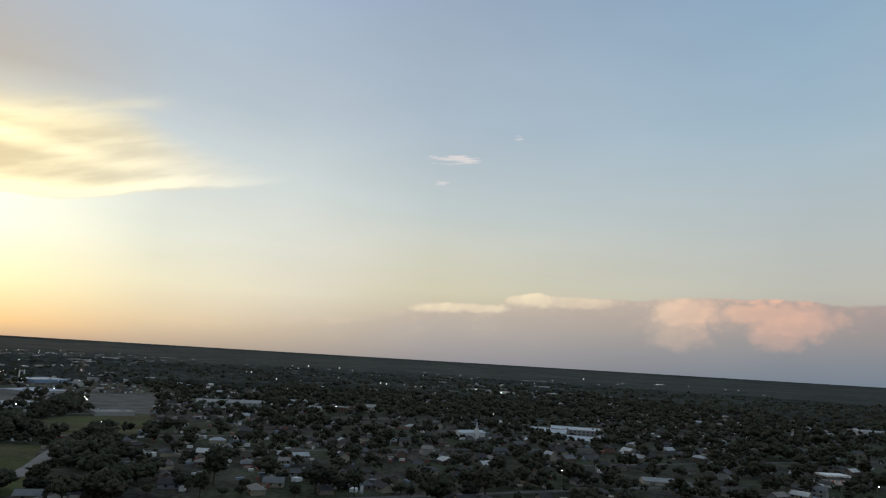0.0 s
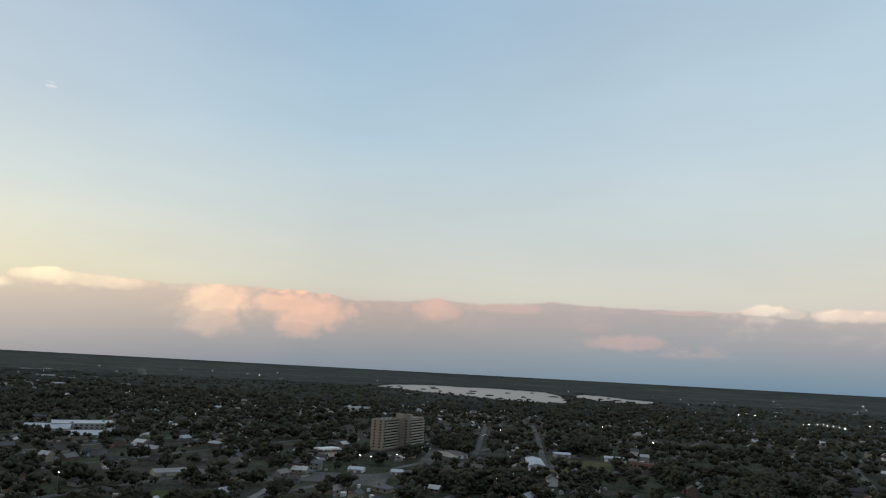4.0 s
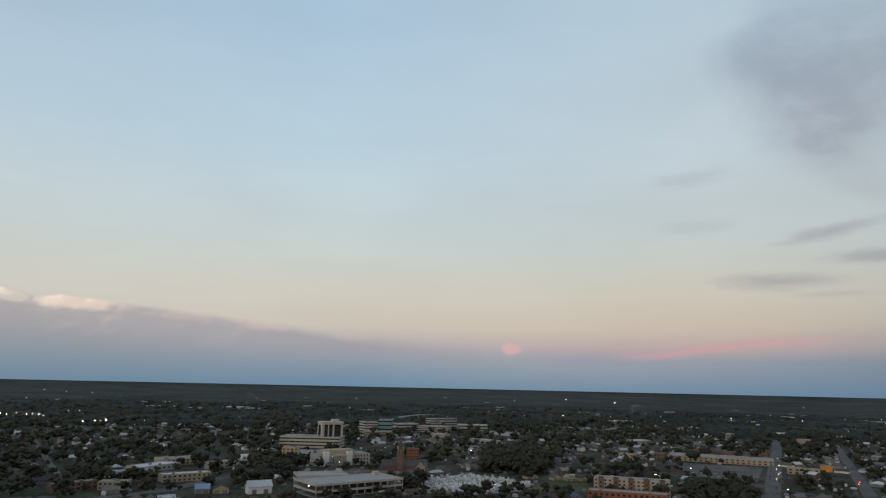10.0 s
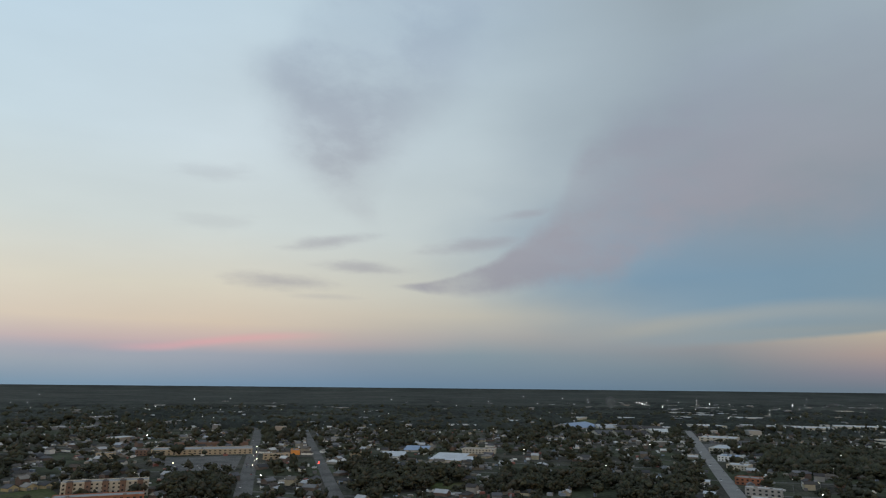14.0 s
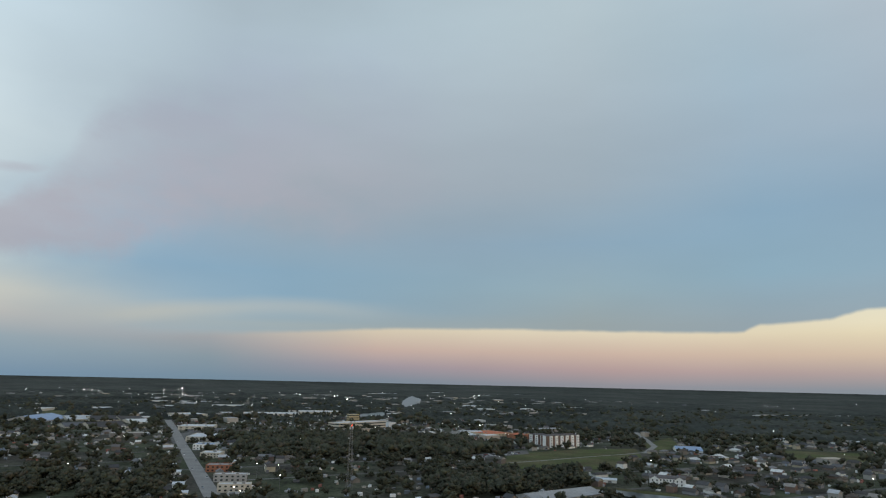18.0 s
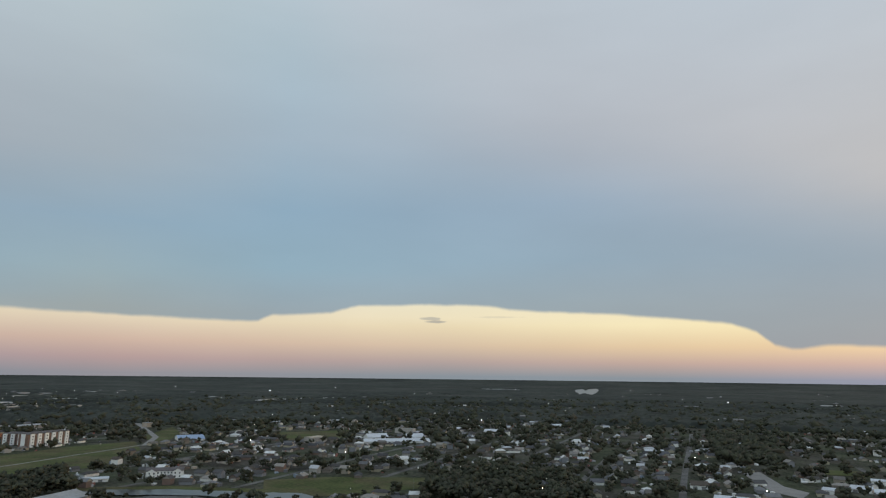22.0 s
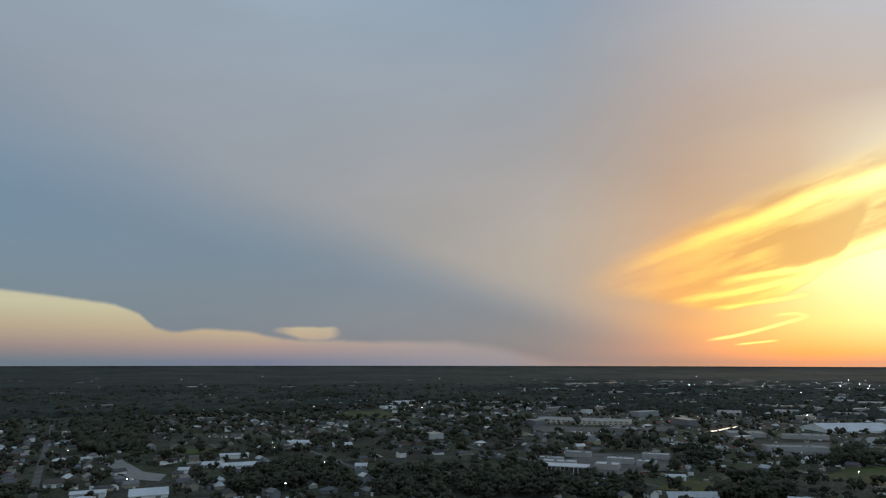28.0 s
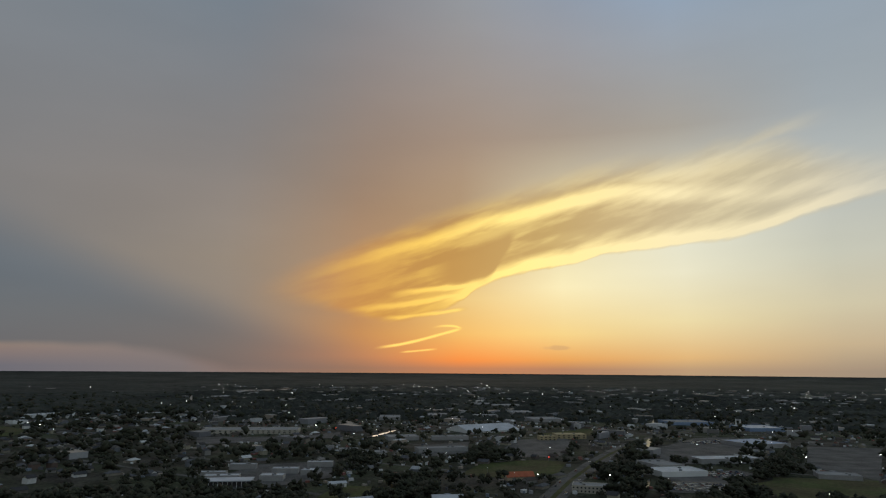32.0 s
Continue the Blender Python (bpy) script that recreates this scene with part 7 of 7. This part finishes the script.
GROVES.append([(493, -299), (595, -373), (544, -405), (456, -344)])
GROVES.append([(830, -319), (1011, -395), (922, -370), (793, -319)])
GROVES.append([(538, -558), (430, -581), (402, -582), (359, -520), (396, -426)])
GROVES.append([(340, -544), (373, -619), (289, -662), (221, -641), (307, -491)])
GROVES.append([(-457, -458), (-543, -475), (-568, -389), (-532, -334), (-447, -286), (-392, -392)])
GROVES.append([(-1190, -491), (-1149, -366), (-821, -257), (-832, -337)])
GROVES.append([(-559, -111), (-656, -114), (-684, -61), (-641, -17), (-585, -21)])
GROVES.append([(-482, 249), (-560, 297), (-587, 385), (-498, 335), (-471, 296)])
GROVES.append([(-618, 453), (-699, 522), (-707, 601), (-620, 532)])
GROVES.append([(-693, 342), (-771, 386), (-764, 417), (-667, 362)])
GROVES.append([(-553, -2), (-652, 29), (-606, 97), (-561, 231), (-494, 212)])
GROVES.append([(-400, 444), (-443, 497), (-441, 530), (-383, 471)])
GROVES.append([(-404, 666), (-475, 867), (-452, 863), (-382, 702), (-384, 652)])
GROVES.append([(-560, 656), (-635, 753), (-627, 767), (-519, 632)])
GROVES.append([(-667, 510), (-716, 557), (-697, 612), (-637, 558)])
GROVES.append([(-480, 510), (-513, 562), (-485, 585), (-452, 544)])

# ---- houses and trees of the suburbs ----
def house_kinds():
    kinds = []
    for w, d, h, style, rise in ((12, 7.5, 2.8, "gable", 2.2), (13, 8, 2.8, "hip", 2.2), (9, 7.5, 5.4, "gable", 2.3), (15, 7.5, 2.7, "hip", 1.9), (12, 8.5, 2.8, "cross", 2.4), (8, 6.5, 2.7, "gable", 1.9)):
        home = thing("house", "small suburban house with pitched shingle roof among trees", "house", group="houses of the suburb")
        wall = Shape().box(0, 0, 0, w, d, h)
        roof = Shape()
        if style == "hip":
            roof.hip(0, 0, h + 0.2, w, d, rise)
        else:
            roof.gable(0, 0, h, w, d, rise)
            wall.gable_ends(0, 0, h, w, d, rise)
        if style == "cross":
            wall.box(w * 0.22, -d / 2 - 2, 0, 6, 4.2, h)
            k = Shape().gable(0, 0, h, 5 + d / 2, 6, 2.0)
            roof.add([(w * 0.22 - q[1], q[0] - d / 2 - 1.6 + d / 8, q[2]) for q in k.v], k.f)
        part("wall", wall, "wall", home)
        part("roof", roof, "roof", home)
        part("door", Shape().box(-w * 0.1, -d / 2 - 0.05, 0, 1.0, 0.12, 2.1), "brown", home)
        pane = Shape().box(0, 0, 0, 1.5, 0.12, 1.3).mesh("window", "glass")
        for px in (-w * 0.34, w * 0.12):
            for level in range(2 if h > 5 else 1):
                for side in (-1, 1):
                    o = part("window", pane, "glass", home)
                    o.location = (px, side * (d / 2 + 0.05), 1.0 + 2.8 * level)
        if style != "cross" and w > 12:
            part("chimney", Shape().box(w * 0.2, d * 0.2, h, 0.8, 0.8, rise + 0.8), "brick", home)
        kinds.append((home, w, d, h, rise, style))
    return kinds




OCTA = (np.array([(1, 0, 0), (-1, 0, 0), (0, 1, 0), (0, -1, 0), (0, 0, 1), (0, 0, -1)], float),
        np.array([(0, 2, 4), (2, 1, 4), (1, 3, 4), (3, 0, 4), (2, 0, 5), (1, 2, 5), (3, 1, 5), (0, 3, 5)]))


def clumps(centres, sizes, rng, jitter=0.3, flat_top=0.8):
    """Many small ragged clumps of leaf as one array of faces."""
    v, f = OCTA
    spin = rng.uniform(0, 2 * np.pi, len(centres))
    cs, sn = np.cos(spin)[:, None], np.sin(spin)[:, None]
    tilt = v[None, :, :] + 0.35 * v[None][..., [2, 0, 1]] * np.array([1, -1, 1])
    v = np.stack([tilt[..., 0] * cs - tilt[..., 1] * sn, tilt[..., 0] * sn + tilt[..., 1] * cs, np.broadcast_to(tilt[..., 2], (len(centres), 6))], -1)
    n = len(centres)
    wob = 1 + rng.uniform(-jitter, jitter, (n, 6, 1))
    scale = sizes[:, None, None] * np.array([1, 1, flat_top])
    verts = centres[:, None, :] + v * wob * scale
    faces = f[None] + (np.arange(n) * 6)[:, None, None]
    return verts.reshape(-1, 3), faces.reshape(-1, 3)


def tree_kinds():
    rng = np.random.default_rng(5)
    kinds = []
    for i, (height, radius, n) in enumerate(((13, 7.5, 190), (10, 6, 150), (15, 6, 170), (8, 4.5, 110), (12, 8.5, 210))):
        t = thing("tree", "broad dark green tree with an uneven crown", "tree", group="trees of the suburb")
        trunk = Shape().tube(0, 0, 0, 0.42, 0.25, height * 0.45, 8)
        for k in range(4):
            a = k * 1.6 + i
            x, y = math.cos(a), math.sin(a)
            z0, z1 = height * 0.3, height * 0.62
            trunk.add([(0.16, 0, z0), (-0.1, 0.14, z0), (-0.1, -0.14, z0), (x * radius * 0.5, y * radius * 0.5, z1)], [(0, 1, 3), (1, 2, 3), (2, 0, 3)])
        part("trunk", trunk, "bark", t)
        u = rng.normal(size=(n, 3))
        u /= np.linalg.norm(u, axis=1)[:, None]
        rad = rng.uniform(0.45, 1.0, n) * (1 + 0.25 * np.sin(3 * np.arctan2(u[:, 1], u[:, 0]) + i))
        c = u * rad[:, None] * np.array([radius, radius, height * 0.34]) * 0.82
        c[:, 2] += height * 0.64
        v, f = clumps(c, rng.uniform(0.7, 1.9, n) * radius / 7, rng, 0.5, 0.8)
        part("crown", quick_mesh("crown", v, f, "leaf", soft=True), "leaf", t)
        kinds.append(t)
    return kinds


def works_zone(x, y):
    """How far a point lies in the open commercial land to the northwest and the south."""
    a, d = np.degrees(np.arctan2(x, y)) % 360, np.hypot(x, y)
    soft = lambda v, lo, hi, w: np.clip((v - lo) / w, 0, 1) * np.clip((hi - v) / w, 0, 1)
    east = 0.55 * soft((a + 180) % 360, 160, 196, 6) * soft(d, 1450, 3400, 250)
    south = 0.4 * soft(a, 95, 150, 8) * soft(d, 1000, 3000, 250)
    return np.maximum(np.maximum(soft(a, 280, 342, 8) * soft(d, 700, 4200, 250), soft(a, 150, 202, 10) * soft(d, 1250, 4200, 250)), np.maximum(east, south))


def suburb():
    rng = np.random.default_rng(11)
    homes, trees = house_kinds(), tree_kinds()
    # candidate plots on a loose street grid whose direction drifts
    step_x, step_y = 25.0, 23.0
    gx, gy = np.meshgrid(np.arange(-2600, 2600, step_x), np.arange(-2600, 2600, step_y))
    gx, gy = gx.ravel(), gy.ravel()
    gx = gx + rng.uniform(-9, 9, len(gx))
    gy = gy + rng.uniform(-6, 6, len(gy)) + 9 * np.sin(gx / 310)
    turn = np.radians(24)
    px, py = gx * np.cos(turn) - gy * np.sin(turn), gx * np.sin(turn) + gy * np.cos(turn)
    d = np.hypot(px, py)
    patchy = np.sin(px / 230 + 1.3) * np.sin(py / 270 + 0.4) + 0.6 * np.sin(px / 97 - py / 130)
    want = np.where(d < 1300, 0.44, np.where(d < 1900, 0.3, 0.1)) + 0.24 * patchy
    plot_way = np.degrees(np.arctan2(px, py)) % 360
    want = want + np.where((plot_way > 205) & (plot_way < 290) & (d < 1900), 0.08, 0.0)
    want = want * (1 - 0.75 * works_zone(px, py))
    ok = (d > 385) & (d < 2500) & (np.round((gy - 9 * np.sin(gx / 310)) / step_y) % 4 != 0) & (rng.uniform(0, 1, len(px)) < want)
    ok &= ~inside(px, py)
    px, py, d = px[ok], py[ok], d[ok]
    order = np.argsort(d)
    px, py, d = px[order], py[order], d[order]
    angle = 24 + 90 * rng.integers(0, 2, len(px)) + rng.normal(0, 9, len(px)) + 14 * np.sin(px / 400) * np.sin(py / 330)
    kind = rng.integers(0, len(homes), len(px))
    near = 300
    for i in range(near):
        home = homes[kind[i]][0]
        copy_thing(home, pose(px[i], py[i], 0, 0, 0, angle[i] + 180 * (i % 2)))
    for home, *_ in homes:
        for o in (home, *home.children_recursive):
            bpy.data.objects.remove(o)
    far = Shape()
    for x, y, a, k in zip(px[near:], py[near:], angle[near:], kind[near:]):
        _, w, dd, h, rise, style = homes[k]
        one = Shape().box(0, 0, 0, w, dd, h, 0)
        (one.hip if style == "hip" else one.gable)(0, 0, h, w, dd, rise, mat=1)
        if style != "hip":
            one.gable_ends(0, 0, h, w, dd, rise, 0)
        c, s = math.cos(radians(a)), math.sin(radians(a))
        far.v_count = len(far.v)
        far.f += [tuple(q + far.v_count for q in face) for face in one.f]
        far.m += one.m
        lx, ly, lz, k = on_land(x, y)
        far.v += [(lx + k * (vx * c - vy * s), ly + k * (vx * s + vy * c), lz + k * vz) for vx, vy, vz in one.v]
    tagged(new("house_rows", far.mesh("house_rows", "walls", "roofs")), "rows of small far houses with pitched roofs", "houses", kind="stuff")

    streets = []
    for k in range(-24, 25):
        for sx in np.arange(-2500, 2500, 50.0):
            ends = []
            for e in (sx, sx + 50):
                for side in (-3.2, 3.2):
                    yy = k * 4 * step_y + 9 * math.sin(e / 310) + side
                    ends.append((e * math.cos(turn) - yy * math.sin(turn), e * math.sin(turn) + yy * math.cos(turn)))
            mx, my = ends[0]
            if 380 < math.hypot(mx, my) < 2000 and math.sin(sx / 190 + k * 2.1) > -0.55:
                streets.append(ends)
    pts = np.array(streets)
    hit = inside(pts[:, 0, 0], pts[:, 0, 1])
    pts = pts[~hit].reshape(-1, 2)
    dd = np.hypot(pts[:, 0], pts[:, 1])
    lr, lz = squeeze(dd)
    v = np.stack([pts[:, 0] * lr / dd, pts[:, 1] * lr / dd, lz + 0.03], -1)
    f = np.arange(len(v)).reshape(-1, 4)[:, [0, 2, 3, 1]]
    tagged(new("side_streets", quick_mesh("side_streets", v, f, "asphalt")), "narrow grey asphalt side streets between the plots", "road", kind="structure")

    # sheds, vehicles and patios round the houses
    m = 8000
    pick = rng.integers(0, len(px), m)
    qa, qd = rng.uniform(0, 2 * np.pi, m), rng.uniform(8, 14, m)
    cx, cy = px[pick] + qd * np.cos(qa), py[pick] + qd * np.sin(qa)
    # more of them in the trading estates
    qa, qd = np.radians(np.append(rng.uniform(284, 350, 2200), rng.uniform(95, 200, 2200))), rng.uniform(430, 1800, 4400)
    cx, cy = np.append(cx, qd * np.sin(qa)), np.append(cy, qd * np.cos(qa))
    keep = ~inside(cx, cy)
    yards = Shape()
    for x, y in zip(cx[keep], cy[keep]):
        lx, ly, lz, k = on_land(x, y)
        w = rng.uniform(1.8, 5.5) * k
        yards.box(lx, ly, lz, w, w * rng.uniform(0.4, 0.9), rng.uniform(1.2, 2.8) * k, 0, rng.uniform(0, 90))
    tagged(new("yard_sheds", yards.mesh("yard_sheds", "clutter")), "small sheds, vehicles and patios scattered among the houses", "sheds", kind="stuff")

    # far low works buildings with pale flat roofs
    m = 4400
    r = np.sqrt(rng.uniform(900**2, 3900**2, m))
    a = rng.uniform(0, 2 * np.pi, m)
    cx, cy = r * np.sin(a), r * np.cos(a)
    keep = (rng.uniform(0, 1, m) < 0.46 * works_zone(cx, cy) + 0.04) & ~inside(cx, cy)
    works = Shape()
    for x, y in zip(cx[keep], cy[keep]):
        lx, ly, lz, k = on_land(x, y)
        w, dd2, h = rng.choice([12, 18, 26, 40, 60]) * rng.uniform(0.8, 1.2) * k, rng.uniform(10, 30) * k, rng.uniform(5, 9.5) * k
        t = 24 + 90 * rng.integers(0, 2) + rng.normal(0, 8)
        works.box(lx, ly, lz, w, dd2, h, 0, t).box(lx, ly, lz + h, w * 0.98, dd2 * 0.96, 0.3 * k, 0, t)
    tagged(new("works_buildings", works.mesh("works_buildings", "works")), "far low works buildings with pale flat roofs", "buildings", kind="stuff")

    # far street lights
    m = 4200
    r = rng.uniform(450, 4800, m)
    a = rng.uniform(0, 2 * np.pi, m)
    cx, cy = r * np.sin(a), r * np.cos(a)
    keep = (rng.uniform(0, 1, m) < 0.75 * works_zone(cx, cy) + 0.13) & ~inside(cx, cy)
    lights = Shape()
    for x, y in zip(cx[keep], cy[keep]):
        lx, ly, lz, k = on_land(x, y)
        s0 = rng.choice([0.18, 0.23, 0.3, 0.42]) * max(1, math.hypot(x, y) / 1900)
        lights.tube(lx, ly, lz, 0.1, 0.08, 13 * k, 4, 0).tube(lx, ly, lz + 13 * k, s0, s0 * 0.7, s0, 6, 1)
    tagged(new("far_street_lights", lights.mesh("far_street_lights", "steel", "lamp")), "glowing far street lights on thin poles", "lamps", kind="stuff")

    # trees: a scatter everywhere, thinner on the plots
    n = 112000
    r = np.sqrt(rng.uniform(380**2, 2900**2, n))
    a = rng.uniform(0, 2 * np.pi, n)
    tx, ty = r * np.sin(a), r * np.cos(a)
    dens = 0.72 + 0.3 * np.sin(tx / 140 + 2) * np.sin(ty / 170) + 0.3 * np.sin(tx / 53 + ty / 71)
    bearing = np.degrees(np.arctan2(tx, ty)) % 360
    leafy = (bearing > 345) | (bearing < 75)
    dens = dens * np.where(leafy, 1.3, np.where((bearing > 85) & (bearing < 290), 0.78, 1.0)) * (1 - 0.62 * works_zone(tx, ty))
    # side streets run between the rows of plots; few trees stand on them
    ux, uy = tx * np.cos(turn) + ty * np.sin(turn), -tx * np.sin(turn) + ty * np.cos(turn)
    off = (uy - 9 * np.sin(ux / 310) + 4 * step_y * 50 + 2 * step_y) % (4 * step_y) - 2 * step_y
    dens = np.where(np.abs(off) < 5.5, dens * 0.3, dens)
    dens = dens * np.interp(r, [1500, 2000, 2900], [1.0, 0.62, 0.15])
    for grove in GROVES:
        p = np.array(grove, float)
        m = int(np.prod(np.ptp(p, axis=0)) / 38)
        m = min(m, 6000)
        qx, qy = rng.uniform(p[:, 0].min(), p[:, 0].max(), m), rng.uniform(p[:, 1].min(), p[:, 1].max(), m)
        odd = np.zeros(m, bool)
        for (ax, ay), (bx, by) in zip(p, np.roll(p, -1, 0)):
            odd ^= ((ay > qy) != (by > qy)) & (qx < (bx - ax) * (qy - ay) / (by - ay + 1e-9) + ax)
        tx, ty, dens = np.append(tx, qx[odd]), np.append(ty, qy[odd]), np.append(dens, np.ones(odd.sum()))
    r = np.hypot(tx, ty)
    keep = (rng.uniform(0, 1, len(tx)) < dens) & ~inside(tx, ty) & (r > 375) & (r < 2900)
    tx, ty, r = tx[keep], ty[keep], r[keep]
    # keep trees off the houses
    cell = {}
    for x, y in zip(px, py):
        cell.setdefault((int(x // 30), int(y // 30)), []).append((x, y))
    free = []
    for i, (x, y) in enumerate(zip(tx, ty)):
        c0, c1 = int(x // 30), int(y // 30)
        free.append(all((x - hx) ** 2 + (y - hy) ** 2 > 36 for u in (-1, 0, 1) for w in (-1, 0, 1) for hx, hy in cell.get((c0 + u, c1 + w), ())))
    free = np.array(free)
    tx, ty, r = tx[free], ty[free], r[free]
    order = np.argsort(r)
    tx, ty, r = tx[order], ty[order], r[order]
    near = 300
    size = rng.choice([0.4, 0.5, 0.65, 0.8, 1.0, 1.25], len(tx)) * rng.uniform(0.85, 1.15, len(tx))
    for i in range(near):
        t = copy_thing(trees[i % len(trees)], pose(tx[i], ty[i], 0, 0, 0, rng.uniform(0, 360)))
        t.scale = (size[i], size[i], size[i] * rng.uniform(0.85, 1.1))
    for t in trees:
        for o in (t, *t.children_recursive):
            bpy.data.objects.remove(o)
    for name, lo, hi, count, big in (("tree_belt", 0, 850, 20, 2.2), ("tree_belt_far", 850, 1500, 5, 4.0), ("tree_belt_far", 1500, 3000, 3, 5.4)):
        pick = np.where((np.arange(len(tx)) >= near) & (r >= lo) & (r < hi))[0]
        m = len(pick)
        if not m:
            continue
        u = rng.normal(size=(m, count, 3))
        u /= np.linalg.norm(u, axis=2)[..., None]
        c = u * np.array([5.2, 5.2, 3.4]) * rng.uniform(0.4, 1, (m, count, 1)) * size[pick][:, None, None]
        lr, lz = squeeze(r[pick])
        k = lr / r[pick]
        c *= k[:, None, None]
        c[..., 0] += (k * tx[pick])[:, None]
        c[..., 1] += (k * ty[pick])[:, None]
        c[..., 2] += (lz + 6.6 * k * size[pick])[:, None]
        s = rng.uniform(0.7, 1.3, (m, count)) * big * 0.85 * (k * size[pick])[:, None]
        v, f = clumps(c.reshape(-1, 3), s.reshape(-1), rng, 0.6, 0.8)
        tagged(new(name, quick_mesh(name, v, f, "leaves", soft=True)), "belt of dark green trees between the houses", "trees", kind="stuff")


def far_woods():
    """The closed canopy beyond the suburbs, broken by clearings."""
    rng = np.random.default_rng(3)
    d = np.concatenate([np.linspace(1450, 3000, 100), np.geomspace(3015, 21000, 100)])
    cols = 1500
    a = np.radians(np.arange(cols) * 360 / cols)
    r, z = squeeze(d)
    dx, dy = d[:, None] * np.sin(a), d[:, None] * np.cos(a)
    high = 7.5 + (rng.uniform(-3, 3, dx.shape) + 1.5 * np.sin(dx / 90) * np.sin(dy / 70)) * np.interp(d, [1500, 2500, 4500, 9000], [1.2, 1.0, 0.5, 0.1])[:, None]
    thin = np.sin(dx / 310 + 0.5) * np.sin(dy / 260 + 1.1) + 0.5 * np.sin(dx / 120 + dy / 150) + rng.normal(0, 0.35, dx.shape)
    bare = thin > np.interp(d, [1500, 1900, 2600, 4000], [0.3, 0.7, 1.3, 2.2])[:, None]
    bare |= rng.uniform(0, 1, dx.shape) < 0.35 * works_zone(dx, dy)
    bare |= inside(dx.ravel(), dy.ravel()).reshape(dx.shape)
    bare[0], bare[-1] = True, False
    k = (r / d)[:, None]
    zs = z[:, None] + np.where(bare, -3.0, high * np.maximum(k, 0.25))
    xs, ys = r[:, None] * np.sin(a), r[:, None] * np.cos(a)
    tagged(new("far_woods", grid_mesh("far_woods", xs, ys, zs, True, "woods")), "closed dark green canopy of far woods", "woods", kind="stuff")


suburb()
far_woods()
